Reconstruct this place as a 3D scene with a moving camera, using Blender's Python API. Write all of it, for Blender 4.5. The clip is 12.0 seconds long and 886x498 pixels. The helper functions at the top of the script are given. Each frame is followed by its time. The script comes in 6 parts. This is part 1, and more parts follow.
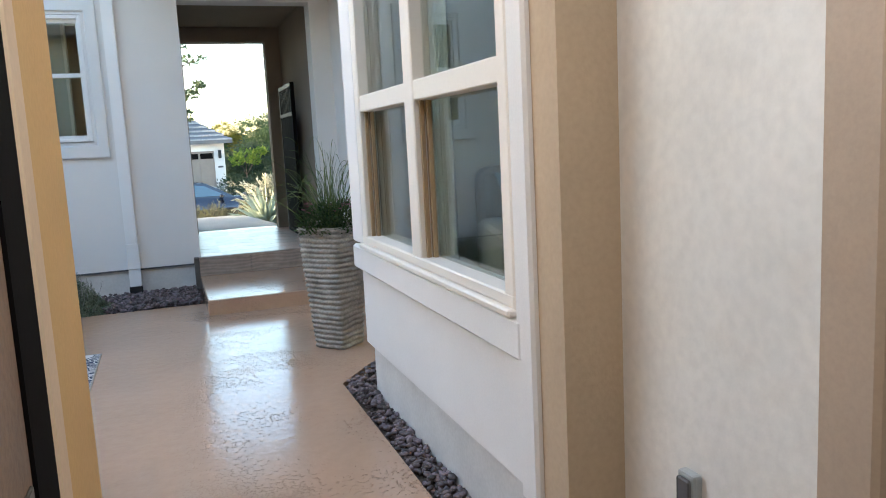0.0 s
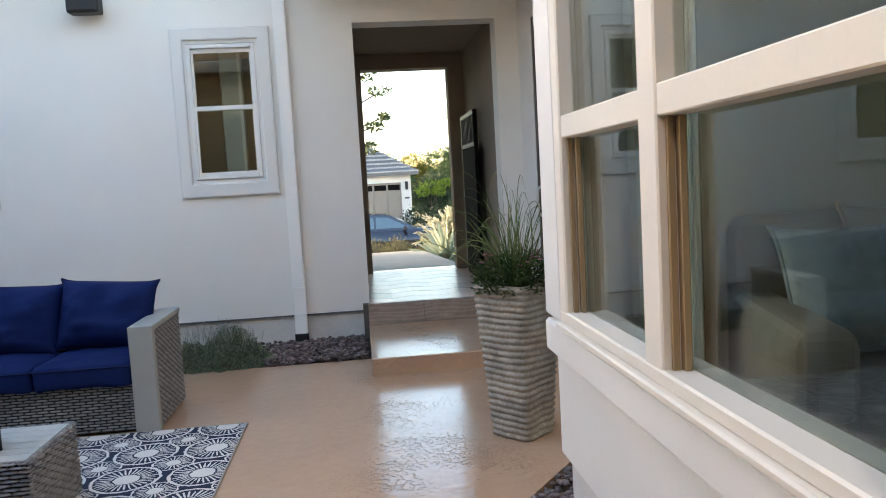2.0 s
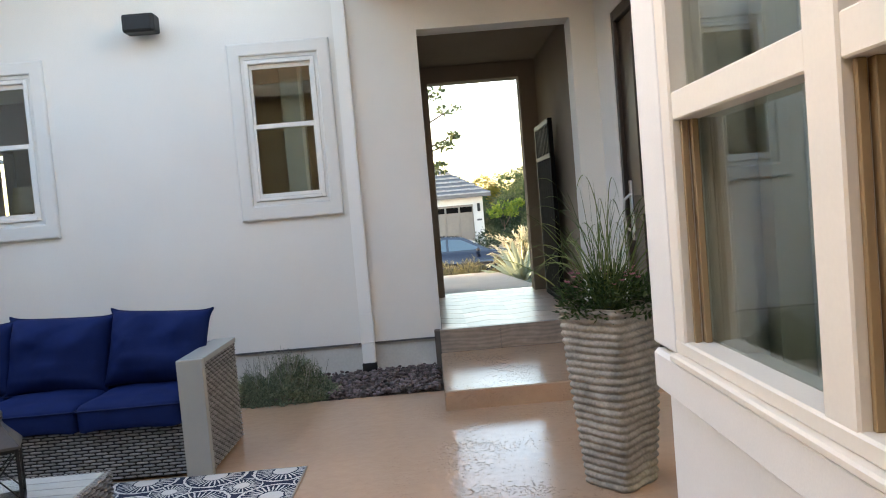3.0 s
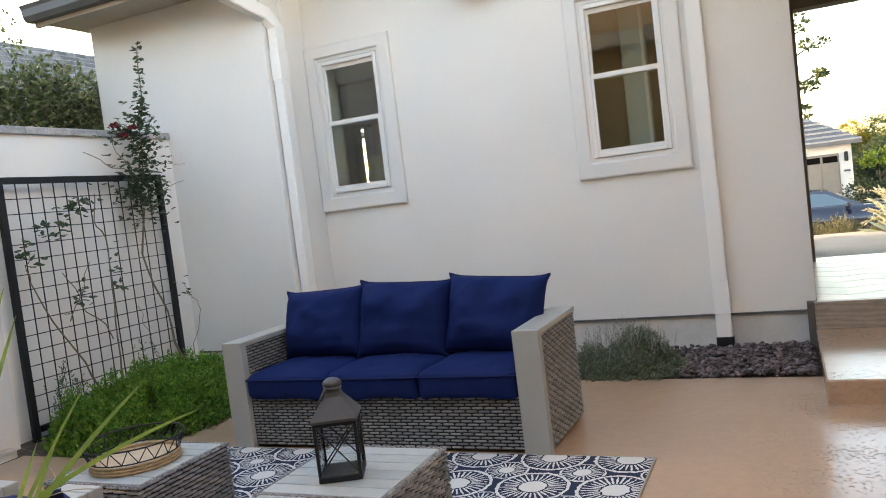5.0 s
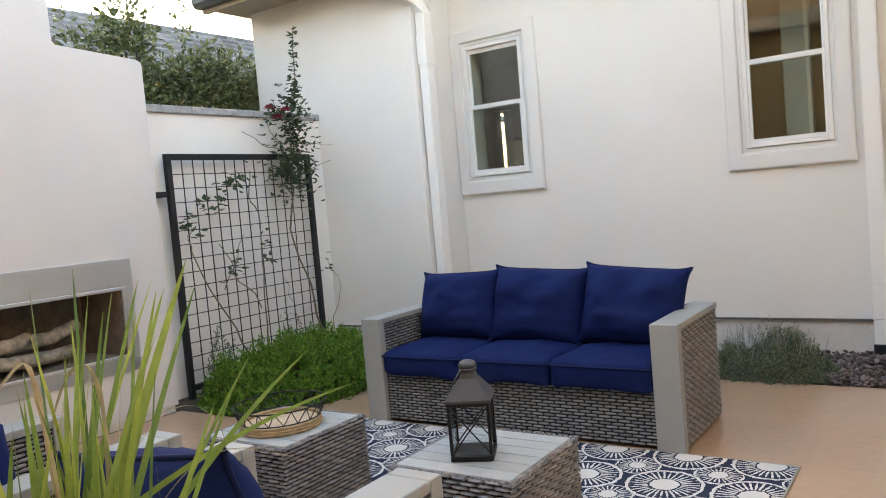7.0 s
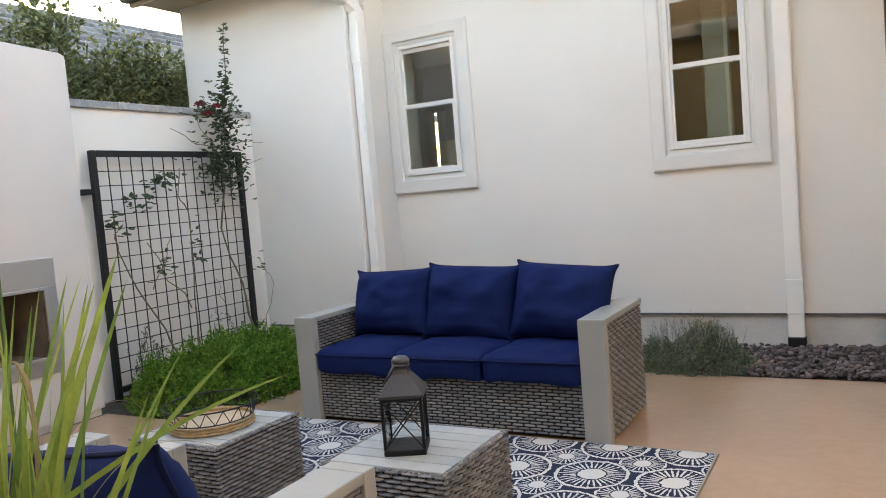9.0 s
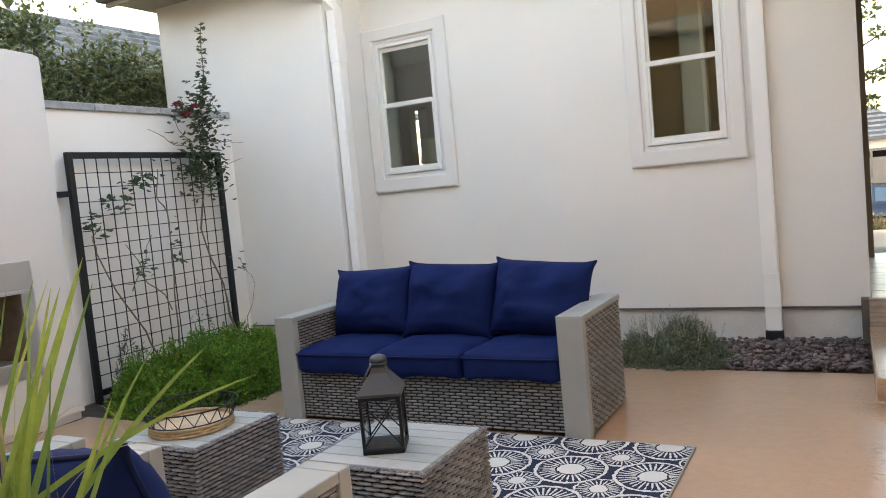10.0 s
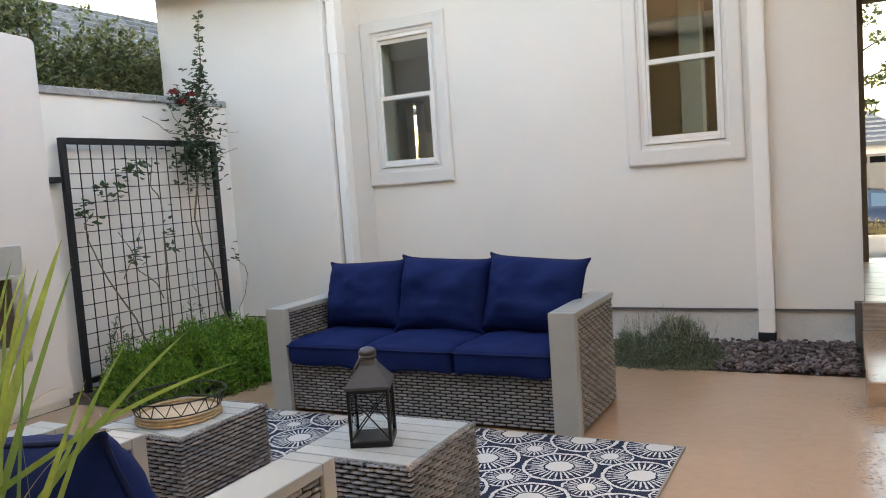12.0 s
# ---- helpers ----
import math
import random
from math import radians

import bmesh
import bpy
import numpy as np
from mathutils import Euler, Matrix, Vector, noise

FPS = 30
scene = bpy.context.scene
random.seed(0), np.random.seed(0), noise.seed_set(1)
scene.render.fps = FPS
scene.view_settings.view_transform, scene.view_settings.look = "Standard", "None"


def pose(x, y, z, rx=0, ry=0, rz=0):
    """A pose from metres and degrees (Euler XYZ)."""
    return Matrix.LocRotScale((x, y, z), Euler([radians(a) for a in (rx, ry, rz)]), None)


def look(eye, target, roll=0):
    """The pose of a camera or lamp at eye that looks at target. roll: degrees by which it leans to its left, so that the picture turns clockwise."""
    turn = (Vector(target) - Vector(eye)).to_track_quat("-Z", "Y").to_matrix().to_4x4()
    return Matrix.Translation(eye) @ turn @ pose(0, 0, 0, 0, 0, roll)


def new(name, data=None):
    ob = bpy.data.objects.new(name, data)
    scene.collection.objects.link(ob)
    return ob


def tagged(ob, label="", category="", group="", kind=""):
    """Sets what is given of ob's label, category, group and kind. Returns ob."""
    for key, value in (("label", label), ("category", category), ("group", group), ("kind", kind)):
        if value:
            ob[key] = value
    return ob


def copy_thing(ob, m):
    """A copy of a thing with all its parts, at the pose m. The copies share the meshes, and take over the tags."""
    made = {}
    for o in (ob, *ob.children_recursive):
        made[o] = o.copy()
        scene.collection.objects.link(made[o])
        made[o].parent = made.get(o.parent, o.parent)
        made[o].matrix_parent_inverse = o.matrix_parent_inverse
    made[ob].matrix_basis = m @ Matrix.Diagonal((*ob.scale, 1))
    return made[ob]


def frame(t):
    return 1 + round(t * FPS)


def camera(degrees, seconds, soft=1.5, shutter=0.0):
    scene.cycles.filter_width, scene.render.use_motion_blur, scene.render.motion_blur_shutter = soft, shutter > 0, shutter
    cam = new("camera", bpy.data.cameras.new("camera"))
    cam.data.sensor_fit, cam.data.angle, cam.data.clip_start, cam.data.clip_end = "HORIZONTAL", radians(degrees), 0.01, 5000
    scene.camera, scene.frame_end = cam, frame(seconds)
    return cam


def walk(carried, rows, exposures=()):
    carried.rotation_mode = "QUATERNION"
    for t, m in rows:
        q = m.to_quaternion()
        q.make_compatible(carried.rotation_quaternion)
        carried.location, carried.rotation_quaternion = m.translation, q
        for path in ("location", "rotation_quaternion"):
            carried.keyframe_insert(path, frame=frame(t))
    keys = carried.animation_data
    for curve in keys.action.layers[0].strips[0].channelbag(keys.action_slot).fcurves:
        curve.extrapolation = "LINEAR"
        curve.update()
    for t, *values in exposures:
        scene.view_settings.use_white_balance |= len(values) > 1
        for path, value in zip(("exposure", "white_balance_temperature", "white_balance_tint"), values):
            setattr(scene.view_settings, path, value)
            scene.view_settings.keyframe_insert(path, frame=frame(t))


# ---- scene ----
cam = camera(59.9, 12.0, soft=1.0)
PATH = [
    (0, (0.31, 0.436, 1.308), (0.971, 2.302, 1.029), -2.9),
    (0.5, (0.348, 0.791, 1.325), (0.803, 2.726, 1.107), -3.1),
    (1, (0.416, 1.067, 1.322), (0.651, 3.044, 1.134), -2.0),
    (1.5, (0.478, 1.309, 1.334), (0.627, 3.294, 1.141), -2.2),
    (2, (0.516, 1.496, 1.341), (0.727, 3.477, 1.164), -3.2),
    (2.5, (0.548, 1.738, 1.261), (0.704, 3.727, 1.117), -3.0),
    (2.7, (0.552, 1.843, 1.281), (0.666, 3.837, 1.164), -3.8),
    (4.3, (0.489, 2.453, 1.282), (-0.086, 4.367, 1.204), -6.8),
    (4.5, (0.483, 2.453, 1.28), (-0.187, 4.335, 1.199), -7.1),
    (5, (0.431, 2.494, 1.265), (-0.39, 4.314, 1.147), -6.9),
    (5.5, (0.399, 2.511, 1.259), (-0.556, 4.263, 1.125), -6.5),
    (6, (0.379, 2.497, 1.274), (-0.685, 4.185, 1.133), -6.0),
    (6.5, (0.385, 2.486, 1.272), (-0.734, 4.138, 1.138), -5.5),
    (7, (0.417, 2.465, 1.277), (-0.705, 4.116, 1.153), -5.0),
    (9, (0.445, 2.431, 1.272), (-0.532, 4.17, 1.132), -4.8),
    (9.5, (0.463, 2.43, 1.276), (-0.491, 4.182, 1.127), -5.1),
    (10, (0.478, 2.436, 1.272), (-0.465, 4.194, 1.123), -5.4),
    (10.5, (0.474, 2.435, 1.276), (-0.472, 4.191, 1.122), -5.2),
    (11, (0.476, 2.441, 1.27), (-0.481, 4.19, 1.118), -4.9),
    (11.5, (0.475, 2.448, 1.265), (-0.481, 4.198, 1.109), -4.5),
    (12, (0.479, 2.462, 1.259), (-0.455, 4.223, 1.099), -4.1),
]
walk(cam, [(t, look(eye, target, roll)) for t, eye, target, roll in PATH], exposures=[(0, 3.30, 5900, 10), (1.0, 3.02, 6000, 12), (1.5, 3.12, 6250, 13), (2.5, 3.30, 6700, 15), (4.5, 3.40, 7450, 17), (6.5, 3.62, 7850, 18), (12, 3.52, 7800, 18)])

# ---- world, sun, lights ----
SUN_AZ, SUN_EL = 292.0, 9.0   # compass of the sun: degrees clockwise from +y
world = bpy.data.worlds.new("sky")
scene.world = world
world.use_nodes = True
wn = world.node_tree.nodes
wl = world.node_tree.links
sky = wn.new("ShaderNodeTexSky")
sky.sky_type = 'NISHITA'
sky.sun_disc = False
sky.sun_elevation = radians(SUN_EL)
sky.sun_rotation = radians(SUN_AZ)
sky.air_density, sky.dust_density, sky.ozone_density = 1.0, 1.2, 1.0
wn["Background"].inputs["Strength"].default_value = 0.15
wl.new(sky.outputs[0], wn["Background"].inputs["Color"])

sun = new("sun", bpy.data.lights.new("sun", 'SUN'))
sun.data.energy = 3.2
sun.data.angle = radians(0.8)
sun.data.color = (1.0, 0.78, 0.5)
_a, _e = radians(SUN_AZ), radians(SUN_EL)
sun.matrix_world = look((math.sin(_a) * math.cos(_e) * 30, math.cos(_a) * math.cos(_e) * 30, math.sin(_e) * 30), (0, 0, 0))

# unseen fill light added in the hall to brighten the doorway walls
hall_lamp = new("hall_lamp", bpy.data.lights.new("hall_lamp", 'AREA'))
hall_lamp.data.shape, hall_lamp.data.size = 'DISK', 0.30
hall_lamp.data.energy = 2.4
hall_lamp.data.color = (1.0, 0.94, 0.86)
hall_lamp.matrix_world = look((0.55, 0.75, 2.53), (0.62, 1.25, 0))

# ---- materials ----
def material(name, color, rough=0.6, metal=0.0, var=0.15, scale=6.0, bump=0.15, bscale=90.0, second=None, rvar=0.0, spec=0.5, dist=0.004):
    """A principled surface: colour mottled at two scales, with fine relief."""
    m = bpy.data.materials.new(name)
    m.use_nodes = True
    n, l = m.node_tree.nodes, m.node_tree.links
    b = n["Principled BSDF"]
    b.inputs["Metallic"].default_value = metal
    b.inputs["Specular IOR Level"].default_value = spec
    tc = n.new("ShaderNodeTexCoord")
    big, fine = n.new("ShaderNodeTexNoise"), n.new("ShaderNodeTexNoise")
    big.inputs["Scale"].default_value, big.inputs["Detail"].default_value = scale, 6
    fine.inputs["Scale"].default_value, fine.inputs["Detail"].default_value = bscale, 4
    geo = n.new("ShaderNodeNewGeometry")
    l.new(geo.outputs["Position"], big.inputs["Vector"])
    l.new(geo.outputs["Position"], fine.inputs["Vector"])
    mix = n.new("ShaderNodeMixRGB")
    c2 = second or tuple(c * (1 - var) for c in color)
    mix.inputs[1].default_value, mix.inputs[2].default_value = (*c2, 1), (*color, 1)
    ramp = n.new("ShaderNodeMapRange")
    ramp.inputs["From Min"].default_value, ramp.inputs["From Max"].default_value = 0.3, 0.7
    l.new(big.outputs["Fac"], ramp.inputs["Value"])
    l.new(ramp.outputs["Result"], mix.inputs[0])
    mul = n.new("ShaderNodeMixRGB")
    mul.blend_type = 'MULTIPLY'
    mul.inputs[0].default_value = min(1.0, var * 1.5)
    l.new(mix.outputs[0], mul.inputs[1])
    fr = n.new("ShaderNodeMapRange")
    fr.inputs["From Min"].default_value, fr.inputs["From Max"].default_value = 0.3, 0.65
    fr.inputs["To Min"].default_value = 0.55
    l.new(fine.outputs["Fac"], fr.inputs["Value"])
    l.new(fr.outputs["Result"], mul.inputs[2])
    l.new(mul.outputs[0], b.inputs["Base Color"])
    if rvar:
        rr = n.new("ShaderNodeMapRange")
        rr.inputs["From Min"].default_value, rr.inputs["From Max"].default_value = 0.3, 0.7
        rr.inputs["To Min"].default_value, rr.inputs["To Max"].default_value = max(0.02, rough - rvar), min(1, rough + rvar)
        l.new(big.outputs["Fac"], rr.inputs["Value"])
        l.new(rr.outputs["Result"], b.inputs["Roughness"])
    else:
        b.inputs["Roughness"].default_value = rough
    if bump:
        bp = n.new("ShaderNodeBump")
        bp.inputs["Strength"].default_value, bp.inputs["Distance"].default_value = bump, dist
        l.new(fine.outputs["Fac"], bp.inputs["Height"])
        l.new(bp.outputs[0], b.inputs["Normal"])
    return m


def random_tint(m, low=0.7, high=1.25, hue=0.02):
    """Vary a material from piece to piece by Object Info's Random."""
    n, l = m.node_tree.nodes, m.node_tree.links
    b = n["Principled BSDF"]
    src = b.inputs["Base Color"].links[0].from_socket
    oi, hs, mr, mh = n.new("ShaderNodeObjectInfo"), n.new("ShaderNodeHueSaturation"), n.new("ShaderNodeMapRange"), n.new("ShaderNodeMapRange")
    mr.inputs["To Min"].default_value, mr.inputs["To Max"].default_value = low, high
    mh.inputs["To Min"].default_value, mh.inputs["To Max"].default_value = 0.5 + hue, 0.5 - hue
    l.new(oi.outputs["Random"], mr.inputs["Value"])
    l.new(oi.outputs["Random"], mh.inputs["Value"])
    l.new(mr.outputs["Result"], hs.inputs["Value"])
    l.new(mh.outputs["Result"], hs.inputs["Hue"])
    l.new(src, hs.inputs["Color"])
    l.new(hs.outputs[0], b.inputs["Base Color"])
    return m


def island_tint(m, low=0.6, high=1.35, hue=0.03):
    """Vary a material from leaf to leaf by Geometry's Random Per Island."""
    n, l = m.node_tree.nodes, m.node_tree.links
    b = n["Principled BSDF"]
    src = b.inputs["Base Color"].links[0].from_socket
    oi, hs, mr, mh = n.new("ShaderNodeNewGeometry"), n.new("ShaderNodeHueSaturation"), n.new("ShaderNodeMapRange"), n.new("ShaderNodeMapRange")
    mr.inputs["To Min"].default_value, mr.inputs["To Max"].default_value = low, high
    mh.inputs["To Min"].default_value, mh.inputs["To Max"].default_value = 0.5 + hue, 0.5 - hue
    l.new(oi.outputs["Random Per Island"], mr.inputs["Value"])
    l.new(oi.outputs["Random Per Island"], mh.inputs["Value"])
    l.new(mr.outputs["Result"], hs.inputs["Value"])
    l.new(mh.outputs["Result"], hs.inputs["Hue"])
    l.new(src, hs.inputs["Color"])
    l.new(hs.outputs[0], b.inputs["Base Color"])
    return m


def leafy(name, color, rough=0.5, trans=0.25):
    m = island_tint(material(name, color, rough, var=0.25, scale=20, bump=0.0, spec=0.15))
    n, l = m.node_tree.nodes, m.node_tree.links
    b = n["Principled BSDF"]
    out = n["Material Output"]
    tr, mx = n.new("ShaderNodeBsdfTranslucent"), n.new("ShaderNodeMixShader")
    l.new(b.inputs["Base Color"].links[0].from_socket, tr.inputs["Color"])
    mx.inputs[0].default_value = trans
    l.new(b.outputs[0], mx.inputs[1])
    l.new(tr.outputs[0], mx.inputs[2])
    l.new(mx.outputs[0], out.inputs["Surface"])
    return m


def glass(name, tint=(0.9, 0.95, 0.95), gloss=0.06):
    """Thin window glass: clear from the front, mirror-like by Fresnel."""
    m = bpy.data.materials.new(name)
    m.use_nodes = True
    n, l = m.node_tree.nodes, m.node_tree.links
    n.remove(n["Principled BSDF"])
    t, g, lw, mx = n.new("ShaderNodeBsdfTransparent"), n.new("ShaderNodeBsdfGlossy"), n.new("ShaderNodeLayerWeight"), n.new("ShaderNodeMixShader")
    t.inputs["Color"].default_value = (*tint, 1)
    g.inputs["Roughness"].default_value = 0.01
    lw.inputs["Blend"].default_value = 0.5
    pw, ad = n.new("ShaderNodeMath"), n.new("ShaderNodeMath")
    pw.operation, ad.operation = 'POWER', 'MULTIPLY_ADD'
    pw.inputs[1].default_value, ad.inputs[1].default_value, ad.inputs[2].default_value = 4.0, 0.85, gloss
    l.new(lw.outputs["Facing"], pw.inputs[0])
    l.new(pw.outputs[0], ad.inputs[0])
    l.new(ad.outputs[0], mx.inputs[0])
    l.new(t.outputs[0], mx.inputs[1])
    l.new(g.outputs[0], mx.inputs[2])
    l.new(mx.outputs[0], n["Material Output"].inputs["Surface"])
    return m


def pits(m, scale, level):
    """Sparse shallow pits that break the gloss of a sealed floor."""
    n, l = m.node_tree.nodes, m.node_tree.links
    b = n["Principled BSDF"]
    geo, ns, big, mr, mx = n.new("ShaderNodeNewGeometry"), n.new("ShaderNodeTexNoise"), n.new("ShaderNodeTexNoise"), n.new("ShaderNodeMapRange"), n.new("ShaderNodeMath")
    ns.inputs["Scale"].default_value, ns.inputs["Detail"].default_value = scale, 5
    big.inputs["Scale"].default_value = 1.7
    l.new(geo.outputs["Position"], ns.inputs["Vector"])
    l.new(geo.outputs["Position"], big.inputs["Vector"])
    mx.operation = 'MULTIPLY_ADD'
    mx.inputs[1].default_value, mx.inputs[2].default_value = 0.9, -0.45
    l.new(big.outputs["Fac"], mx.inputs[0])
    su = n.new("ShaderNodeMath")
    l.new(ns.outputs["Fac"], su.inputs[0])
    l.new(mx.outputs[0], su.inputs[1])
    mr.inputs["From Min"].default_value, mr.inputs["From Max"].default_value = level, level + 0.05
    mr.inputs["To Min"].default_value, mr.inputs["To Max"].default_value = 1.0, 0.0
    l.new(su.outputs[0], mr.inputs["Value"])
    # pits kept to fit the camera's view, where the floor mirrors the sky
    sx, mk, ws = n.new("ShaderNodeSeparateXYZ"), n.new("ShaderNodeMapRange"), n.new("ShaderNodeMath")
    l.new(geo.outputs["Position"], sx.inputs[0])
    mk.interpolation_type = 'SMOOTHSTEP'
    mk.inputs["From Min"].default_value, mk.inputs["From Max"].default_value = 0.72, 0.25
    off, ab = n.new("ShaderNodeMath"), n.new("ShaderNodeMath")
    off.operation, ab.operation = 'SUBTRACT', 'ABSOLUTE'
    off.inputs[1].default_value = 0.85
    l.new(sx.outputs[0], off.inputs[0])
    l.new(off.outputs[0], ab.inputs[0])
    l.new(ab.outputs[0], mk.inputs["Value"])
    ws.operation = 'MULTIPLY'
    l.new(mk.outputs["Result"], ws.inputs[0])
    ws.inputs[1].default_value = 1.0
    bp = n.new("ShaderNodeBump")
    bp.inputs["Distance"].default_value = 0.006
    l.new(ws.outputs[0], bp.inputs["Strength"])
    l.new(mr.outputs["Result"], bp.inputs["Height"])
    l.new(b.inputs["Normal"].links[0].from_socket, bp.inputs["Normal"])
    l.new(bp.outputs[0], b.inputs["Normal"])
    mul = n.new("ShaderNodeMixRGB")
    mul.blend_type = 'MULTIPLY'
    inv = n.new("ShaderNodeMath")
    inv.operation = 'MULTIPLY_ADD'
    inv.inputs[1].default_value, inv.inputs[2].default_value = 0.02, 0.98
    l.new(mr.outputs["Result"], inv.inputs[0])
    mul.inputs[0].default_value = 1.0
    l.new(b.inputs["Base Color"].links[0].from_socket, mul.inputs[1])
    l.new(inv.outputs[0], mul.inputs[2])
    l.new(mul.outputs[0], b.inputs["Base Color"])


def veined(m, scale):
    """Wavy level veins over a stone's colour."""
    n, l = m.node_tree.nodes, m.node_tree.links
    b = n["Principled BSDF"]
    geo, mp, wv, mr, mul = n.new("ShaderNodeNewGeometry"), n.new("ShaderNodeMapping"), n.new("ShaderNodeTexWave"), n.new("ShaderNodeMapRange"), n.new("ShaderNodeMixRGB")
    mp.inputs["Scale"].default_value = (0.22, 0.22, 1.0)
    wv.bands_direction = 'Z'
    wv.inputs["Scale"].default_value, wv.inputs["Distortion"].default_value = scale, 9.0
    wv.inputs["Detail"].default_value, wv.inputs["Detail Scale"].default_value = 4.0, 1.6
    l.new(geo.outputs["Position"], mp.inputs["Vector"])
    l.new(mp.outputs[0], wv.inputs["Vector"])
    l.new(wv.outputs["Fac"], mr.inputs["Value"])
    mr.inputs["To Min"].default_value, mr.inputs["To Max"].default_value = 0.82, 1.10
    mul.blend_type = 'MULTIPLY'
    mul.inputs[0].default_value = 1.0
    l.new(b.inputs["Base Color"].links[0].from_socket, mul.inputs[1])
    l.new(mr.outputs["Result"], mul.inputs[2])
    l.new(mul.outputs[0], b.inputs["Base Color"])
    return m


STUCCO_GREY = material("stucco_grey_white", (0.62, 0.59, 0.57), 0.9, var=0.06, scale=1.6, bump=0.3, bscale=140, spec=0.2)
STUCCO = material("stucco_white", (0.76, 0.73, 0.69), 0.9, var=0.06, scale=1.3, bump=0.35, bscale=140, spec=0.2)
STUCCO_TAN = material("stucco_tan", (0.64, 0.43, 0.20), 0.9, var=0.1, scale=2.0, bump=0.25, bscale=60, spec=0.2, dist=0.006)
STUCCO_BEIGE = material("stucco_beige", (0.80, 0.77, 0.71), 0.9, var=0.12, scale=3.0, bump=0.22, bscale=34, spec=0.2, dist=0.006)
# darker, greyer copy of the tan stucco, with the return's shade in its colour
STUCCO_TAN_SHADED = material("stucco_tan_shaded", (0.50, 0.385, 0.26), 0.9, var=0.1, scale=2.0, bump=0.25, bscale=60, spec=0.2, dist=0.006)
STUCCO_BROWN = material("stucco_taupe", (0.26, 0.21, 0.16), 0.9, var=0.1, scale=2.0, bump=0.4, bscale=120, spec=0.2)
FOUNDATION = material("painted_foundation", (0.62, 0.60, 0.565), 0.9, var=0.12, scale=4, bump=0.4, bscale=60, spec=0.2)
TRIM = material("trim_white", (0.70, 0.68, 0.65), 0.75, var=0.05, scale=3, bump=0.15, bscale=140, spec=0.3)
VINYL = material("vinyl_white", (0.72, 0.705, 0.675), 0.4, var=0.03, scale=3, bump=0.02)
VINYL_CREAM = material("vinyl_cream", (0.73, 0.67, 0.585), 0.45, var=0.04, scale=3, bump=0.02)
PIPE_WHITE = material("pipe_white", (0.82, 0.80, 0.77), 0.6, var=0.04, scale=3, bump=0.08, bscale=140, spec=0.35)
VINYL_TAN = material("vinyl_tan", (0.34, 0.23, 0.12), 0.5, var=0.08, scale=3, bump=0.02)
GLASS = glass("window_glass", (0.84, 0.87, 0.83))
CONCRETE = material("sealed_concrete", (0.49, 0.318, 0.21), 0.16, var=0.08, scale=1.6, bump=0.30, bscale=17, rvar=0.05, spec=0.5, dist=0.006)
pits(CONCRETE, 50.0, 0.605)
RISER = veined(material("stone_riser", (0.38, 0.30, 0.245), 0.35, var=0.2, scale=9, bump=0.3, bscale=30), 9.0)
CHEVRON = random_tint(material("chevron_tile", (0.66, 0.49, 0.375), 0.32, var=0.2, scale=8, bump=0.12, bscale=40), 0.85, 1.12, 0.005)
GROUT = material("grout", (0.11, 0.09, 0.075), 0.8)
SOIL = material("garden_soil", (0.10, 0.075, 0.055), 0.95, var=0.5, scale=14, bump=0.8, bscale=60, dist=0.01)
LAWN = material("dry_ground", (0.16, 0.15, 0.07), 0.95, var=0.5, scale=3, bump=0.8, bscale=30, dist=0.02)
ROCK = random_tint(material("river_rock", (0.155, 0.115, 0.115), 0.6, var=0.35, scale=30, bump=0.3, bscale=80), 0.35, 1.9, 0.035)
ROCK_FILL = island_tint(material("river_rock_fill", (0.155, 0.115, 0.115), 0.6, var=0.35, scale=30, bump=0.3, bscale=80), 0.35, 1.9, 0.035)
DARK_METAL = material("black_metal", (0.011, 0.011, 0.012), 0.55, metal=0.2, var=0.2, scale=12, bump=0.05)
GUTTER = material("gutter_grey", (0.11, 0.105, 0.105), 0.5, var=0.1, bump=0.02)
FASCIA = material("eave_taupe", (0.50, 0.43, 0.35), 0.8, var=0.1, bump=0.1)
ROOF = random_tint(material("roof_tile", (0.11, 0.108, 0.108), 0.55, var=0.3, scale=5, bump=0.3, bscale=40), 0.45, 1.6, 0.01)
STEEL = material("brushed_steel", (0.72, 0.71, 0.69), 0.42, metal=1.0, var=0.08, scale=3, bump=0.03, bscale=200)
FIREBRICK = material("firebox_lining", (0.24, 0.185, 0.14), 0.9, var=0.4, scale=10, bump=0.4)
LOG = material("fire_log", (0.48, 0.40, 0.31), 0.9, var=0.6, scale=14, bump=0.8, bscale=30)
CAPSTONE = material("wall_cap", (0.44, 0.43, 0.42), 0.85, var=0.45, scale=12, bump=0.4)
WICKER = island_tint(material("wicker_grey", (0.25, 0.238, 0.24), 0.28, var=0.3, scale=60, bump=0.2, bscale=160, spec=0.7), 0.7, 1.35, 0.004)
# near-black filler behind the strands, its colour stands for shade in the gaps
WICKER_GAP = material("wicker_gap_shade", (0.022, 0.019, 0.018), 0.8)
FRAME_GREY = material("powder_coat_grey", (0.335, 0.35, 0.338), 0.36, var=0.06, scale=8, bump=0.05, bscale=200)
SLAT = random_tint(material("faux_wood_slat", (0.42, 0.445, 0.44), 0.42, var=0.12, scale=20, bump=0.1), 0.92, 1.08, 0.004)
NAVY = material("navy_canvas", (0.0065, 0.018, 0.092), 0.85, var=0.2, scale=10, bump=0.25, bscale=420, spec=0.12, dist=0.002)
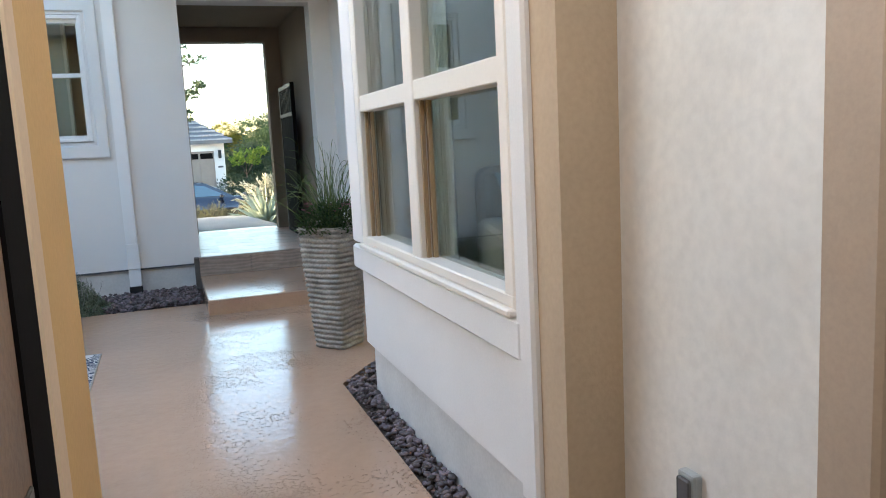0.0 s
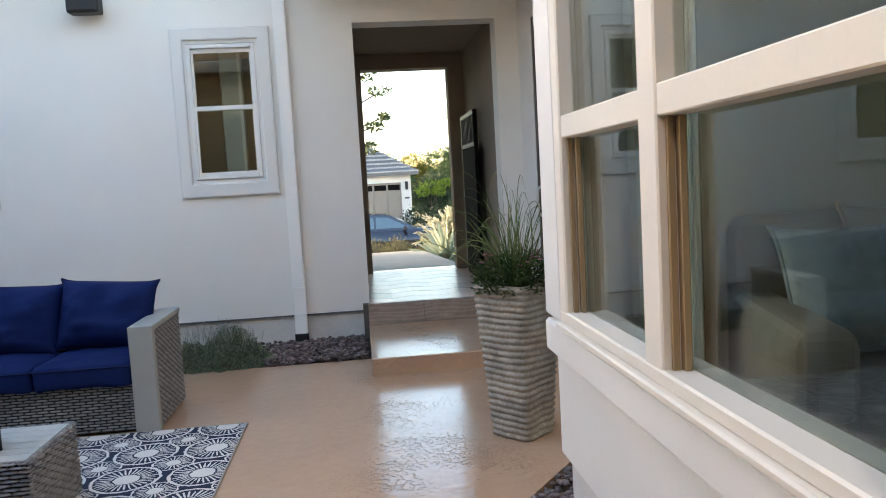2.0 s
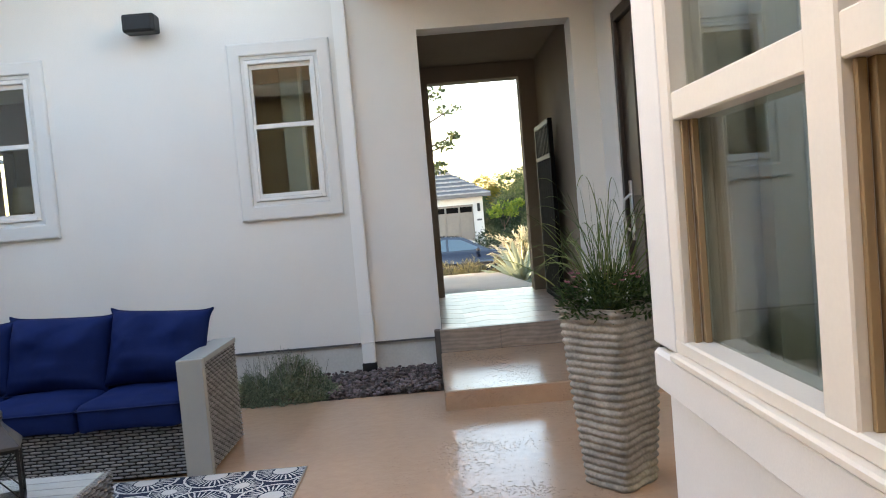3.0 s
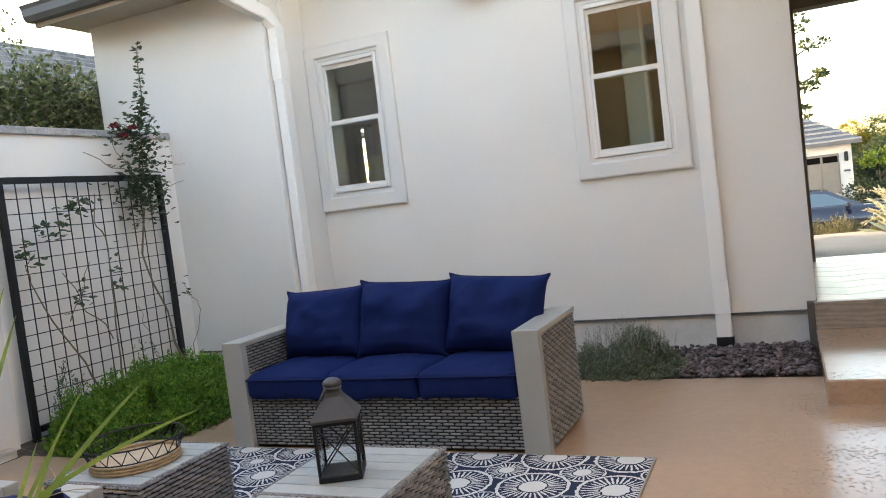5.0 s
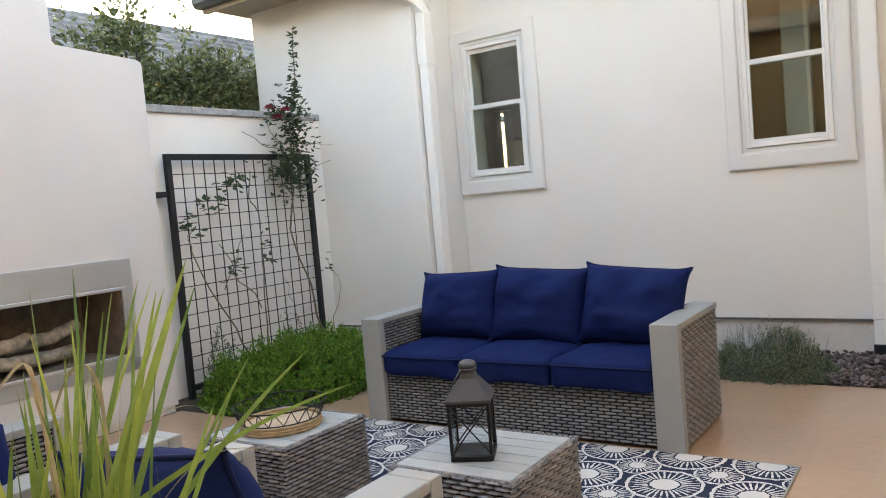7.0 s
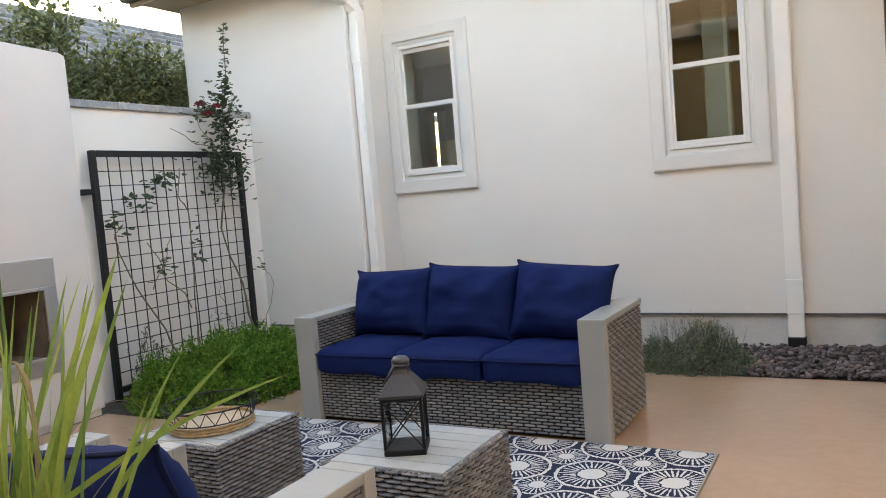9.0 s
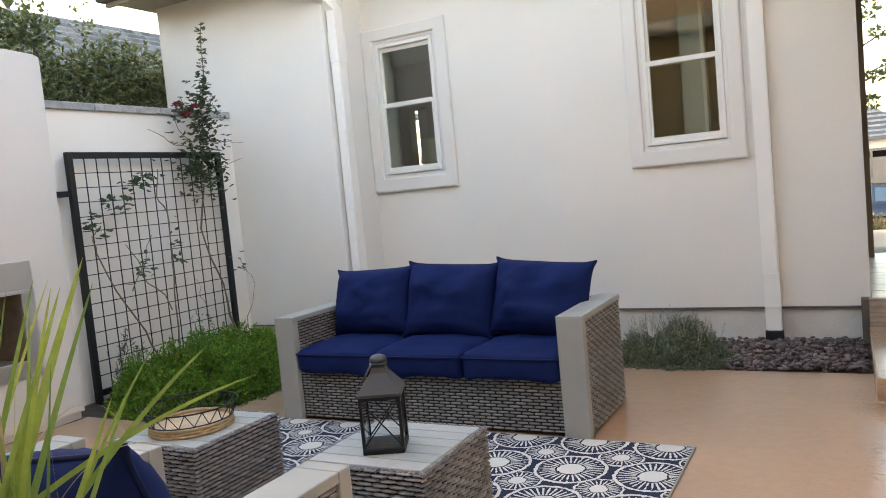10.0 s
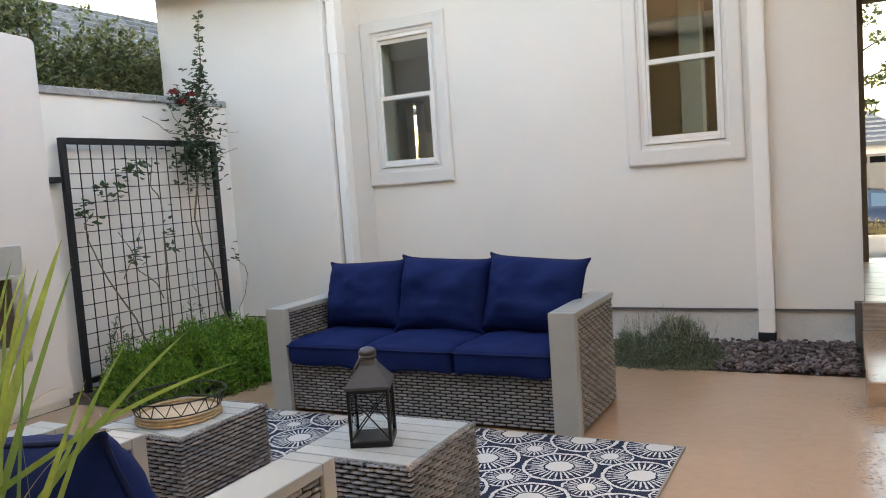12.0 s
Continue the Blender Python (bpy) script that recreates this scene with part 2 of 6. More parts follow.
# cushion navy made darker, so the seam's shadow is in the colour
NAVY_PIPE_SHADED = material("navy_piping_shaded", (0.004, 0.011, 0.055), 0.85, var=0.1, scale=10, bump=0.1, bscale=300, spec=0.2)
BARK = material("bark", (0.13, 0.095, 0.07), 0.9, var=0.4, scale=12, bump=0.5)
STEM = material("rose_stem", (0.22, 0.18, 0.12), 0.8, var=0.3, scale=30, bump=0.2)
FERN = leafy("fern_green", (0.15, 0.32, 0.045))
ROSE_LEAF = leafy("rose_leaf", (0.10, 0.145, 0.085))
ROSE_RED = material("rose_red", (0.20, 0.006, 0.014), 0.6, bump=0)
ROSEMARY = leafy("rosemary_grey_green", (0.22, 0.27, 0.18))
SPIKE = leafy("grey_flower_spike", (0.40, 0.40, 0.36))
GRASS = island_tint(leafy("fountain_grass", (0.28, 0.42, 0.095), 0.35, 0.35), 0.7, 1.25, 0.02)
GRASS.node_tree.nodes["Principled BSDF"].inputs["Specular IOR Level"].default_value = 0.5
GRASS_DRY = leafy("dry_blade", (0.62, 0.50, 0.34), 0.6, 0.3)
HEDGE = leafy("hedge_leaf", (0.135, 0.165, 0.06), 0.32, 0.3)
HEDGE.node_tree.nodes["Principled BSDF"].inputs["Specular IOR Level"].default_value = 0.6
PLANTER = material("ribbed_stone", (0.42, 0.37, 0.305), 0.7, var=0.5, scale=9, bump=0.4, bscale=60)
FLOWER = material("small_flower", (0.42, 0.15, 0.20), 0.7, bump=0)
WOOD_EDGE = material("worn_door_edge", (0.24, 0.145, 0.08), 0.5, var=0.35, scale=9, bump=0.15)
WOOD_DARK = material("dark_door", (0.045, 0.028, 0.020), 0.4, var=0.3, scale=6, bump=0.1)
# darker copy of the tan casing, shade put into its colour
CASING_SHADED = material("door_casing_shaded", (0.50, 0.385, 0.28), 0.6, var=0.1, scale=4, bump=0.1)
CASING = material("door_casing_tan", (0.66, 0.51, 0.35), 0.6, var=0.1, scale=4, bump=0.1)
BRONZE = material("bronze", (0.09, 0.07, 0.05), 0.35, metal=0.8, var=0.2, bump=0.02)
PLASTER = material("interior_wall", (0.64, 0.64, 0.54), 0.9, var=0.05, bump=0.05)
PLASTER_TAN = material("interior_tan", (0.54, 0.48, 0.385), 0.9, var=0.05, bump=0.05)
GATE = material("gate_black", (0.007, 0.006, 0.006), 0.9, var=0.2, bump=0.05, spec=0.05)
CARPET = material("interior_floor", (0.30, 0.24, 0.18), 0.8, var=0.2, bump=0.2)
LINEN = material("linen_sofa", (0.34, 0.31, 0.26), 0.9, var=0.15, scale=8, bump=0.3, bscale=300)
CURTAIN = material("curtain", (0.48, 0.53, 0.52), 0.9, var=0.1, bump=0.1)
PALE = material("pale_cloth", (0.40, 0.47, 0.50), 0.9, var=0.25, scale=20, bump=0.1)
SHADE = material("lamp_shade", (0.80, 0.68, 0.50), 0.9, bump=0.05)


# ---- building helpers ----
def part(name, bm, mat, parent=None, label="", smooth=False):
    me = bpy.data.meshes.new(name)
    bm.normal_update()
    bm.to_mesh(me)
    bm.free()
    me.materials.append(mat)
    if smooth:
        for p in me.polygons:
            p.use_smooth = True
    ob = new(name, me)
    if parent:
        ob.parent = parent
    if label:
        ob["label"] = label
    return ob


def thing(name, label, category, group="", at=(0, 0, 0), turn=0.0, kind=""):
    ob = new(name)
    ob.empty_display_size = 0.1
    ob.matrix_world = pose(*at, 0, 0, turn)
    return tagged(ob, label, category, group, kind)


def box(bm, x0, x1, y0, y1, z0, z1, bevel=0.0, seg=1):
    r = bmesh.ops.create_cube(bm, size=1.0, matrix=Matrix.Translation(((x0 + x1) / 2, (y0 + y1) / 2, (z0 + z1) / 2)) @ Matrix.Diagonal((abs(x1 - x0), abs(y1 - y0), abs(z1 - z0), 1)))
    if bevel:
        edges = list({e for v in r["verts"] for e in v.link_edges})
        bmesh.ops.bevel(bm, geom=edges, offset=bevel, segments=seg, affect='EDGES', profile=0.5)


def boxed(*dims, bevel=0.0, seg=1):
    bm = bmesh.new()
    box(bm, *dims, bevel=bevel, seg=seg)
    return bm


def tube(bm, pts, r, n=6, r2=None, cap=True):
    """A tube of n sides along points, tapering from r to r2."""
    pts = [Vector(p) for p in pts]
    r2 = r if r2 is None else r2
    rings = []
    for i, p in enumerate(pts):
        d = (pts[min(i + 1, len(pts) - 1)] - pts[max(i - 1, 0)])
        d = d.normalized() if d.length > 1e-9 else Vector((0, 0, 1))
        a = d.cross(Vector((0, 0, 1)))
        a = a.normalized() if a.length > 1e-3 else Vector((1, 0, 0))
        b = d.cross(a)
        rr = r + (r2 - r) * i / max(1, len(pts) - 1)
        rings.append([bm.verts.new(p + (a * math.cos(k * math.tau / n) + b * math.sin(k * math.tau / n)) * rr) for k in range(n)])
    for q, w in zip(rings, rings[1:]):
        for k in range(n):
            bm.faces.new((q[k], q[(k + 1) % n], w[(k + 1) % n], w[k]))
    if cap:
        bm.faces.new(rings[0][::-1])
        bm.faces.new(rings[-1])


def ring(bm, c, rx, ry, r, n=32, m=6, tilt=None):
    """A closed ring of wire in the horizontal plane, or turned by tilt."""
    t = tilt or Matrix()
    c = Vector(c)
    loops = []
    for i in range(n):
        a = i * math.tau / n
        loops.append([bm.verts.new(c + t @ Vector(((rx + r * math.cos(b)) * math.cos(a), (ry + r * math.cos(b)) * math.sin(a), r * math.sin(b)))) for b in (k * math.tau / m for k in range(m))])
    for i in range(n):
        q, w = loops[i], loops[(i + 1) % n]
        for k in range(m):
            bm.faces.new((q[k], w[k], w[(k + 1) % m], q[(k + 1) % m]))


def wall_with_holes(name, axis, face, back, a0, a1, z0, z1, holes, mat, label):
    """A wall along x (axis 'x') or y, its visible face and back plane, with rectangular holes (a0, a1, z0, z1) cut through it."""
    bm = bmesh.new()
    xs = sorted({a0, a1, *[h[0] for h in holes], *[h[1] for h in holes]})
    zs = sorted({z0, z1, *[h[2] for h in holes], *[h[3] for h in holes]})
    lo, hi = min(face, back), max(face, back)
    solid = lambda i, j: 0 <= i < len(xs) - 1 and 0 <= j < len(zs) - 1 and not any(h[0] <= (xs[i] + xs[i + 1]) / 2 <= h[1] and h[2] <= (zs[j] + zs[j + 1]) / 2 <= h[3] for h in holes)
    vs = {}

    def v(a, d, z):
        k = (round(a, 5), round(d, 5), round(z, 5))
        if k not in vs:
            vs[k] = bm.verts.new((a, d, z) if axis == 'x' else (d, a, z))
        return vs[k]
    for i in range(len(xs) - 1):
        for j in range(len(zs) - 1):
            if not solid(i, j):
                continue
            p, q, r, s = xs[i], xs[i + 1], zs[j], zs[j + 1]
            bm.faces.new((v(p, lo, r), v(q, lo, r), v(q, lo, s), v(p, lo, s)))
            bm.faces.new((v(p, hi, s), v(q, hi, s), v(q, hi, r), v(p, hi, r)))
            for ok, (a, b) in ((solid(i - 1, j), ((p, r), (p, s))), (solid(i + 1, j), ((q, s), (q, r))), (solid(i, j - 1), ((q, r), (p, r))), (solid(i, j + 1), ((p, s), (q, s)))):
                if not ok:
                    bm.faces.new((v(a[0], lo, a[1]), v(b[0], lo, b[1]), v(b[0], hi, b[1]), v(a[0], hi, a[1])))
    bmesh.ops.recalc_face_normals(bm, faces=bm.faces)
    return tagged(part(name, bm, mat), label, "wall", kind="structure")


def slab(name, dims, mat, label, category, bevel=0.0):
    return tagged(part(name, boxed(*dims, bevel=bevel), mat), label, category, kind="structure")


# ---- ground and floors ----
def ground_height(x, y):
    s = min(1.0, max(0.0, (y - 15.0) / 9.0))
    return -0.06 - 1.0 * s * s * (3 - 2 * s) if y > 15.0 else -0.06


bm = bmesh.new()
gx = [-400, -120, -60, -30, -20, -14, -9, -6, -4, -2, 0, 1, 2, 3, 4, 6, 9, 14, 20, 30, 60, 120, 400]
gy = [-400, -60, -20, -6, 0, 4, 8, 11.5, 12.5, 13.5, 14.5, 16, 17.5, 19, 20.5, 22, 23.5, 30, 45, 80, 160, 400]
grid = [[bm.verts.new((x, y, ground_height(x, y))) for x in gx] for y in gy]
for a, b in zip(grid, grid[1:]):
    for i in range(len(gx) - 1):
        bm.faces.new((a[i], a[i + 1], b[i + 1], b[i]))
tagged(part("ground", bm, LAWN, smooth=True), "dry brown garden ground sloping down to the street", "ground", kind="structure")

# the courtyard slab: pieces butt against the beds
bm = bmesh.new()
box(bm, -3.15, 0.54, 2.43, 7.38, -0.05, 0.0)
box(bm, 0.54, 1.13, 2.2, 6.82, -0.05, 0.0)
poly = [(1.13, 4.53), (1.45, 4.95), (2.12, 4.95), (2.12, 6.82), (1.13, 6.82)]
lo, hi = [[bm.verts.new((x, y, z)) for x, y in poly] for z in (-0.05, 0.0)]
bm.faces.new(lo[::-1])
bm.faces.new(hi)
for i in range(5):
    bm.faces.new((lo[i], lo[(i + 1) % 5], hi[(i + 1) % 5], hi[i]))
box(bm, -4.08, -3.15, 2.43, 5.72, -0.05, 0.0)
box(bm, 0.12, 1.13, 1.2, 2.2, -0.05, 0.0)
box(bm, 0.12, 0.54, 2.2, 2.43, -0.05, 0.0)
tagged(part("floor", bm, CONCRETE), "glossy tan sealed concrete courtyard floor, pitted only where its gloss meets the camera", "floor", kind="structure")
slab("entry_step", (0.54, 2.12, 6.82, 8.15, -0.05, 0.125), CONCRETE, "low tan sealed concrete step below the passage", "step", bevel=0.008)
slab("soil_bed_north", (-4.42, 0.54, 7.38, 8.30, -0.06, -0.015), SOIL, "dark soil bed along the stucco wall", "soil")
slab("soil_bed_corner", (-4.42, -3.15, 5.72, 7.38, -0.06, -0.012), SOIL, "dark soil bed in the corner below the trellis", "soil")
slab("soil_bed_bay_end", (1.13, 2.0, 4.53, 4.95, -0.058, -0.045), SOIL, "dark soil bed round the end of the bay", "soil")
slab("soil_bed_bay", (1.13, 2.0, 2.2, 4.53, -0.06, -0.03), SOIL, "dark soil bed below the bay window", "soil")

# passage floor: chevron tiles on a raised slab with a stone riser
passage = slab("passage_floor", (0.50, 1.95, 8.17, 10.62, -0.05, 0.300), GROUT, "raised passage floor with grout joints", "floor")
riser = tagged(new("step_riser"), "brown veined stone tiles facing the upper step", "step", kind="structure")
for a, b in ((0.545, 1.03), (1.034, 1.56), (1.564, 2.115)):
    part("tile", boxed(a, b, 8.15, 8.17, 0.125, 0.290, bevel=0.002), RISER, riser)
part("nosing", boxed(0.545, 2.115, 8.145, 8.19, 0.290, 0.3095, bevel=0.003), RISER, riser)


def chevron(parent, x0, x1, y0, y1, z, col=0.205, w=0.30, rise=0.10):
    """Chevron planks between x0..x1: columns of slanted boards, mirrored in turn, clipped to the floor."""
    n = int(math.ceil((x1 - x0) / col))
    for c in range(n):
        xa, xb = x0 + c * col, min(x0 + (c + 1) * col, x1)
        s = 1 if c % 2 else -1
        k = int((y1 - y0 + 2 * rise) / w) + 2
        for i in range(k):
            ya = y0 - rise + i * w
            la, lb = (ya, ya + rise) if s > 0 else (ya + rise, ya)
            pts = [(xa, la), (xb, lb), (xb, lb + w - 0.013), (xa, la + w - 0.013)]
            pts = [(x, min(max(y, y0), y1)) for x, y in pts]
            if (pts[3][1] - pts[0][1]) + (pts[2][1] - pts[1][1]) < 0.02:
                continue
            bm = bmesh.new()
            top = [bm.verts.new((x, y, z)) for x, y in pts]
            low = [bm.verts.new((x, y, z - 0.011)) for x, y in pts]
            try:
                bm.faces.new(top)
                for a in range(4):
                    bm.faces.new((top[a], low[a], low[(a + 1) % 4], top[(a + 1) % 4]))
            except ValueError:
                pass
            part("tile", bm, CHEVRON, parent)


# ---- the white house round the courtyard ----
WY = 8.27
W1 = (-0.84, -0.27, 1.45, 2.60)
W2 = (-3.13, -2.56, 1.45, 2.60)
wall_with_holes("wall_north", 'x', WY, WY + 0.24, -3.258, 2.12, 0.24, 3.75, [W1, W2, (0.56, 1.80, 0.24, 2.73)], STUCCO, "smooth off-white stucco courtyard wall")
slab("foundation_north", (-3.258, 0.56, WY + 0.022, WY + 0.24, -0.08, 0.24), FOUNDATION, "painted concrete foundation below the stucco", "foundation")
slab("screed_north", (-3.258, 0.565, WY - 0.006, WY + 0.03, 0.228, 0.242), GUTTER, "dark metal weep screed at the foot of the stucco", "trim")
# left wing, standing forward of the wall
LY = 7.74
wall_with_holes("wall_wing", 'x', LY, LY + 0.25, -5.15, -3.292, 0.22, 3.21, [], STUCCO, "off-white stucco wing wall under the eave")
wall_with_holes("wall_wing_return", 'y', -3.258, -3.50, LY + 0.25, WY + 0.24, 0.22, 3.21, [], STUCCO, "off-white stucco return beside the window")
# the opening is unseen, added to brighten the room behind the wall
wall_with_holes("wall_wing_side", 'y', -5.15, -4.92, LY + 0.25, 12.0, 0.0, 3.21, [(9.0, 10.8, 1.1, 2.45)], STUCCO, "off-white stucco side of the wing")
slab("foundation_wing", (-5.13, -3.30, LY + 0.022, LY + 0.24, -0.08, 0.22), FOUNDATION, "painted concrete foundation of the wing", "foundation")
slab("screed_wing", (-4.40, -3.258, LY - 0.006, LY + 0.03, 0.208, 0.222), GUTTER, "dark metal weep screed of the wing", "trim")
# rooms behind the north wall
wall_with_holes("room_wall_back", 'x', 11.6, 11.8, -5.0, 0.30, 0.2, 3.74, [(-4.78, -4.50, 1.2, 2.42)], PLASTER_TAN, "tan painted interior wall with a narrow window to the street")
for nm, dims in (("room_wall_side", (0.28, 0.50, WY + 0.25, 11.6, 0.2, 3.74)), ("room_wall_mid", (-1.75, -1.6, WY + 0.25, 11.6, 0.2, 3.74))):
    slab(nm, dims, PLASTER_TAN, "tan painted interior wall behind the windows", "wall")
slab("room_floor", (-4.9, 0.28, WY + 0.25, 11.6, 0.2, 0.3), CARPET, "brown interior floor", "floor")
slab("ceiling_room", (-4.9, 0.28, WY + 0.25, 11.6, 3.0, 3.1), PLASTER, "white interior ceiling", "ceiling")
# roofs
# overhang lies out of view, sized to shade the upper courtyard wall
slab("roof_north", (-3.24, 2.6, WY - 0.75, 12.4, 3.75, 3.95), FASCIA, "unseen taupe roof over the courtyard wall, its eave sized for shade", "roof")
slab("soffit_wing", (-5.28, -3.22, LY - 0.42, 12.2, 3.21, 3.27), FASCIA, "taupe soffit board under the wing eave", "soffit")
bm = bmesh.new()
box(bm, -5.28, -3.245, LY - 0.46, LY - 0.42, 3.17, 3.34)
tagged(part("fascia_wing", bm, FASCIA), "taupe fascia board of the wing", "fascia", kind="structure")
bm = bmesh.new()
prof = [(0, 0.13), (0.0, 0.0), (0.07, 0.0), (0.10, 0.04), (0.105, 0.10), (0.125, 0.13), (0.115, 0.13), (0.095, 0.1), (0.09, 0.045), (0.065, 0.012), (0.012, 0.012), (0.012, 0.13)]
rows = [[bm.verts.new((x, LY - 0.46 - d, 3.205 + z)) for d, z in prof] for x in (-5.30, -3.20)]
for i in range(len(prof)):
    bm.faces.new((rows[0][i], rows[1][i], rows[1][(i + 1) % len(prof)], rows[0][(i + 1) % len(prof)]))
bm.faces.new(rows[0][::-1])
bm.faces.new(rows[1])
tagged(part("gutter", bm, GUTTER), "dark grey metal rain gutter under the roof edge", "gutter", kind="structure")
bm = bmesh.new()
f = [bm.verts.new(p) for p in ((-5.3, LY - 0.5, 3.36), (-2.9, LY - 0.5, 3.36), (-2.9, 10.2, 3.74), (-5.3, 10.2, 3.74))]
bm.faces.new(f)
bmesh.ops.solidify(bm, geom=bm.faces[:], thickness=0.06)
tagged(part("roof_wing", bm, ROOF), "low grey tiled roof of the wing", "roof", kind="structure")


def window_unit(name, w, y, label):
    """A single-hung window in the north wall: stucco surround, vinyl frame, two sashes with panes."""
    x0, x1, z0, z1 = w
    t = thing(name, label, "window", at=(0, 0, 0), kind="structure")
    bm = bmesh.new()
    o = 0.125
    loops = []
    for d, dep in ((-0.006, -0.06), (-0.006, 0.016), (-0.004, 0.019), (0.020, 0.019), (0.023, 0.022), (0.024, 0.038), (0.032, 0.043), (o - 0.014, 0.043), (o - 0.004, 0.038), (o, 0.028), (o, -0.002)):
        loops.append([bm.verts.new(p) for p in ((x0 - d, y - dep, z0 - d * 1.15), (x1 + d, y - dep, z0 - d * 1.15), (x1 + d, y - dep, z1 + d), (x0 - d, y - dep, z1 + d))])
    for a, b in zip(loops, loops[1:]):
        for k in range(4):
            bm.faces.new((a[k], a[(k + 1) % 4], b[(k + 1) % 4], b[k]))
    bmesh.ops.recalc_face_normals(bm, faces=bm.faces)
    part("surround", bm, TRIM, t)
    bm = bmesh.new()
    for dims in ((x0 + 0.004, x0 + 0.036), (x1 - 0.036, x1 - 0.004)):
        box(bm, *dims, y - 0.032, y + 0.09, z0 + 0.010, z1 - 0.012, bevel=0.004)
    box(bm, x0 + 0.036, x1 - 0.036, y - 0.032, y + 0.09, z1 - 0.045, z1 - 0.012, bevel=0.004)
    box(bm, x0 + 0.036, x1 - 0.036, y - 0.038, y + 0.09, z0 + 0.010, z0 + 0.04, bevel=0.004)
    part("window_frame", bm, VINYL, t)
    zm = (z0 + z1) / 2 + 0.01
    for a, b, d in ((zm, z1 - 0.045, 0.004), (z0 + 0.04, zm + 0.04, -0.024)):
        bm = bmesh.new()
        yy = y + d
        box(bm, x0 + 0.036, x0 + 0.054, yy, yy + 0.025, a, b)
        box(bm, x1 - 0.054, x1 - 0.036, yy, yy + 0.025, a, b)
        box(bm, x0 + 0.054, x1 - 0.054, yy, yy + 0.025, b - 0.035, b)
        box(bm, x0 + 0.054, x1 - 0.054, yy, yy + 0.025, a, a + 0.028)
        sash = part("sash", bm, VINYL, t)
        pane = part("pane", boxed(x0 + 0.054, x1 - 0.054, yy + 0.011, yy + 0.014, a + 0.028, b - 0.035), GLASS, sash)
        pane.visible_shadow = False
    return t


window_unit("window_1", W1, WY, "white single-hung window with a thick stucco surround")
window_unit("window_2", W2, WY, "white single-hung window beside the wing return")

# ---- passage to the street ----
FY = 10.36
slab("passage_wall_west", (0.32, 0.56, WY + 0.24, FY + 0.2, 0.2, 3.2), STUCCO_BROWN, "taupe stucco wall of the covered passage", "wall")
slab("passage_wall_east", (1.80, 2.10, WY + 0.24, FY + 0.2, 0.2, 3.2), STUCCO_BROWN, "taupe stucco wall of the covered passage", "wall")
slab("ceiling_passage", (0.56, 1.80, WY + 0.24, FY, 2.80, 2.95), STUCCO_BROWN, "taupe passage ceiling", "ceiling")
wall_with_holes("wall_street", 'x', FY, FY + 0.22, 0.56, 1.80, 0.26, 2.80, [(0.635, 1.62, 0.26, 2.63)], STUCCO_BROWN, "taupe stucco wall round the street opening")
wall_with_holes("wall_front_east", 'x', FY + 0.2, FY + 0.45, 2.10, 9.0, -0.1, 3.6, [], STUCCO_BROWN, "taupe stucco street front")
wall_with_holes("wall_front_west", 'x', 11.8, 12.0, -5.15, 0.56, -0.1, 3.6, [(-4.98, -4.74, 1.2, 2.42)], STUCCO, "white stucco street front")
slab("porch_roof", (0.2, 2.3, FY + 0.22, FY + 0.75, 2.86, 3.0), FASCIA, "taupe porch eave above the street opening", "eave")

# ---- east house: entry wall, bay window ----
BX = 1.22
EX = 2.0
wall_with_holes("wall_entry", 'y', EX, EX + 0.25, 4.35, WY, 0.13, 3.75, [(6.755, 7.775, 0.13, 2.62)], STUCCO, "off-white stucco wall round the dark entrance door")
RW = (2.40, 4.08, 0.815, 2.42)
wall_with_holes("wall_bay", 'y', BX + 0.02, BX + 0.2, 2.26, 4.34, 0.27, 3.4, [RW], TRIM, "white stucco wall of the bay below and round the window")
wall_with_holes("wall_bay_end", 'x', 4.34, 4.16, BX + 0.2, EX, 0.27, 3.4, [], TRIM, "white stucco end of the bay")
slab("foundation_bay", (BX + 0.05, BX + 0.2, 2.26, 4.31, -0.08, 0.27), FOUNDATION, "white painted foundation of the bay", "foundation")
slab("foundation_bay_end", (BX + 0.2, EX, 4.14, 4.31, -0.08, 0.27), FOUNDATION, "white painted foundation of the bay end", "foundation")
slab("ceiling_bay", (BX - 0.30, 6.4, 0.0, 4.5, 3.4, 3.6), FASCIA, "taupe eave and roof over the bay", "roof")
# sill band
slab("sill_band", (BX - 0.026, BX + 0.02, 2.33, 4.335, 0.678, 0.803), TRIM, "white stucco band under the bay window", "trim", bevel=0.012)
slab("jamb_trim_south", (BX - 0.022, BX + 0.02, 2.26, 2.365, 0.27, 3.4), TRIM, "white stucco jamb trim of the bay window", "trim", bevel=0.01)
slab("jamb_trim_north", (BX - 0.020, BX + 0.02, 4.12, 4.345, 0.815, 3.4), TRIM, "white stucco jamb trim of the bay window", "trim", bevel=0.01)

bay = thing("window_3", "large bay window with white grid frame and tan inner channels", "window", kind="structure")
bm = bmesh.new()
y0, y1, z0, z1 = RW
for dims in ((BX - 0.02, BX + 0.055, y0 - 0.03, y0 + 0.035, z0, z1), (BX - 0.02, BX + 0.055, y1 - 0.04, y1 + 0.04, z0, z1), (BX - 0.022, BX + 0.07, y0 - 0.03, y1 + 0.04, z0 + 0.012, z0 + 0.052), (BX - 0.042, BX + 0.07, y0 - 0.03, y1 + 0.04, z0 - 0.012, z0 + 0.012), (BX - 0.015, BX + 0.075, y0, y1, z1 - 0.05, z1)):
    box(bm, *dims, bevel=0.006)
part("window_frame", bm, VINYL_CREAM, bay)
YM, ZM = 3.27, 1.50
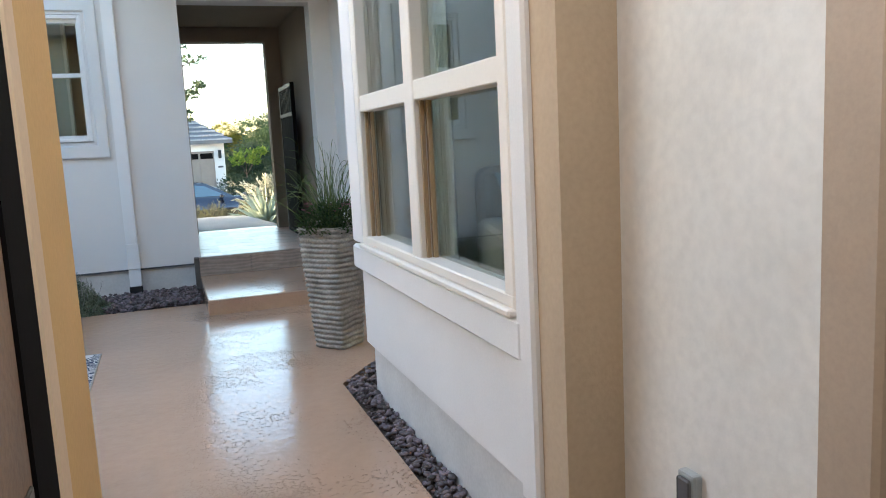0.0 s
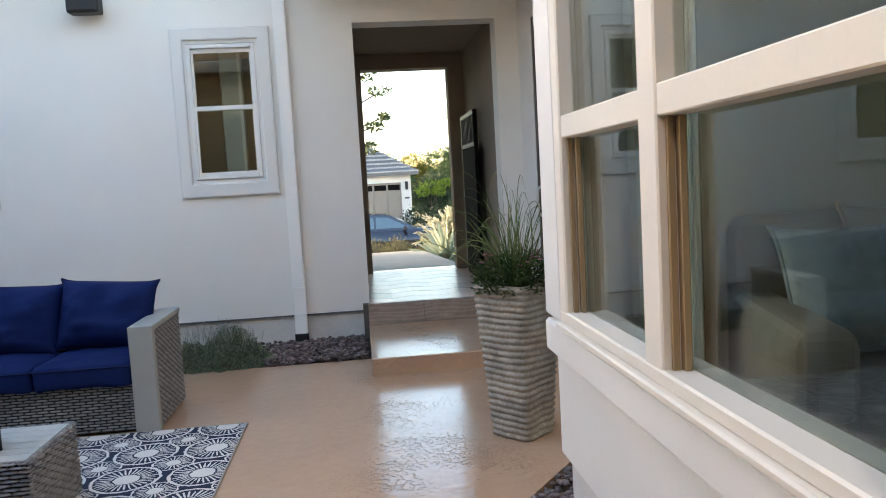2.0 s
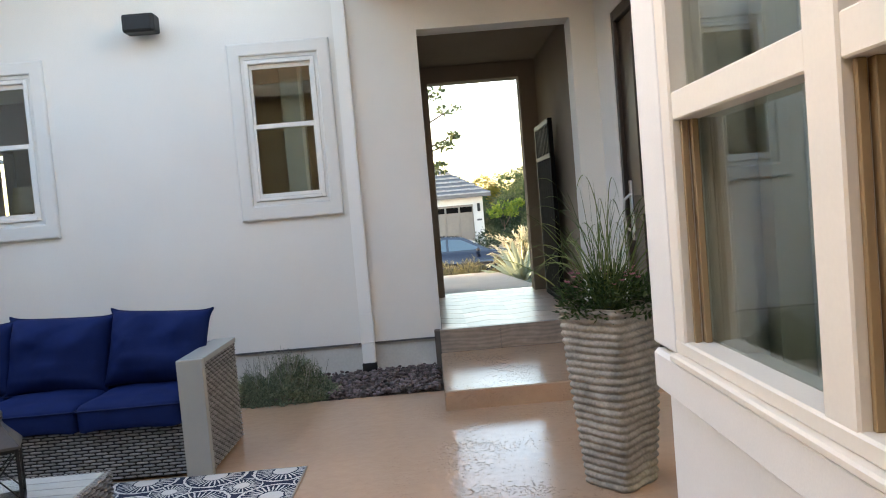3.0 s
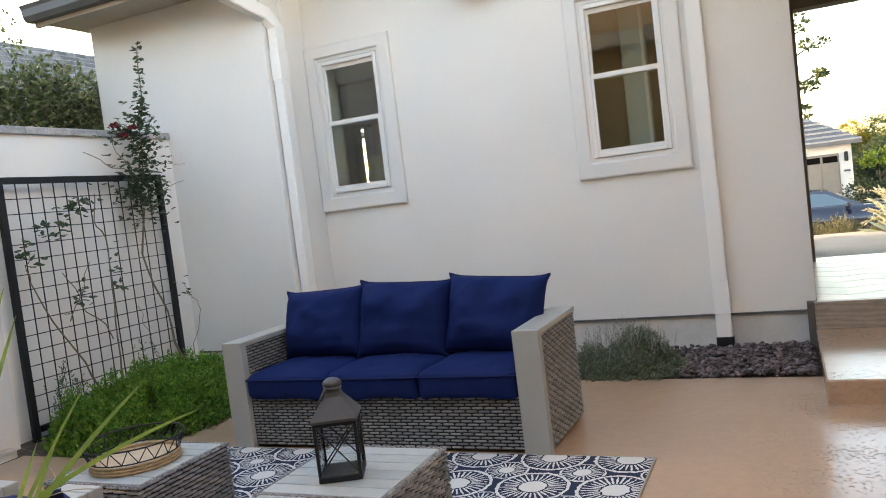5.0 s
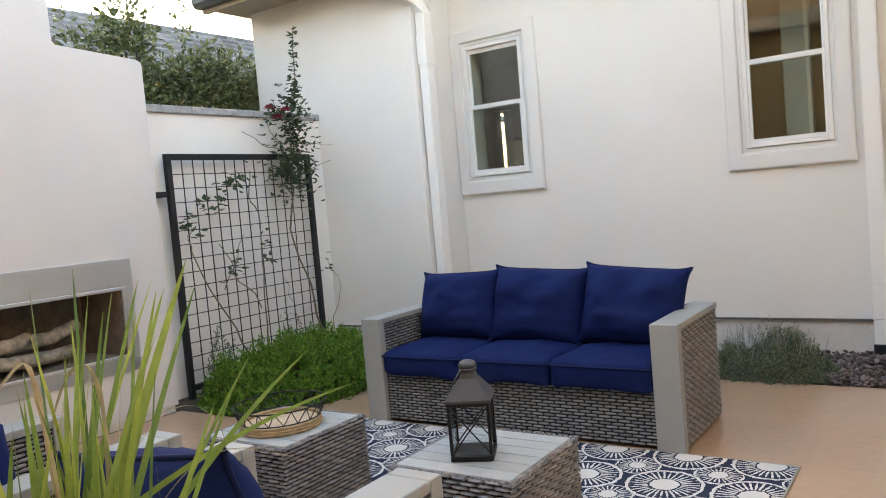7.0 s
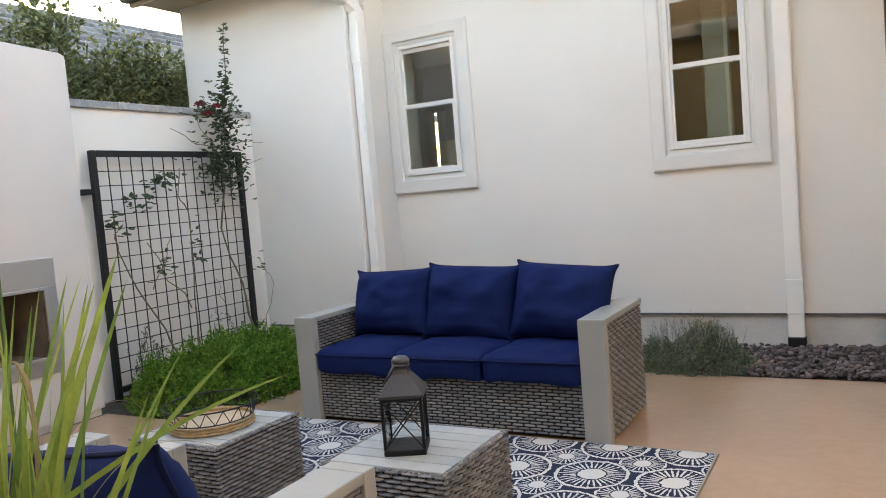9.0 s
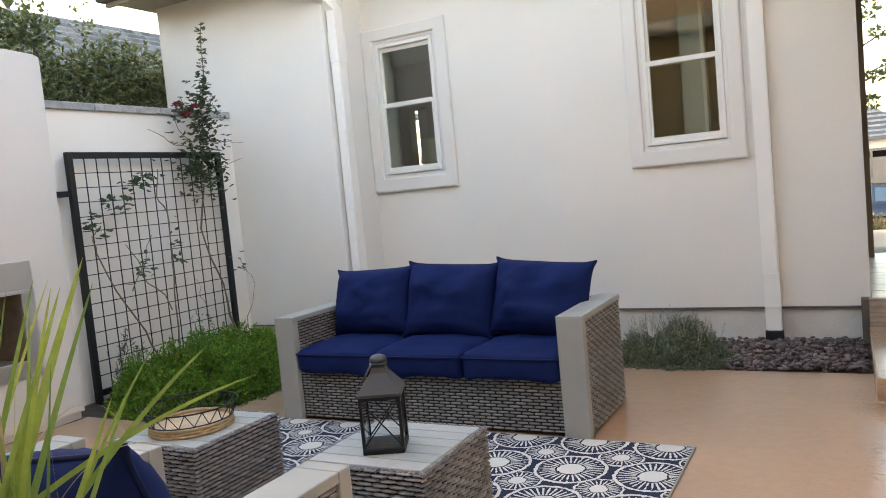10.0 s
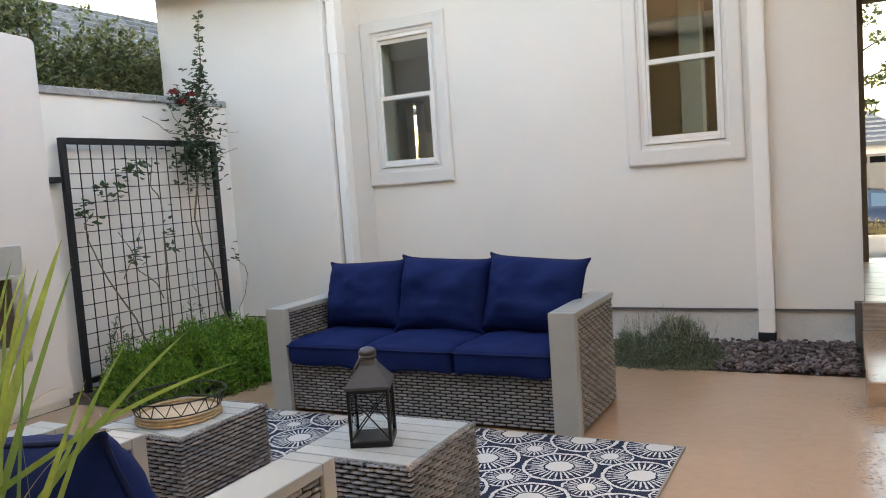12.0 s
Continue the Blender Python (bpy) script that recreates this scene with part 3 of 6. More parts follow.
part("mullion", boxed(BX - 0.018, BX + 0.06, YM - 0.062, YM + 0.050, z0 + 0.02, z1 - 0.04, bevel=0.005), VINYL_CREAM, bay)
for a, b in ((y0 + 0.035, YM - 0.062), (YM + 0.050, y1 - 0.04)):
    part("meeting_rail", boxed(BX - 0.014, BX + 0.055, a, b, ZM - 0.04, ZM + 0.035, bevel=0.004), VINYL_CREAM, bay)
    for c, d, depth in ((z0 + 0.052, ZM - 0.04, 0.052), (ZM + 0.035, z1 - 0.05, 0.03)):
        pane = part("pane", boxed(BX + depth, BX + depth + 0.004, a, b, c, d), GLASS, bay)
        pane.visible_shadow = False
    bm = bmesh.new()
    for k in range(2):
        box(bm, BX + 0.004 + k * 0.024, BX + 0.022 + k * 0.024, b - 0.012 - 0.012 * k, b, z0 + 0.052, ZM - 0.04, bevel=0.002)
        box(bm, BX + 0.004 + k * 0.024, BX + 0.022 + k * 0.024, a, a + 0.012 + 0.012 * k, z0 + 0.052, ZM - 0.04, bevel=0.002)
    part("channel", bm, VINYL_TAN, bay, "tan weathered sash channels")

# room behind the bay
slab("den_floor", (BX + 0.2, 6.0, -1.4, 4.16, 0.25, 0.35), CARPET, "brown interior floor of the den", "floor")
# unseen opening added so that daylight brightens the den
wall_with_holes("den_wall_east", 'y', 5.2, 5.4, 0.0, 4.16, 0.3, 3.3, [(0.45, 1.25, 1.0, 2.4)], PLASTER, "grey-green interior wall of the den with an added opening for daylight")
slab("den_wall_north", (BX + 0.25, 5.2, 4.06, 4.14, 0.35, 3.3), PLASTER, "grey-green interior wall of the den", "wall")
slab("den_wall_south", (BX + 0.5, 5.2, 0.0, 0.15, 0.3, 3.3), PLASTER, "grey-green interior wall of the den", "wall")
slab("ceiling_den", (BX + 0.2, 5.4, 0.0, 4.16, 2.95, 3.05), PLASTER, "white ceiling of the den", "ceiling")

# ---- the house behind: doorway, pier, porch ----
wall_with_holes("wall_south", 'x', 2.43, 2.05, -9.0, -0.25, -0.05, 3.2, [], STUCCO_TAN, "warm tan stucco wall of the house behind")
bm = boxed(-0.25, 0.10, 1.78, 2.43, -0.05, 3.2)
bmesh.ops.bevel(bm, geom=[e for e in bm.edges if abs(e.verts[0].co.x - 0.10) < 1e-4 and abs(e.verts[1].co.x - 0.10) < 1e-4 and abs(e.verts[0].co.z - e.verts[1].co.z) > 1 and e.verts[0].co.y > 2.4], offset=0.10, segments=10, affect='EDGES')
tagged(part("wall_pier", bm, STUCCO_TAN), "warm gold stucco pier with a rounded corner", "wall", kind="structure")
# soffits reach out of view to shade the steps and the entry corner
slab("soffit_porch", (0.12, 1.25, 6.1, WY, 3.05, 3.19), FASCIA, "unseen taupe soffit added over the passage steps for shade", "soffit")
slab("soffit_entry", (1.25, EX + 0.25, 5.3, WY, 3.05, 3.19), FASCIA, "taupe soffit over the entrance door, run on unseen for shade", "soffit")
slab("wall_bay_return", (BX + 0.0, 1.60, 2.12, 2.26, -0.05, 3.4), STUCCO_TAN_SHADED, "tan stucco return of the bay, its shade put into the colour", "wall")
slab("wall_beige", (1.39, 1.60, 1.46, 2.12, -0.05, 3.4), STUCCO_BEIGE, "beige rough stucco wall beside the doorway", "wall")
slab("ceiling_porch", (-0.2, 1.6, 1.2, 1.46, 2.60, 2.75), STUCCO_BEIGE, "beige porch ceiling", "ceiling")
slab("casing_right", (1.36, 1.46, 1.33, 1.46, -0.02, 2.5), CASING_SHADED, "tan painted door casing, darkened in its colour for shade", "trim", bevel=0.01)
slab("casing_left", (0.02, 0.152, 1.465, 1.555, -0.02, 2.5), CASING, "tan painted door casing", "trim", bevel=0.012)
slab("wall_hall_west", (-0.30, 0.02, -2.2, 1.78, -0.05, 2.75), PLASTER_TAN, "tan interior hall wall", "wall")
slab("wall_hall_east", (1.46, 1.66, -2.2, 1.46, -0.05, 2.75), PLASTER_TAN, "tan interior hall wall", "wall")
slab("wall_hall_south", (-0.3, 1.66, -2.4, -2.2, -0.05, 2.75), PLASTER_TAN, "tan interior hall end wall", "wall")
slab("hall_floor", (0.02, 1.46, -2.2, 1.2, -0.06, -0.01), CARPET, "brown hall floor", "floor")
slab("ceiling_hall", (-0.3, 1.66, -2.4, 1.2, 2.60, 2.75), PLASTER, "white hall ceiling", "ceiling")
slab("roof_south", (-9.4, -0.2, -3.0, 2.75, 3.2, 3.35), FASCIA, "taupe boxed eave of the house behind", "roof")

rs_ = thing("roof_slope_south", "brown tiled roof slope of the house behind", "roof", kind="structure")
SHINGLE = random_tint(material("brown_shingle", (0.30, 0.22, 0.13), 0.8, var=0.35, scale=6, bump=0.4, bscale=30), 0.75, 1.25, 0.01)
for k in range(14):
    bm = boxed(-9.4, -0.2, -0.18, 0.18, -0.02, 0.02, bevel=0.008)
    bmesh.ops.transform(bm, matrix=Matrix.Translation((0, 2.62 - k * 0.30, 3.43 + k * 0.125)) @ Matrix.Rotation(radians(-18), 4, 'X'), verts=bm.verts)
    part("tile_course", bm, SHINGLE, rs_)

# out of view, added to keep eastern skylight off the fireplace
re_ = thing("roof_slope_east", "unseen brown tiled slope added to block the eastern sky", "roof", kind="structure")
for k in range(12):
    bm = boxed(-0.18, 0.18, 0.0, 6.0, -0.02, 0.02, bevel=0.008)
    bmesh.ops.transform(bm, matrix=Matrix.Translation((1.05 + k * 0.30, 0, 3.66 + k * 0.125)) @ Matrix.Rotation(radians(-20), 4, 'Y'), verts=bm.verts)
    part("tile_course", bm, SHINGLE, re_)

# ---- garden wall, fireplace ----
GX = -4.42
wall_with_holes("garden_wall", 'y', GX, GX - 0.18, 5.705, LY, -0.05, 2.10, [], STUCCO, "white stucco garden wall")
wall_with_holes("garden_wall_south", 'y', GX, GX - 0.18, 2.43, 3.38, -0.05, 2.10, [], STUCCO, "white stucco garden wall")
cap = thing("wall_cap", "weathered grey concrete cap on the garden wall", "wall cap", kind="structure")
yy = 5.71
while yy < LY - 0.01:
    ye = min(yy + 0.62, LY - 0.003)
    part("coping", boxed(GX - 0.22, GX + 0.028, yy, ye - 0.003, 2.10, 2.156, bevel=0.006), CAPSTONE, cap)
    yy = ye


def prism(bm, poly, x0, x1):
    """A solid from a (y, z) outline between two x planes."""
    a = [bm.verts.new((x0, y, z)) for y, z in poly]
    b = [bm.verts.new((x1, y, z)) for y, z in poly]
    bm.faces.new(a)
    bm.faces.new(b[::-1])
    for i in range(len(poly)):
        j = (i + 1) % len(poly)
        bm.faces.new((a[i], b[i], b[j], a[j]))
    bmesh.ops.recalc_face_normals(bm, faces=bm.faces)


FX = -4.08
fire = thing("fireplace", "white stucco outdoor fireplace with a stepped chimney and steel surround", "fireplace", at=(FX, 4.56, 0))
fire_y = 4.56


def fp(name, bm, mat, parent, label="", smooth=False):
    bmesh.ops.translate(bm, verts=bm.verts, vec=(-FX, -fire_y, 0))
    return part(name, bm, mat, parent, label, smooth)


FB = (3.72, 5.455, 0.36, 1.09)   # steel surround
IB = (3.80, 5.385, 0.45, 0.91)   # opening
bm = bmesh.new()
body = wall_with_holes("body", 'y', FX, FX - 0.75, 3.38, 5.705, 0.05, 2.345, [IB], STUCCO_GREY, "white stucco body")
body.data.transform(Matrix.Translation((-FX, -fire_y, 0)))
body.parent = fire
del body["category"], body["kind"]
prism(bm, [(3.38, 2.345), (5.705, 2.345), (5.70, 2.37), (5.665, 2.385), (5.12, 2.42), (5.10, 2.44), (5.09, 3.9), (4.03, 3.9), (4.02, 2.44), (4.0, 2.42), (3.42, 2.40), (3.38, 2.385)], FX - 0.75, FX)
fp("chimney", bm, STUCCO_GREY, fire)
fp("plinth", boxed(FX - 0.75, FX - 0.02, 3.40, 5.69, 0.0, 0.05), FOUNDATION, fire)
bm = bmesh.new()
for dims in ((FB[0], FB[1], IB[3], FB[3]), (FB[0], FB[1], FB[2], IB[2]), (FB[0], IB[0], IB[2], IB[3]), (IB[1], FB[1], IB[2], IB[3])):
    box(bm, FX, FX + 0.012, *dims, bevel=0.003)
sur = fp("surround", bm, STEEL, fire, "brushed steel surround")
bm = bmesh.new()
box(bm, FX - 0.5, FX - 0.47, IB[0], IB[1], IB[2], IB[3])
box(bm, FX - 0.47, FX - 0.01, IB[0] + 0.001, IB[0] + 0.02, IB[2], IB[3])
box(bm, FX - 0.47, FX - 0.01, IB[1] - 0.02, IB[1] - 0.001, IB[2], IB[3])
box(bm, FX - 0.47, FX - 0.01, IB[0], IB[1], IB[2] + 0.001, IB[2] + 0.012)
fp("firebox", bm, FIREBRICK, fire)
bm = bmesh.new()
for dims in ((IB[0], IB[1], IB[3] - 0.022, IB[3]), (IB[0], IB[1], IB[2], IB[2] + 0.022), (IB[0], IB[0] + 0.022, IB[2] + 0.022, IB[3] - 0.022), (IB[1] - 0.022, IB[1], IB[2] + 0.022, IB[3] - 0.022)):
    box(bm, FX + 0.002, FX + 0.020, *dims, bevel=0.003)
fp("opening_frame", bm, STEEL, fire)
for k, (ya, yb, za, zb, xo) in enumerate(((4.05, 4.95, 0.52, 0.55, -0.15), (4.2, 5.15, 0.54, 0.53, -0.28), (4.3, 4.85, 0.64, 0.66, -0.2), (4.6, 5.2, 0.60, 0.68, -0.24), (3.95, 4.45, 0.62, 0.58, -0.22))):
    bm = bmesh.new()
    pts = [(FX + xo + 0.03 * math.sin(i * 1.3 + k), ya + (yb - ya) * i / 6, za + (zb - za) * i / 6 + 0.01 * math.sin(i * 2 + k)) for i in range(7)]
    tube(bm, pts, 0.05, 9, 0.04)
    fp("log", bm, LOG, fire, smooth=True)


# ---- furniture ----
def weave(bm, o, u, v, n, w, h, row=0.0172, seg=0.068):
    """Woven strands over a w x h panel: rows of short bulged strands, each second row shifted by half."""
    o, u, v, n = Vector(o), Vector(u).normalized(), Vector(v).normalized(), Vector(n).normalized()
    rows = max(1, round(h / row))
    row = h / rows
    for r in range(rows):
        off = (r % 2) * seg * 0.5
        a = -off
        while a < w - 1e-6:
            p, q = max(a, 0), min(a + seg, w)
            a += seg
            if q - p < 0.008:
                continue
            jz = random.uniform(-0.0012, 0.0012)
            cols = []
            for f, d in ((0.0, -0.008), (0.12, -0.002), (0.26, 0.002), (0.74, 0.002), (0.88, -0.002), (1.0, -0.008)):
                c = o + u * (p + (q - p) * f)
                lo, hi = r * row + 0.0052 + jz * 0.6, (r + 1) * row - 0.0004 + jz * 0.6
                cols.append([bm.verts.new(c + v * z + n * e) for z, e in ((lo, d - 0.010), (lo + 0.0015, d), (hi - 0.0055, d + 0.0012), (hi - 0.0015, d - 0.003), (hi, d - 0.010))])
            for s, t in zip(cols, cols[1:]):
                for k in range(4):
                    bm.faces.new((s[k], t[k], t[k + 1], s[k + 1]))


def wicker_panel(parent, o, u, v, n, w, h):
    bm = bmesh.new()
    weave(bm, o, u, v, n, w, h)
    return part("wicker_panel", bm, WICKER, parent)


def cushion(name, parent, at, size, turn=(0, 0, 0), puff=0.03, seed=0, sharp=3.0, wrinkle=0.006, pointed=0.0):
    """A stuffed cushion: two bulging sheets meeting at a piped edge. size: width (x), height (y), thickness (z)."""
    w, h, t = size
    m = pose(*at, *turn)
    N = 22
    bm = bmesh.new()

    def outline(a, b):
        k = 1 - pointed * (1 - abs(b) ** 2.2) if abs(a) > 1e-9 else 1
        l = 1 - pointed * (1 - abs(a) ** 2.2)
        r = 1 + 0.075 * (abs(a) * abs(b)) ** 12
        return a * k * r * w / 2, b * l * r * h / 2
    grids = []
    for s in (1, -1):
        g = []
        for j in range(N + 1):
            rowv = []
            for i in range(N + 1):
                a, b = 2 * i / N - 1, 2 * j / N - 1
                a, b = math.sin(a * math.pi / 2), math.sin(b * math.pi / 2)
                x, y = outline(a, b)
                e = max(0.0, (1 - abs(a) ** sharp) * (1 - abs(b) ** sharp)) ** 0.55
                z = s * (t / 2) * e
                z += s * e * wrinkle * (noise.noise(Vector((x * 6 + seed * 3.1, y * 6, s + seed))) * 1.6 + abs(noise.noise(Vector((x * 11 + seed, y * 17, s * 3)))) * 1.6 - 0.4)
                if wrinkle > 0.01:
                    for ca in (-1, 1):
                        for cb in (-1, 1):
                            dx, dy = x - ca * w / 2, y - cb * h / 2
                            q = math.hypot(dx, dy)
                            ph = math.atan2(abs(dy), abs(dx) + 1e-6)
                            z += s * e * 0.011 * math.exp(-q / 0.11) * math.sin(ph * 11 + seed * 2 + ca + 2 * cb)
                rowv.append(bm.verts.new(m @ Vector((x, y, z))))
            g.append(rowv)
        for j in range(N):
            for i in range(N):
                q = (g[j][i], g[j][i + 1], g[j + 1][i + 1], g[j + 1][i])
                bm.faces.new(q if s > 0 else q[::-1])
        grids.append(g)
    bmesh.ops.remove_doubles(bm, verts=bm.verts, dist=0.0004)
    ob = part(name, bm, NAVY, parent, smooth=True)
    bm = bmesh.new()
    pts = []
    for k in range(4 * N):
        side, f = divmod(k, N)
        f = math.sin((2 * f / N - 1) * math.pi / 2)
        a, b = ((f, -1), (1, f), (-f, 1), (-1, -f))[side]
        x, y = outline(a, b)
        pts.append(m @ Vector((x, y, 0)))
    pts.append(pts[0])
    tube(bm, pts, 0.0075, 6, cap=False)
    part("piping", bm, NAVY_PIPE_SHADED, ob, smooth=True)
    return ob


def seat_block(name, parent, x0, x1, y0, y1, z0, z1, seed):
    """A box seat cushion with rounded puffed faces and piping round its upper edge."""
    bm = bmesh.new()
    box(bm, x0, x1, y0, y1, z0, z1)
    bmesh.ops.subdivide_edges(bm, edges=bm.edges[:], cuts=12, use_grid_fill=True)
    cx, cy, cz = (x0 + x1) / 2, (y0 + y1) / 2, (z0 + z1) / 2
    hx, hy, hz = (x1 - x0) / 2, (y1 - y0) / 2, (z1 - z0) / 2
    r = 0.035
    for v in bm.verts:
        p = v.co - Vector((cx, cy, cz))
        q = Vector((max(-hx + r, min(hx - r, p.x)), max(-hy + r, min(hy - r, p.y)), max(-hz + r, min(hz - r, p.z))))
        d = p - q
        if d.length > 1e-6:
            p = q + d.normalized() * r
        puff = (1 - abs(p.x / hx) ** 3) * (1 - abs(p.y / hy) ** 3)
        if p.z > 0:
            p.z += max(0, puff) * 0.018
        if p.y < -hy + 0.04:
            p.y -= max(0, (1 - abs(p.x / hx) ** 3) * (1 - abs(p.z / hz) ** 2)) * 0.018
        k = noise.noise(Vector((p.x * 6 + seed * 7, p.y * 6, p.z * 8 + seed)))
        p += Vector((0, -0.3, 1)) * k * 0.014
        if p.z < 0 and p.y < 0:
            p.z -= 0.016 * (0.5 + noise.noise(Vector((p.x * 4 + seed * 5, 1.7, 0)))) * min(1.0, -p.y / hy)
        v.co = p + Vector((cx, cy, cz))
    ob = part(name, bm, NAVY, parent, smooth=True)
    bm = bmesh.new()
    zt = z1 - 0.028
    c = 0.02
    pts = []
    for ax, ay, a0 in ((x1 - c, y0 + c, -90), (x1 - c, y1 - c, 0), (x0 + c, y1 - c, 90), (x0 + c, y0 + c, 180)):
        for k in range(4):
            a = radians(a0 + 30 * k)
            pts.append((ax + (c + 0.004) * math.cos(a), ay + (c + 0.004) * math.sin(a), zt))
    full = []
    for i, p in enumerate(pts):
        q = pts[(i + 1) % len(pts)]
        nseg = 8 if (Vector(p) - Vector(q)).length > 0.1 else 1
        for k in range(nseg):
            f = k / nseg
            bow = 0.016 * (1 - (2 * f - 1) ** 2) if nseg > 1 and p[1] < cy and q[1] < cy else 0
            full.append((p[0] + (q[0] - p[0]) * f, p[1] + (q[1] - p[1]) * f - bow, p[2] + (q[2] - p[2]) * f + bow * 0.2))
    full.append(full[0])
    tube(bm, full, 0.005, 6, cap=False)
    part("piping", bm, NAVY_PIPE_SHADED, ob, smooth=True)
    return ob


def wicker_seat(name, label, category, width, depth, seats, pillows, arm_h=0.615, group="", arm_w=0.135, pillow_w=0.52, pillow_h=0.44):
    """Wicker sofa or chair that faces -y, its base centred at the origin."""
    t = thing(name, label, category, group)
    W, D = width / 2, depth / 2
    post = 0.05
    for s in (-1, 1):
        xa, xb = (-W, -W + arm_w) if s < 0 else (W - arm_w, W)
        bm = bmesh.new()
        box(bm, xa, xb, -D, -D + post, 0.0, arm_h, bevel=0.004, seg=2)
        box(bm, xa, xb, -D + post, D, arm_h - 0.03, arm_h, bevel=0.004, seg=2)
        part("arm_frame", bm, FRAME_GREY, t, "smooth grey powder-coated arm frame")
        part("arm_core", boxed(xa + 0.012, xb - 0.012, -D + post, D - 0.004, 0.012, arm_h - 0.03), WICKER_GAP, t)
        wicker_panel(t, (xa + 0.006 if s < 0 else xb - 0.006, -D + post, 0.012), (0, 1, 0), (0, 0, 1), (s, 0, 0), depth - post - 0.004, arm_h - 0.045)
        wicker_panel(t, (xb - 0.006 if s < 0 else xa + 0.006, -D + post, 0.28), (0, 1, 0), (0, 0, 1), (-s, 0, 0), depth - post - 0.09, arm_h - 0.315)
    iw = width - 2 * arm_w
    part("base_core", boxed(-iw / 2, iw / 2, -D + 0.035, D - 0.02, 0.014, 0.285), WICKER_GAP, t)
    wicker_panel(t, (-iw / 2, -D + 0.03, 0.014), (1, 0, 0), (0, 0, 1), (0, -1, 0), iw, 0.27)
    part("back_core", boxed(-iw / 2, iw / 2, D - 0.075, D - 0.012, 0.285, 0.60), WICKER_GAP, t)
    wicker_panel(t, (-iw / 2, D - 0.08, 0.30), (1, 0, 0), (0, 0, 1), (0, -1, 0), iw, 0.30)
    wicker_panel(t, (-iw / 2 , D - 0.005, 0.02), (1, 0, 0), (0, 0, 1), (0, 1, 0), iw, 0.58)
    bm = bmesh.new()
    weave(bm, (-iw / 2, D - 0.080, 0.605), (1, 0, 0), (0, 1, 0), (0, 0, 1), iw, 0.07)
    part("back_rail", bm, WICKER, t)
    sw = iw / seats
    for i in range(seats):
        seat_block("seat_cushion", t, -iw / 2 + sw * i + 0.002, -iw / 2 + sw * (i + 1) - 0.002, -D - 0.005, D - 0.09, 0.285, 0.425, i + seats)
    return t, iw, D


sofa, iw, SD = wicker_seat("sofa", "grey wicker three-seat sofa with navy blue seat cushions", "sofa", 1.90, 0.69, 3, 0)
sofa.matrix_world = pose(-1.640, 6.295, 0.0)
for i, (dx, lean, roll, hh) in enumerate(((-0.535, 74, -2, 0.39), (0.01, 72, 3, 0.42), (0.57, 70, 4, 0.41))):
    c = thing("throw_pillow", "square navy blue pillow with piped edges on the sofa", "pillow", "pillows on the sofa", at=(-1.645 + dx, 6.415, 0.628))
    cushion("pillow_body", c, (0, 0, 0), (0.56, hh + 0.012, 0.25), (lean, roll, (-4, 3, -3)[i]), seed=i, pointed=0.02, wrinkle=0.026, sharp=3.6)

chair, ciw, CD = wicker_seat("armchair", "grey wicker armchair with a navy blue seat cushion", "armchair", 0.80, 0.72, 1, 0, group="armchairs facing the sofa")
chair.matrix_world = pose(-1.06, 3.60, 0.0, 0, 0, 180)
copy_thing(chair, pose(-2.06, 3.60, 0.0, 0, 0, 180))
for i, x in enumerate((-0.975, -2.03)):
    c = thing("throw_pillow", "navy blue back pillow with piped edges standing in the armchair", "pillow", "pillows on the armchairs", at=(x, 3.44, 0.60))
    cushion("pillow_body", c, (0, 0, 0), (0.56, 0.46, 0.24), (-70, -7 + 3 * i, 0), seed=5 + i, pointed=0.02, wrinkle=0.026, sharp=3.6)


def table(at, group):
    t = thing("side_table", "square grey wicker table with a slatted grey top", "table", group, at=at)
    s, h = 0.262, 0.335
    part("core", boxed(-s + 0.012, s - 0.012, -s + 0.012, s - 0.012, 0.008, h - 0.012), WICKER_GAP, t)
    for o, u, n in (((-s, -s, 0.008), (1, 0, 0), (0, -1, 0)), ((s, -s, 0.008), (0, 1, 0), (1, 0, 0)), ((s, s, 0.008), (-1, 0, 0), (0, 1, 0)), ((-s, s, 0.008), (0, -1, 0), (-1, 0, 0))):
        bm = bmesh.new()
        weave(bm, Vector(o) - Vector(n) * 0.004, u, (0, 0, 1), n, 2 * s, h - 0.012)
        part("wicker_panel", bm, WICKER, t)
    bm = bmesh.new()
    for o, u, v in (((-s, -s, h - 0.004), (1, 0, 0), (0, 1, 0)), ((s, -s, h - 0.004), (0, 1, 0), (-1, 0, 0)), ((s, s, h - 0.004), (-1, 0, 0), (0, -1, 0)), ((-s, s, h - 0.004), (0, -1, 0), (1, 0, 0))):
        weave(bm, o, u, v, (0, 0, 1), 2 * s, 0.022, row=0.022, seg=0.022)
    part("rim", bm, WICKER, t)
    n = 6
    d = (2 * s - 0.048) / n
    for i in range(n):
        y = -s + 0.024 + i * d
        part("slat", boxed(-s + 0.024, s - 0.024, y + 0.0025, y + d - 0.0025, h - 0.012, h - 0.001, bevel=0.002), SLAT, t)
    return t


table((-1.085, 4.835, 0.008), "wicker tables on the rug")
table((-2.135, 4.835, 0.008), "wicker tables on the rug")


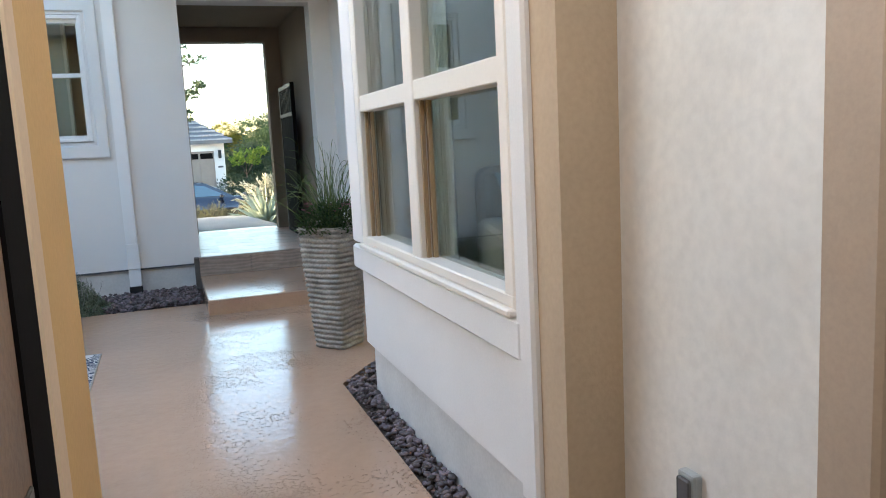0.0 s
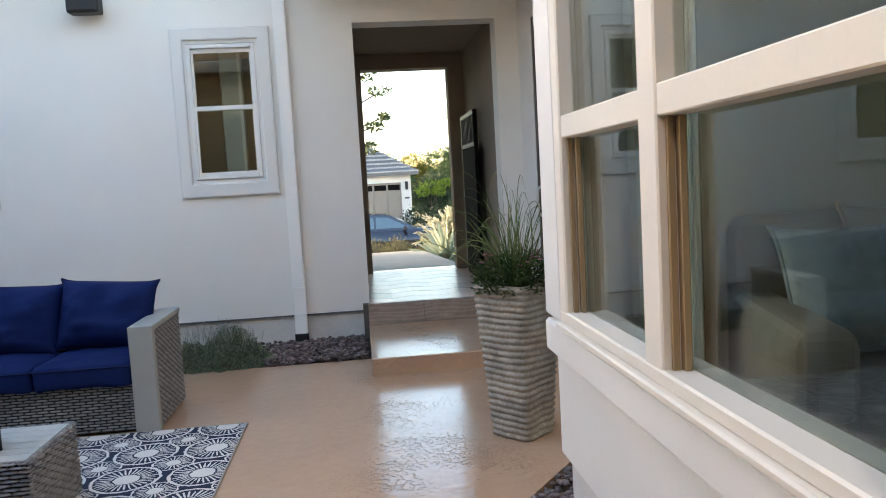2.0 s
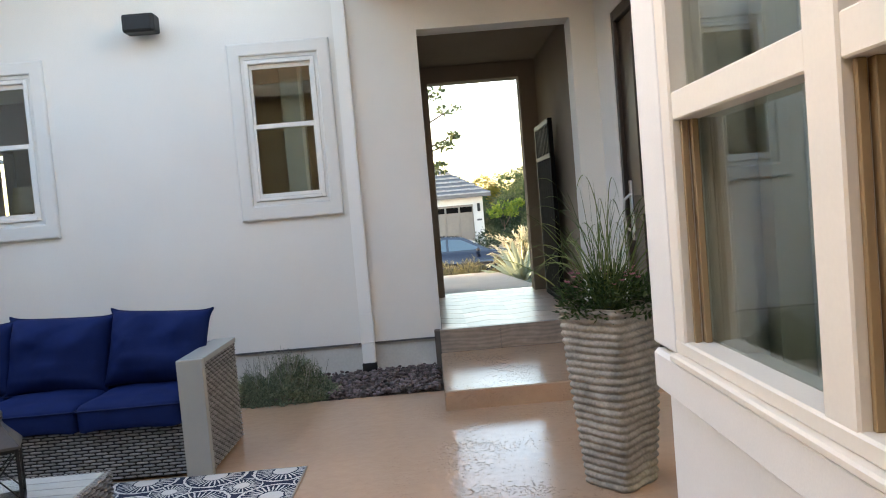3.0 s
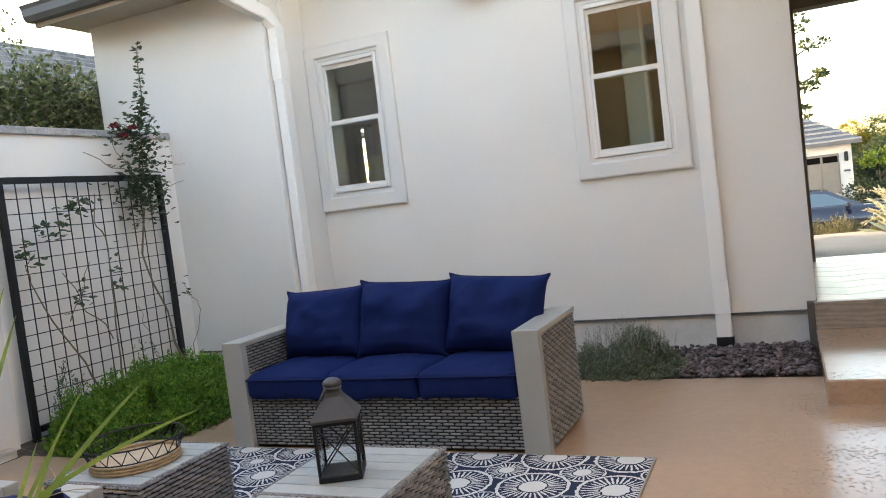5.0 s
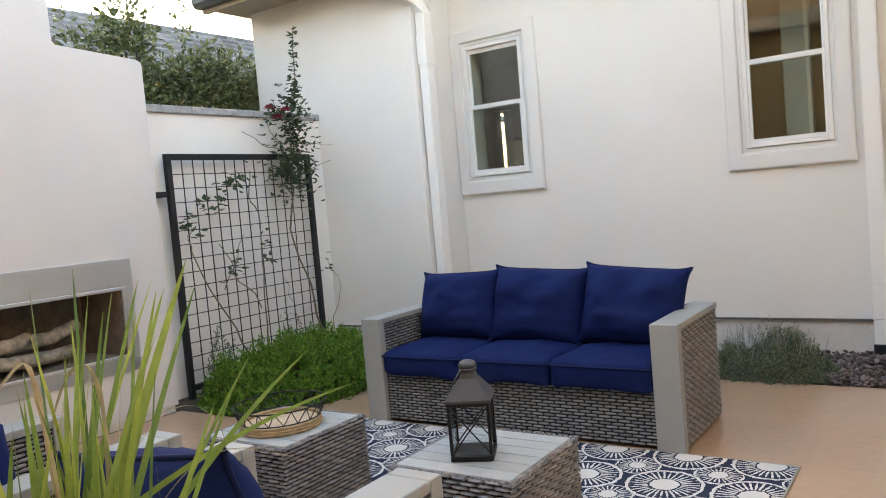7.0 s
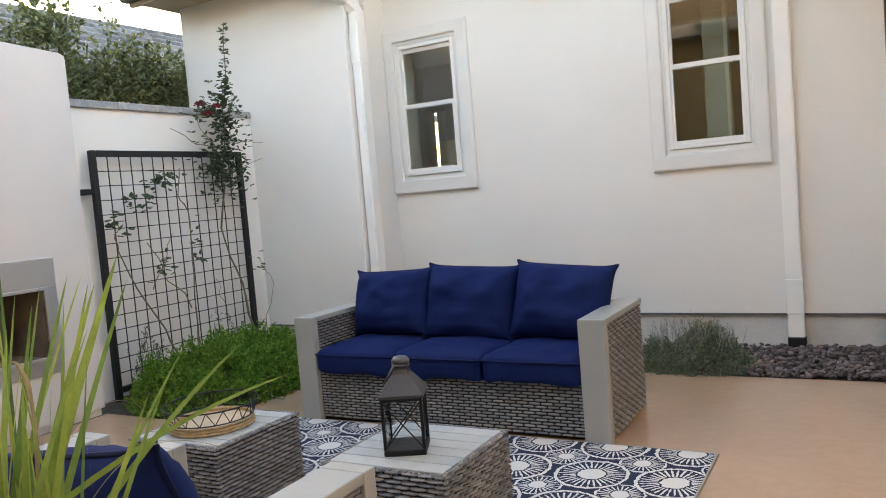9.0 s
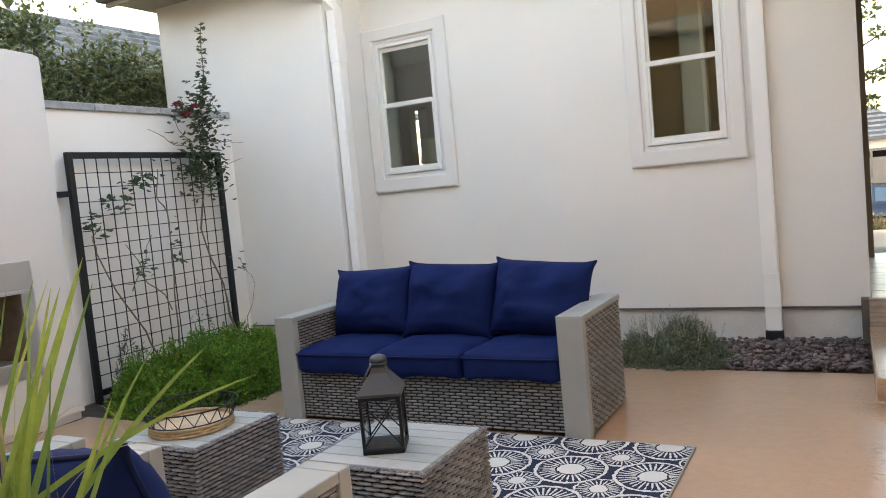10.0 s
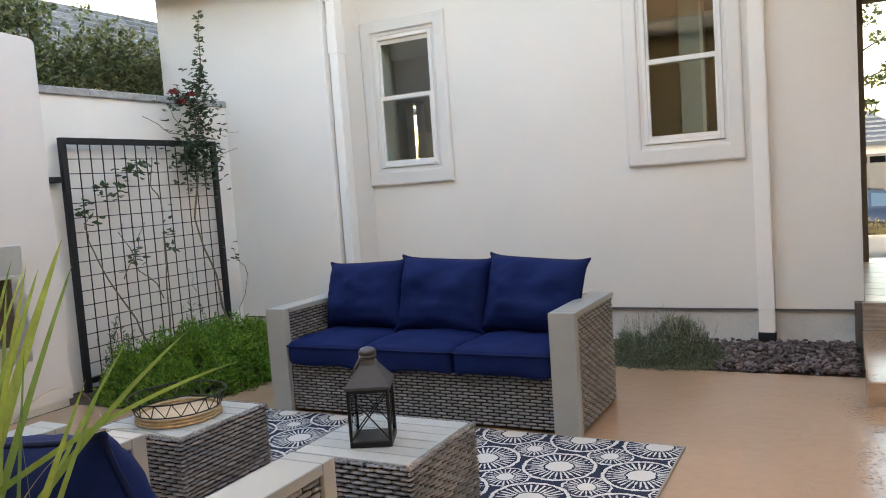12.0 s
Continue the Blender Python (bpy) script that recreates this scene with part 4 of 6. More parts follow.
# ---- rug ----
def rug_material():
    """A woven print: rows of large medallions with small ones between, each a white disc with rays inside a white ring on navy."""
    m = bpy.data.materials.new("medallion_rug")
    m.use_nodes = True
    n, l = m.node_tree.nodes, m.node_tree.links
    b = n["Principled BSDF"]
    b.inputs["Roughness"].default_value = 0.95
    b.inputs["Specular IOR Level"].default_value = 0.1
    tc = n.new("ShaderNodeTexCoord")
    wob = n.new("ShaderNodeTexNoise")
    wob.inputs["Scale"].default_value = 55
    l.new(tc.outputs["Object"], wob.inputs["Vector"])
    wide = n.new("ShaderNodeTexNoise")
    wide.inputs["Scale"].default_value = 22
    l.new(tc.outputs["Object"], wide.inputs["Vector"])
    sep = n.new("ShaderNodeSeparateXYZ")
    l.new(tc.outputs["Object"], sep.inputs[0])

    def M(op, a, c=None, d=None):
        q = n.new("ShaderNodeMath")
        q.operation = op
        for i, s in enumerate((a, c, d)):
            if s is None:
                continue
            if isinstance(s, (int, float)):
                q.inputs[i].default_value = s
            else:
                l.new(s, q.inputs[i])
        return q.outputs[0]
    P, Q = RUG_P, RUG_Q

    def medallion(ox, oy, R, rays):
        x = M('SUBTRACT', M('FLOORED_MODULO', M('ADD', sep.outputs[0], ox + P / 2), P), P / 2)
        y = M('SUBTRACT', M('FLOORED_MODULO', M('ADD', sep.outputs[1], oy + Q / 2), Q), Q / 2)
        r = M('SQRT', M('ADD', M('MULTIPLY', x, x), M('MULTIPLY', y, y)))
        r = M('ADD', r, M('ADD', M('MULTIPLY', M('SUBTRACT', wob.outputs["Fac"], 0.5), 0.018), M('MULTIPLY', M('SUBTRACT', wide.outputs["Fac"], 0.5), 0.016)))
        a = M('ARCTAN2', y, x)
        disc = M('LESS_THAN', r, R * 0.36)
        ringw = M('MULTIPLY', M('GREATER_THAN', r, R * 0.885), M('LESS_THAN', r, R * 0.975))
        ray = M('GREATER_THAN', M('ADD', M('SINE', M('MULTIPLY', a, rays)), M('MULTIPLY', M('SUBTRACT', wob.outputs["Fac"], 0.5), 3.2)), M('MULTIPLY_ADD', r, 2.4 / R, -1.25))
        band = M('MULTIPLY', M('MULTIPLY', M('GREATER_THAN', r, R * 0.41), M('LESS_THAN', r, R * 0.86)), ray)
        white = M('MAXIMUM', M('MAXIMUM', disc, ringw), band)
        return white, M('LESS_THAN', r, R)
    wa, ia = medallion(0.105, 0.035, P * 0.47, 31)
    wb, ib = medallion(0.105 + P / 2, 0.035 + Q / 2, P * 0.30, 23)
    both = M('ADD', M('MULTIPLY', wa, ia), M('MULTIPLY', M('MULTIPLY', wb, ib), M('SUBTRACT', 1, ia)))
    mix = n.new("ShaderNodeMixRGB")
    mix.inputs[1].default_value, mix.inputs[2].default_value = (0.030, 0.042, 0.075, 1), (0.74, 0.73, 0.70, 1)
    l.new(M('MINIMUM', both, 1), mix.inputs[0])
    fine = n.new("ShaderNodeTexNoise")
    fine.inputs["Scale"].default_value = 260
    l.new(tc.outputs["Object"], fine.inputs["Vector"])
    mul = n.new("ShaderNodeMixRGB")
    mul.blend_type = 'MULTIPLY'
    mul.inputs[0].default_value = 0.35
    l.new(mix.outputs[0], mul.inputs[1])
    l.new(fine.outputs["Fac"], mul.inputs[2])
    l.new(mul.outputs[0], b.inputs["Base Color"])
    bp = n.new("ShaderNodeBump")
    bp.inputs["Strength"].default_value, bp.inputs["Distance"].default_value = 0.4, 0.002
    l.new(fine.outputs["Fac"], bp.inputs["Height"])
    l.new(bp.outputs[0], b.inputs["Normal"])
    return m


RUG_P, RUG_Q = 0.357, 0.36
bm = bmesh.new()
box(bm, -2.45, 0.0, -2.06, 0.0, 0.0, 0.007, bevel=0.003)
rug = part("rug", bm, rug_material())
rug.location = (-0.205, 5.955, 0.001)
tagged(rug, "flat woven outdoor rug with navy and white medallions", "rug")
part("edge_binding", boxed(-0.006, 0.004, -2.06, 0.0, 0.0, 0.008, bevel=0.002), LINEN, rug)
part("edge_binding", boxed(-2.45, -0.006, -0.006, 0.004, 0.0, 0.008, bevel=0.002), LINEN, rug)


# ---- downspouts, speaker, small wall things ----
def downspout(label, pts, w=0.085, d=0.065, foot=True, strap_z=()):
    """A rectangular rain pipe along points (x, y, z), with a dark boot at its foot."""
    t = thing("downspout", label, "downspout", at=pts[-1])
    o = Vector(pts[-1])
    bm = bmesh.new()
    rings = []
    line = [Vector(p) - o for p in pts]
    for i, p in enumerate(line):
        run = (line[max(i - 1, 0)] - line[min(i + 1, len(line) - 1)]).normalized()
        u = (Vector((1, 0, 0)) - run * run.x).normalized()
        v = run.cross(u)
        rings.append([bm.verts.new(p + u * sx * w / 2 + v * sy * d / 2) for sx, sy in ((-1, -1), (1, -1), (1, 1), (-1, 1))])
    for a, b in zip(rings, rings[1:]):
        for k in range(4):
            bm.faces.new((a[k], a[(k + 1) % 4], b[(k + 1) % 4], b[k]))
    bm.faces.new(rings[0])
    bm.faces.new(rings[-1][::-1])
    bmesh.ops.recalc_face_normals(bm, faces=bm.faces)
    bmesh.ops.bevel(bm, geom=[e for e in bm.edges if abs((e.verts[0].co - e.verts[1].co).z) > 0.2], offset=0.008, segments=2, affect='EDGES')
    part("pipe", bm, PIPE_WHITE, t)
    for z in strap_z:
        part("sleeve", boxed(-w / 2 - 0.004, w / 2 + 0.004, -d / 2 - 0.004, d / 2 + 0.002, z - o.z - 0.002, z - o.z + 0.24, bevel=0.003), PIPE_WHITE, t)
    if foot:
        part("boot", boxed(-w / 2 - 0.006, w / 2 + 0.006, -d / 2 - 0.012, d / 2 - 0.004, 0.0, 0.095, bevel=0.006), DARK_METAL, t, "black plastic drain boot")
    return t


downspout("white painted rectangular downspout against the stucco wall", [(-0.045, WY - 0.036, 3.75), (-0.045, WY - 0.036, -0.012)], w=0.105, strap_z=(0.25,))
downspout("white downspout with an elbow from the gutter beside the wing corner", [(-3.50, LY - 0.52, 3.22), (-3.48, LY - 0.50, 3.17), (-3.275, LY + 0.03, 2.95), (-3.236, LY + 0.10, 2.84), (-3.236, LY + 0.10, -0.012)], w=0.085, d=0.12, foot=False, strap_z=(2.42,))

sp = thing("speaker", "small black outdoor speaker mounted high on the stucco wall", "speaker", at=(-1.575, 8.12, 2.90))
bm = boxed(-0.125, 0.125, -0.07, 0.08, -0.062, 0.08, bevel=0.02, seg=3)
part("cabinet", bm, DARK_METAL, sp)
part("grille", boxed(-0.105, 0.105, -0.076, -0.069, -0.045, 0.062, bevel=0.003), DARK_METAL, sp)
part("bracket", boxed(-0.03, 0.03, 0.08, 0.15, -0.03, 0.03), DARK_METAL, sp)

outlet = thing("outlet_cover", "grey weatherproof outlet cover on the beige stucco", "outlet", at=(1.386, 1.83, 0.478))
part("box_body", boxed(-0.024, 0.004, -0.030, 0.030, -0.052, 0.052, bevel=0.008, seg=2), FRAME_GREY, outlet)
part("lid", boxed(-0.031, -0.024, -0.023, 0.023, -0.040, 0.040, bevel=0.006), GUTTER, outlet)

# door of the doorway, standing open into the hall
dr = thing("door_1", "dark brown wooden door standing open beside the doorway", "door", at=(0.105, 1.333, 0), kind="structure")
part("leaf", boxed(-0.005, 0.04, -0.88, 0.0, 0.01, 2.42, bevel=0.004), WOOD_EDGE, dr)
# black slab fills the door gap in place of its shade
slab("weatherstrip", (0.10, 0.149, 1.335, 1.464, -0.01, 2.45), GATE, "near-black strip standing in for the shade of the door gap", "trim")
part("strike_plate", boxed(0.039, 0.044, -0.075, -0.02, 0.80, 0.97, bevel=0.002), BRONZE, dr, "worn bronze strike plate")
for z in (0.35, 2.1):
    part("hinge", boxed(0.038, 0.050, -0.035, 0.006, z, z + 0.11, bevel=0.002), BRONZE, dr)

# entrance door in the east wall
d2 = thing("door_2", "dark wooden entrance door in a recessed opening with a bronze handle", "door", at=(EX + 0.035, 7.265, 0.13), kind="structure")
part("leaf", boxed(0.0, 0.05, -0.445, 0.445, 0.01, 2.40, bevel=0.004), WOOD_DARK, d2)
bm = bmesh.new()
box(bm, -0.03, 0.08, -0.505, -0.447, 0.0, 2.49, bevel=0.004)
box(bm, -0.03, 0.08, 0.447, 0.505, 0.0, 2.49, bevel=0.004)
box(bm, -0.03, 0.08, -0.447, 0.447, 2.41, 2.49, bevel=0.004)
part("door_frame", bm, WOOD_DARK, d2)
for a in (-0.3, 0.06):
    for z0, z1 in ((0.2, 1.0), (1.12, 2.25)):
        part("panel", boxed(-0.012, 0.002, a, a + 0.24, z0, z1, bevel=0.006), WOOD_DARK, d2)
bm = bmesh.new()
tube(bm, [(-0.01, 0.37, 0.86), (-0.06, 0.37, 0.90), (-0.07, 0.37, 1.0), (-0.06, 0.37, 1.1), (-0.01, 0.37, 1.14)], 0.011, 8)
box(bm, -0.012, 0.0, 0.335, 0.405, 0.80, 1.24, bevel=0.004)
part("door_handle", bm, STEEL, d2, "shiny lever pull", smooth=False)

# gate leaf standing open in the passage
gate = thing("metal_gate", "open black metal gate with a lattice head in the passage", "gate", at=(1.72, 10.05, 0.312))
GW, GH = 0.92, 1.72
for y0_, y1_, z0_, z1_ in ((-GW, -GW + 0.045, 0, GH), (-0.045, 0, 0, GH), (-GW + 0.045, -0.045, GH - 0.045, GH), (-GW + 0.045, -0.045, 0, 0.05), (-GW + 0.045, -0.045, GH - 0.36, GH - 0.32)):
    # near stile and foot rail in a duller black, for the light they miss
    part("gate_frame", boxed(-0.02, 0.02, y0_, y1_, z0_, z1_, bevel=0.003), DARK_METAL if z0_ or y0_ > -0.1 else GATE, gate)
for i in range(9):
    y = -GW + 0.09 + i * (GW - 0.13) / 8.5
    part("bar", boxed(-0.006, 0.006, y - 0.006, y + 0.006, GH - 0.32, GH - 0.045), DARK_METAL, gate)
for i in range(6):
    y = -GW + 0.045 + i * (GW - 0.09) / 6
    part("board", boxed(-0.010, 0.010, y + 0.001, y + (GW - 0.09) / 6 - 0.002, 0.05, GH - 0.36, bevel=0.002), GATE, gate)


# ---- trellis with climbing rose ----
tr = thing("trellis", "black metal grid trellis panel standing against the garden wall", "trellis", at=(-4.32, 5.98, -0.012))
TW, TH = 1.485, 1.80
for dims in ((0, 0.045, 0, TH), (TW - 0.045, TW, 0, TH), (0.045, TW - 0.045, TH - 0.045, TH), (0.045, TW - 0.045, 0.06, 0.10)):
    part("frame_bar", boxed(-0.02, 0.02, *dims, bevel=0.003), DARK_METAL, tr)
for i in range(1, 14):
    y = 0.045 + i * (TW - 0.09) / 14
    part("wire", boxed(-0.003, 0.003, y - 0.003, y + 0.003, 0.10, TH - 0.045), DARK_METAL, tr)
for i in range(1, 16):
    z = 0.10 + i * (TH - 0.145) / 16
    part("wire", boxed(0.003, 0.009, 0.045, TW - 0.045, z - 0.003, z + 0.003), DARK_METAL, tr)
part("wall_bracket", boxed(-0.1, 0.0, -0.11, 0.0, 1.49, 1.53, bevel=0.003), DARK_METAL, tr)


def leaf(bm, p, d, up, l, w, fold=0.25):
    """One small pointed leaf with a fold along its rib."""
    d = d.normalized()
    s = d.cross(up)
    s = s.normalized() if s.length > 1e-4 else Vector((1, 0, 0))
    n = s.cross(d)
    a = bm.verts.new(p)
    m = bm.verts.new(p + d * l * 0.5 - n * w * fold)
    e = bm.verts.new(p + d * l)
    b = bm.verts.new(p + d * l * 0.45 + s * w / 2)
    c = bm.verts.new(p + d * l * 0.45 - s * w / 2)
    bm.faces.new((a, b, m))
    bm.faces.new((b, e, m))
    bm.faces.new((a, m, c))
    bm.faces.new((m, e, c))


def rand_dir(rng, zmin=-1.0):
    while True:
        v = Vector((rng.uniform(-1, 1), rng.uniform(-1, 1), rng.uniform(zmin, 1)))
        if 0.05 < v.length < 1:
            return v.normalized()


def wander(rng, p, q, n=9, amp=0.05):
    p, q = Vector(p), Vector(q)
    out = []
    o = rng.uniform(0, 50)
    for i in range(n + 1):
        f = i / n
        k = math.sin(f * math.pi)
        out.append(p.lerp(q, f) + Vector((0.3 * noise.noise(Vector((o, f * 3, 0))), noise.noise(Vector((o, f * 3, 5))), 0.4 * noise.noise(Vector((o, f * 3, 9))))) * amp * 2 * k)
    return out


rng = random.Random(4)
rose = thing("climbing_rose", "climbing rose with dark leaves and red blooms on the trellis", "rose", at=(-4.25, 6.9, -0.012))
RO = Vector((-4.25, 6.9, -0.012))
lbm = bmesh.new()
canes = [((-4.22, 7.42, 0), (-4.28, 7.12, 1.15), 0.011), ((-4.28, 7.12, 1.15), (-4.24, 7.22, 1.9), 0.009), ((-4.24, 7.22, 1.9), (-4.22, 7.33, 2.86), 0.006),
         ((-4.25, 6.7, 0), (-4.27, 6.78, 1.2), 0.008), ((-4.27, 6.78, 1.2), (-4.26, 6.72, 1.65), 0.006), ((-4.25, 6.62, 0), (-4.27, 6.12, 1.0), 0.008), ((-4.27, 6.12, 1.0), (-4.27, 6.08, 1.3), 0.005),
         ((-4.26, 6.7, 0.55), (-4.27, 6.35, 1.1), 0.005), ((-4.26, 6.35, 0.75), (-4.27, 6.6, 1.15), 0.004), ((-4.22, 7.42, 0.1), (-4.22, 7.62, 0.62), 0.004), ((-4.22, 7.62, 0.62), (-4.2, 7.45, 0.85), 0.003),
         ((-4.26, 7.15, 1.78), (-4.2, 6.62, 1.95), 0.004), ((-4.26, 7.15, 1.7), (-4.2, 6.9, 2.1), 0.004), ((-4.24, 7.22, 1.85), (-4.15, 7.6, 1.86), 0.003), ((-4.24, 7.2, 1.6), (-4.15, 7.56, 1.72), 0.004), ((-4.26, 7.1, 0.4), (-4.26, 6.98, 0.75), 0.003), ((-4.24, 7.2, 1.9), (-4.22, 7.0, 2.22), 0.004), ((-4.24, 7.2, 1.9), (-4.2, 7.12, 2.2), 0.004)]
for a, b, r in canes:
    bm = bmesh.new()
    tube(bm, [p - RO for p in wander(rng, a, b, 9, 0.05)], r, 6, r * 0.6)
    part("stem", bm, STEM, rose, smooth=True)


def spray(c, spread, n, l=0.045):
    for _ in range(n):
        p = Vector(c) + Vector((rng.gauss(0, spread[0]), rng.gauss(0, spread[1]), rng.gauss(0, spread[2])))
        d = rand_dir(rng, -0.6)
        for k in (-1, 0, 1):
            leaf(lbm, p - RO + d * 0.012 * (k == 0), (d + d.cross(Vector((0, 0, 1))) * k * 0.9), Vector((0, 0, 1)), l * rng.uniform(0.7, 1.2), l * 0.8)


spray((-4.22, 7.16, 1.66), (0.05, 0.12, 0.13), 420, 0.032)
spray((-4.20, 7.02, 2.10), (0.03, 0.08, 0.05), 60, 0.032)
spray((-4.22, 7.22, 1.98), (0.04, 0.10, 0.14), 240, 0.032)
spray((-4.22, 7.25, 2.22), (0.03, 0.06, 0.10), 90, 0.034)
for i in range(26):
    z = 2.2 + i * 0.026
    spray((-4.22, 7.22 + 0.11 * (z - 1.9), z), (0.012, 0.022, 0.012), 2, 0.036)
spray((-4.24, 6.55, 1.55), (0.03, 0.09, 0.035), 44, 0.036)
spray((-4.24, 6.30, 1.42), (0.03, 0.08, 0.035), 36, 0.036)
spray((-4.24, 6.10, 1.25), (0.03, 0.04, 0.06), 16)
spray((-4.24, 6.48, 0.92), (0.03, 0.06, 0.06), 20, 0.035)
spray((-4.24, 6.80, 1.0), (0.02, 0.03, 0.10), 16, 0.035)
spray((-4.2, 7.45, 0.80), (0.02, 0.05, 0.05), 10, 0.035)
part("leaves", lbm, ROSE_LEAF, rose)
for c in ((-4.16, 6.90, 2.15), (-4.14, 7.06, 2.14), (-4.16, 6.98, 2.08)):
    bm = bmesh.new()
    for k in range(14):
        a = k * 2.4
        rr = 0.008 + 0.0016 * k
        p = Vector((math.cos(a) * rr, math.sin(a) * rr, 0.02 - 0.002 * k)) + Vector(c) - RO
        leaf(bm, p - Vector((0, 0, 0.018)), Vector((math.cos(a) * 0.7, math.sin(a) * 0.7, 1.0 - 0.05 * k)), Vector((math.cos(a), math.sin(a), 0.1)), 0.028, 0.028, 0.5)
    part("bloom", bm, ROSE_RED, rose, "deep red rose bloom")


# ---- shrubs ----
def feathery_shrub(at, size, n, mat, label, seed, twig=0.05, lean=0.4, name="shrub", stiff=False, fat=0.16, flat=2.4, lump=0.5):
    """A low shrub of many fine sprigs rising from a mounded outline."""
    t = thing(name, label, "shrub", at=at)
    r = random.Random(seed)
    bm, sb = bmesh.new(), bmesh.new()
    for i in range(n):
        a, q = r.uniform(0, math.tau), math.sqrt(r.random())
        x, y = q * math.cos(a) * size[0], q * math.sin(a) * size[1]
        wob = 0.75 + lump * noise.noise(Vector((x * 5 + seed, y * 5, 0)))
        h = size[2] * max(0.15, (1 - q ** flat)) * wob * r.uniform(0.55, 1.08)
        base = Vector((x * 0.55, y * 0.55, 0))
        top = Vector((x, y, h)) + Vector((r.gauss(0, 0.02), r.gauss(0, 0.02), 0))
        if i % 9 == 0:
            tube(sb, [base, base.lerp(top, 0.5) + Vector((0, 0, 0.02)), top], 0.003, 4, 0.0015, cap=False)
        d = Vector((x * lean, y * lean, 0.25)).normalized() + rand_dir(r) * 0.5
        m = 7 if stiff else 6
        for k in range(m):
            p = top - d.normalized() * twig * (k / m) * 1.2
            e = rand_dir(r, -0.2) + d * (1.2 if stiff else 0.5)
            leaf(bm, p, e, rand_dir(r), twig * r.uniform(0.35, 0.7), twig * (0.10 if stiff else fat))
    tagged(part("twig_growth", sb, STEM, t), kind="stuff")
    part("foliage", bm, mat, t)
    return t


feathery_shrub((-3.68, 6.38, -0.012), (0.60, 0.66, 0.385), 6500, FERN, "bright green feathery shrub spilling over the bed edge", 3, twig=0.050, name="green_shrub", fat=0.26, flat=5.0, lump=0.7)
feathery_shrub((-3.82, 6.95, -0.012), (0.54, 0.50, 0.38), 3000, FERN, "green feathery shrub in front of the trellis", 8, twig=0.054, name="green_shrub", fat=0.26, flat=4.0, lump=0.5)
feathery_shrub((-4.16, 6.22, -0.012), (0.14, 0.20, 0.55), 170, ROSE_LEAF, "sparse grey-green sapling in front of the trellis", 9, twig=0.05, name="sapling")
feathery_shrub((-4.10, 6.9, -0.012), (0.14, 0.28, 0.58), 170, ROSE_LEAF, "sparse grey-green sapling in front of the trellis", 10, twig=0.05, name="sapling")
ros = feathery_shrub((-0.63, 7.60, -0.01), (0.40, 0.26, 0.30), 2600, ROSEMARY, "low grey-green rosemary shrub on the bed edge", 5, twig=0.05, stiff=False, name="rosemary", fat=0.20)
# flower spikes of the rosemary shrub
rs = random.Random(12)
bm = bmesh.new()
for i in range(90):
    a, q = rs.uniform(0, math.tau), math.sqrt(rs.random())
    p = Vector((q * math.cos(a) * 0.30, q * math.sin(a) * 0.18, 0.20 * (1 - q * q * 0.7)))
    d = Vector((rs.gauss(0, 0.25), rs.gauss(0, 0.2), 1)).normalized()
    L = rs.uniform(0.12, 0.21)
    tube(bm, [p, p + d * L], 0.0016, 4, 0.001)
    for k in range(9):
        z = L * (0.35 + 0.65 * k / 9)
        leaf(bm, p + d * z, rand_dir(rs, -0.1) + d, rand_dir(rs), 0.018, 0.006)
tagged(part("flowering_growth", bm, SPIKE, ros, "grey flower spikes"), kind="stuff")


# ---- planters ----
def ribbed_planter(at, turn, label, hgt=0.80, b=0.235, tp=0.345):
    t = thing("planter", label, "planter", "ribbed planters", at=at, turn=turn)
    bm = bmesh.new()
    NZ, NS = 24 * 8, 48
    prev = None
    first = None
    for j in range(NZ + 1):
        f = j / NZ
        z = f * hgt
        half = (b + (tp - b) * f) / 2
        loop = []
        for k in range(NS):
            a = math.tau * k / NS + 0.5 * math.tau / NS
            c, s = math.cos(a), math.sin(a)
            e = 11.0
            rr = half / ((abs(c) ** e + abs(s) ** e) ** (1 / e))
            ph = z / hgt * 24 * math.tau + 1.9 * noise.noise(Vector((c * 1.5, s * 1.5, z * 3)))
            rr += 0.0135 * (abs(math.sin(ph / 2)) - 0.65) * (1 + 0.6 * noise.noise(Vector((c * 4, s * 4, z * 9)))) + 0.004 * noise.noise(Vector((c * 9, s * 9, z * 40)))
            loop.append(bm.verts.new((rr * c, rr * s, z)))
        if prev:
            for k in range(NS):
                bm.faces.new((prev[k], prev[(k + 1) % NS], loop[(k + 1) % NS], loop[k]))
        else:
            first = loop
        prev = loop
    bm.faces.new(first[::-1])
    inner = [bm.verts.new((v.co.x * 0.86, v.co.y * 0.86, hgt)) for v in prev]
    low = [bm.verts.new((v.co.x * 0.98, v.co.y * 0.98, hgt - 0.06)) for v in inner]
    for k in range(NS):
        bm.faces.new((prev[k], prev[(k + 1) % NS], inner[(k + 1) % NS], inner[k]))
        bm.faces.new((inner[k], inner[(k + 1) % NS], low[(k + 1) % NS], low[k]))
    part("pot", bm, PLANTER, t, smooth=True)
    bm = bmesh.new()
    bm.faces.new([bm.verts.new((v * tp * 0.46, w * tp * 0.46, hgt - 0.05)) for v, w in ((-1, -1), (1, -1), (1, 1), (-1, 1))])
    part("soil", bm, SOIL, t)
    return t


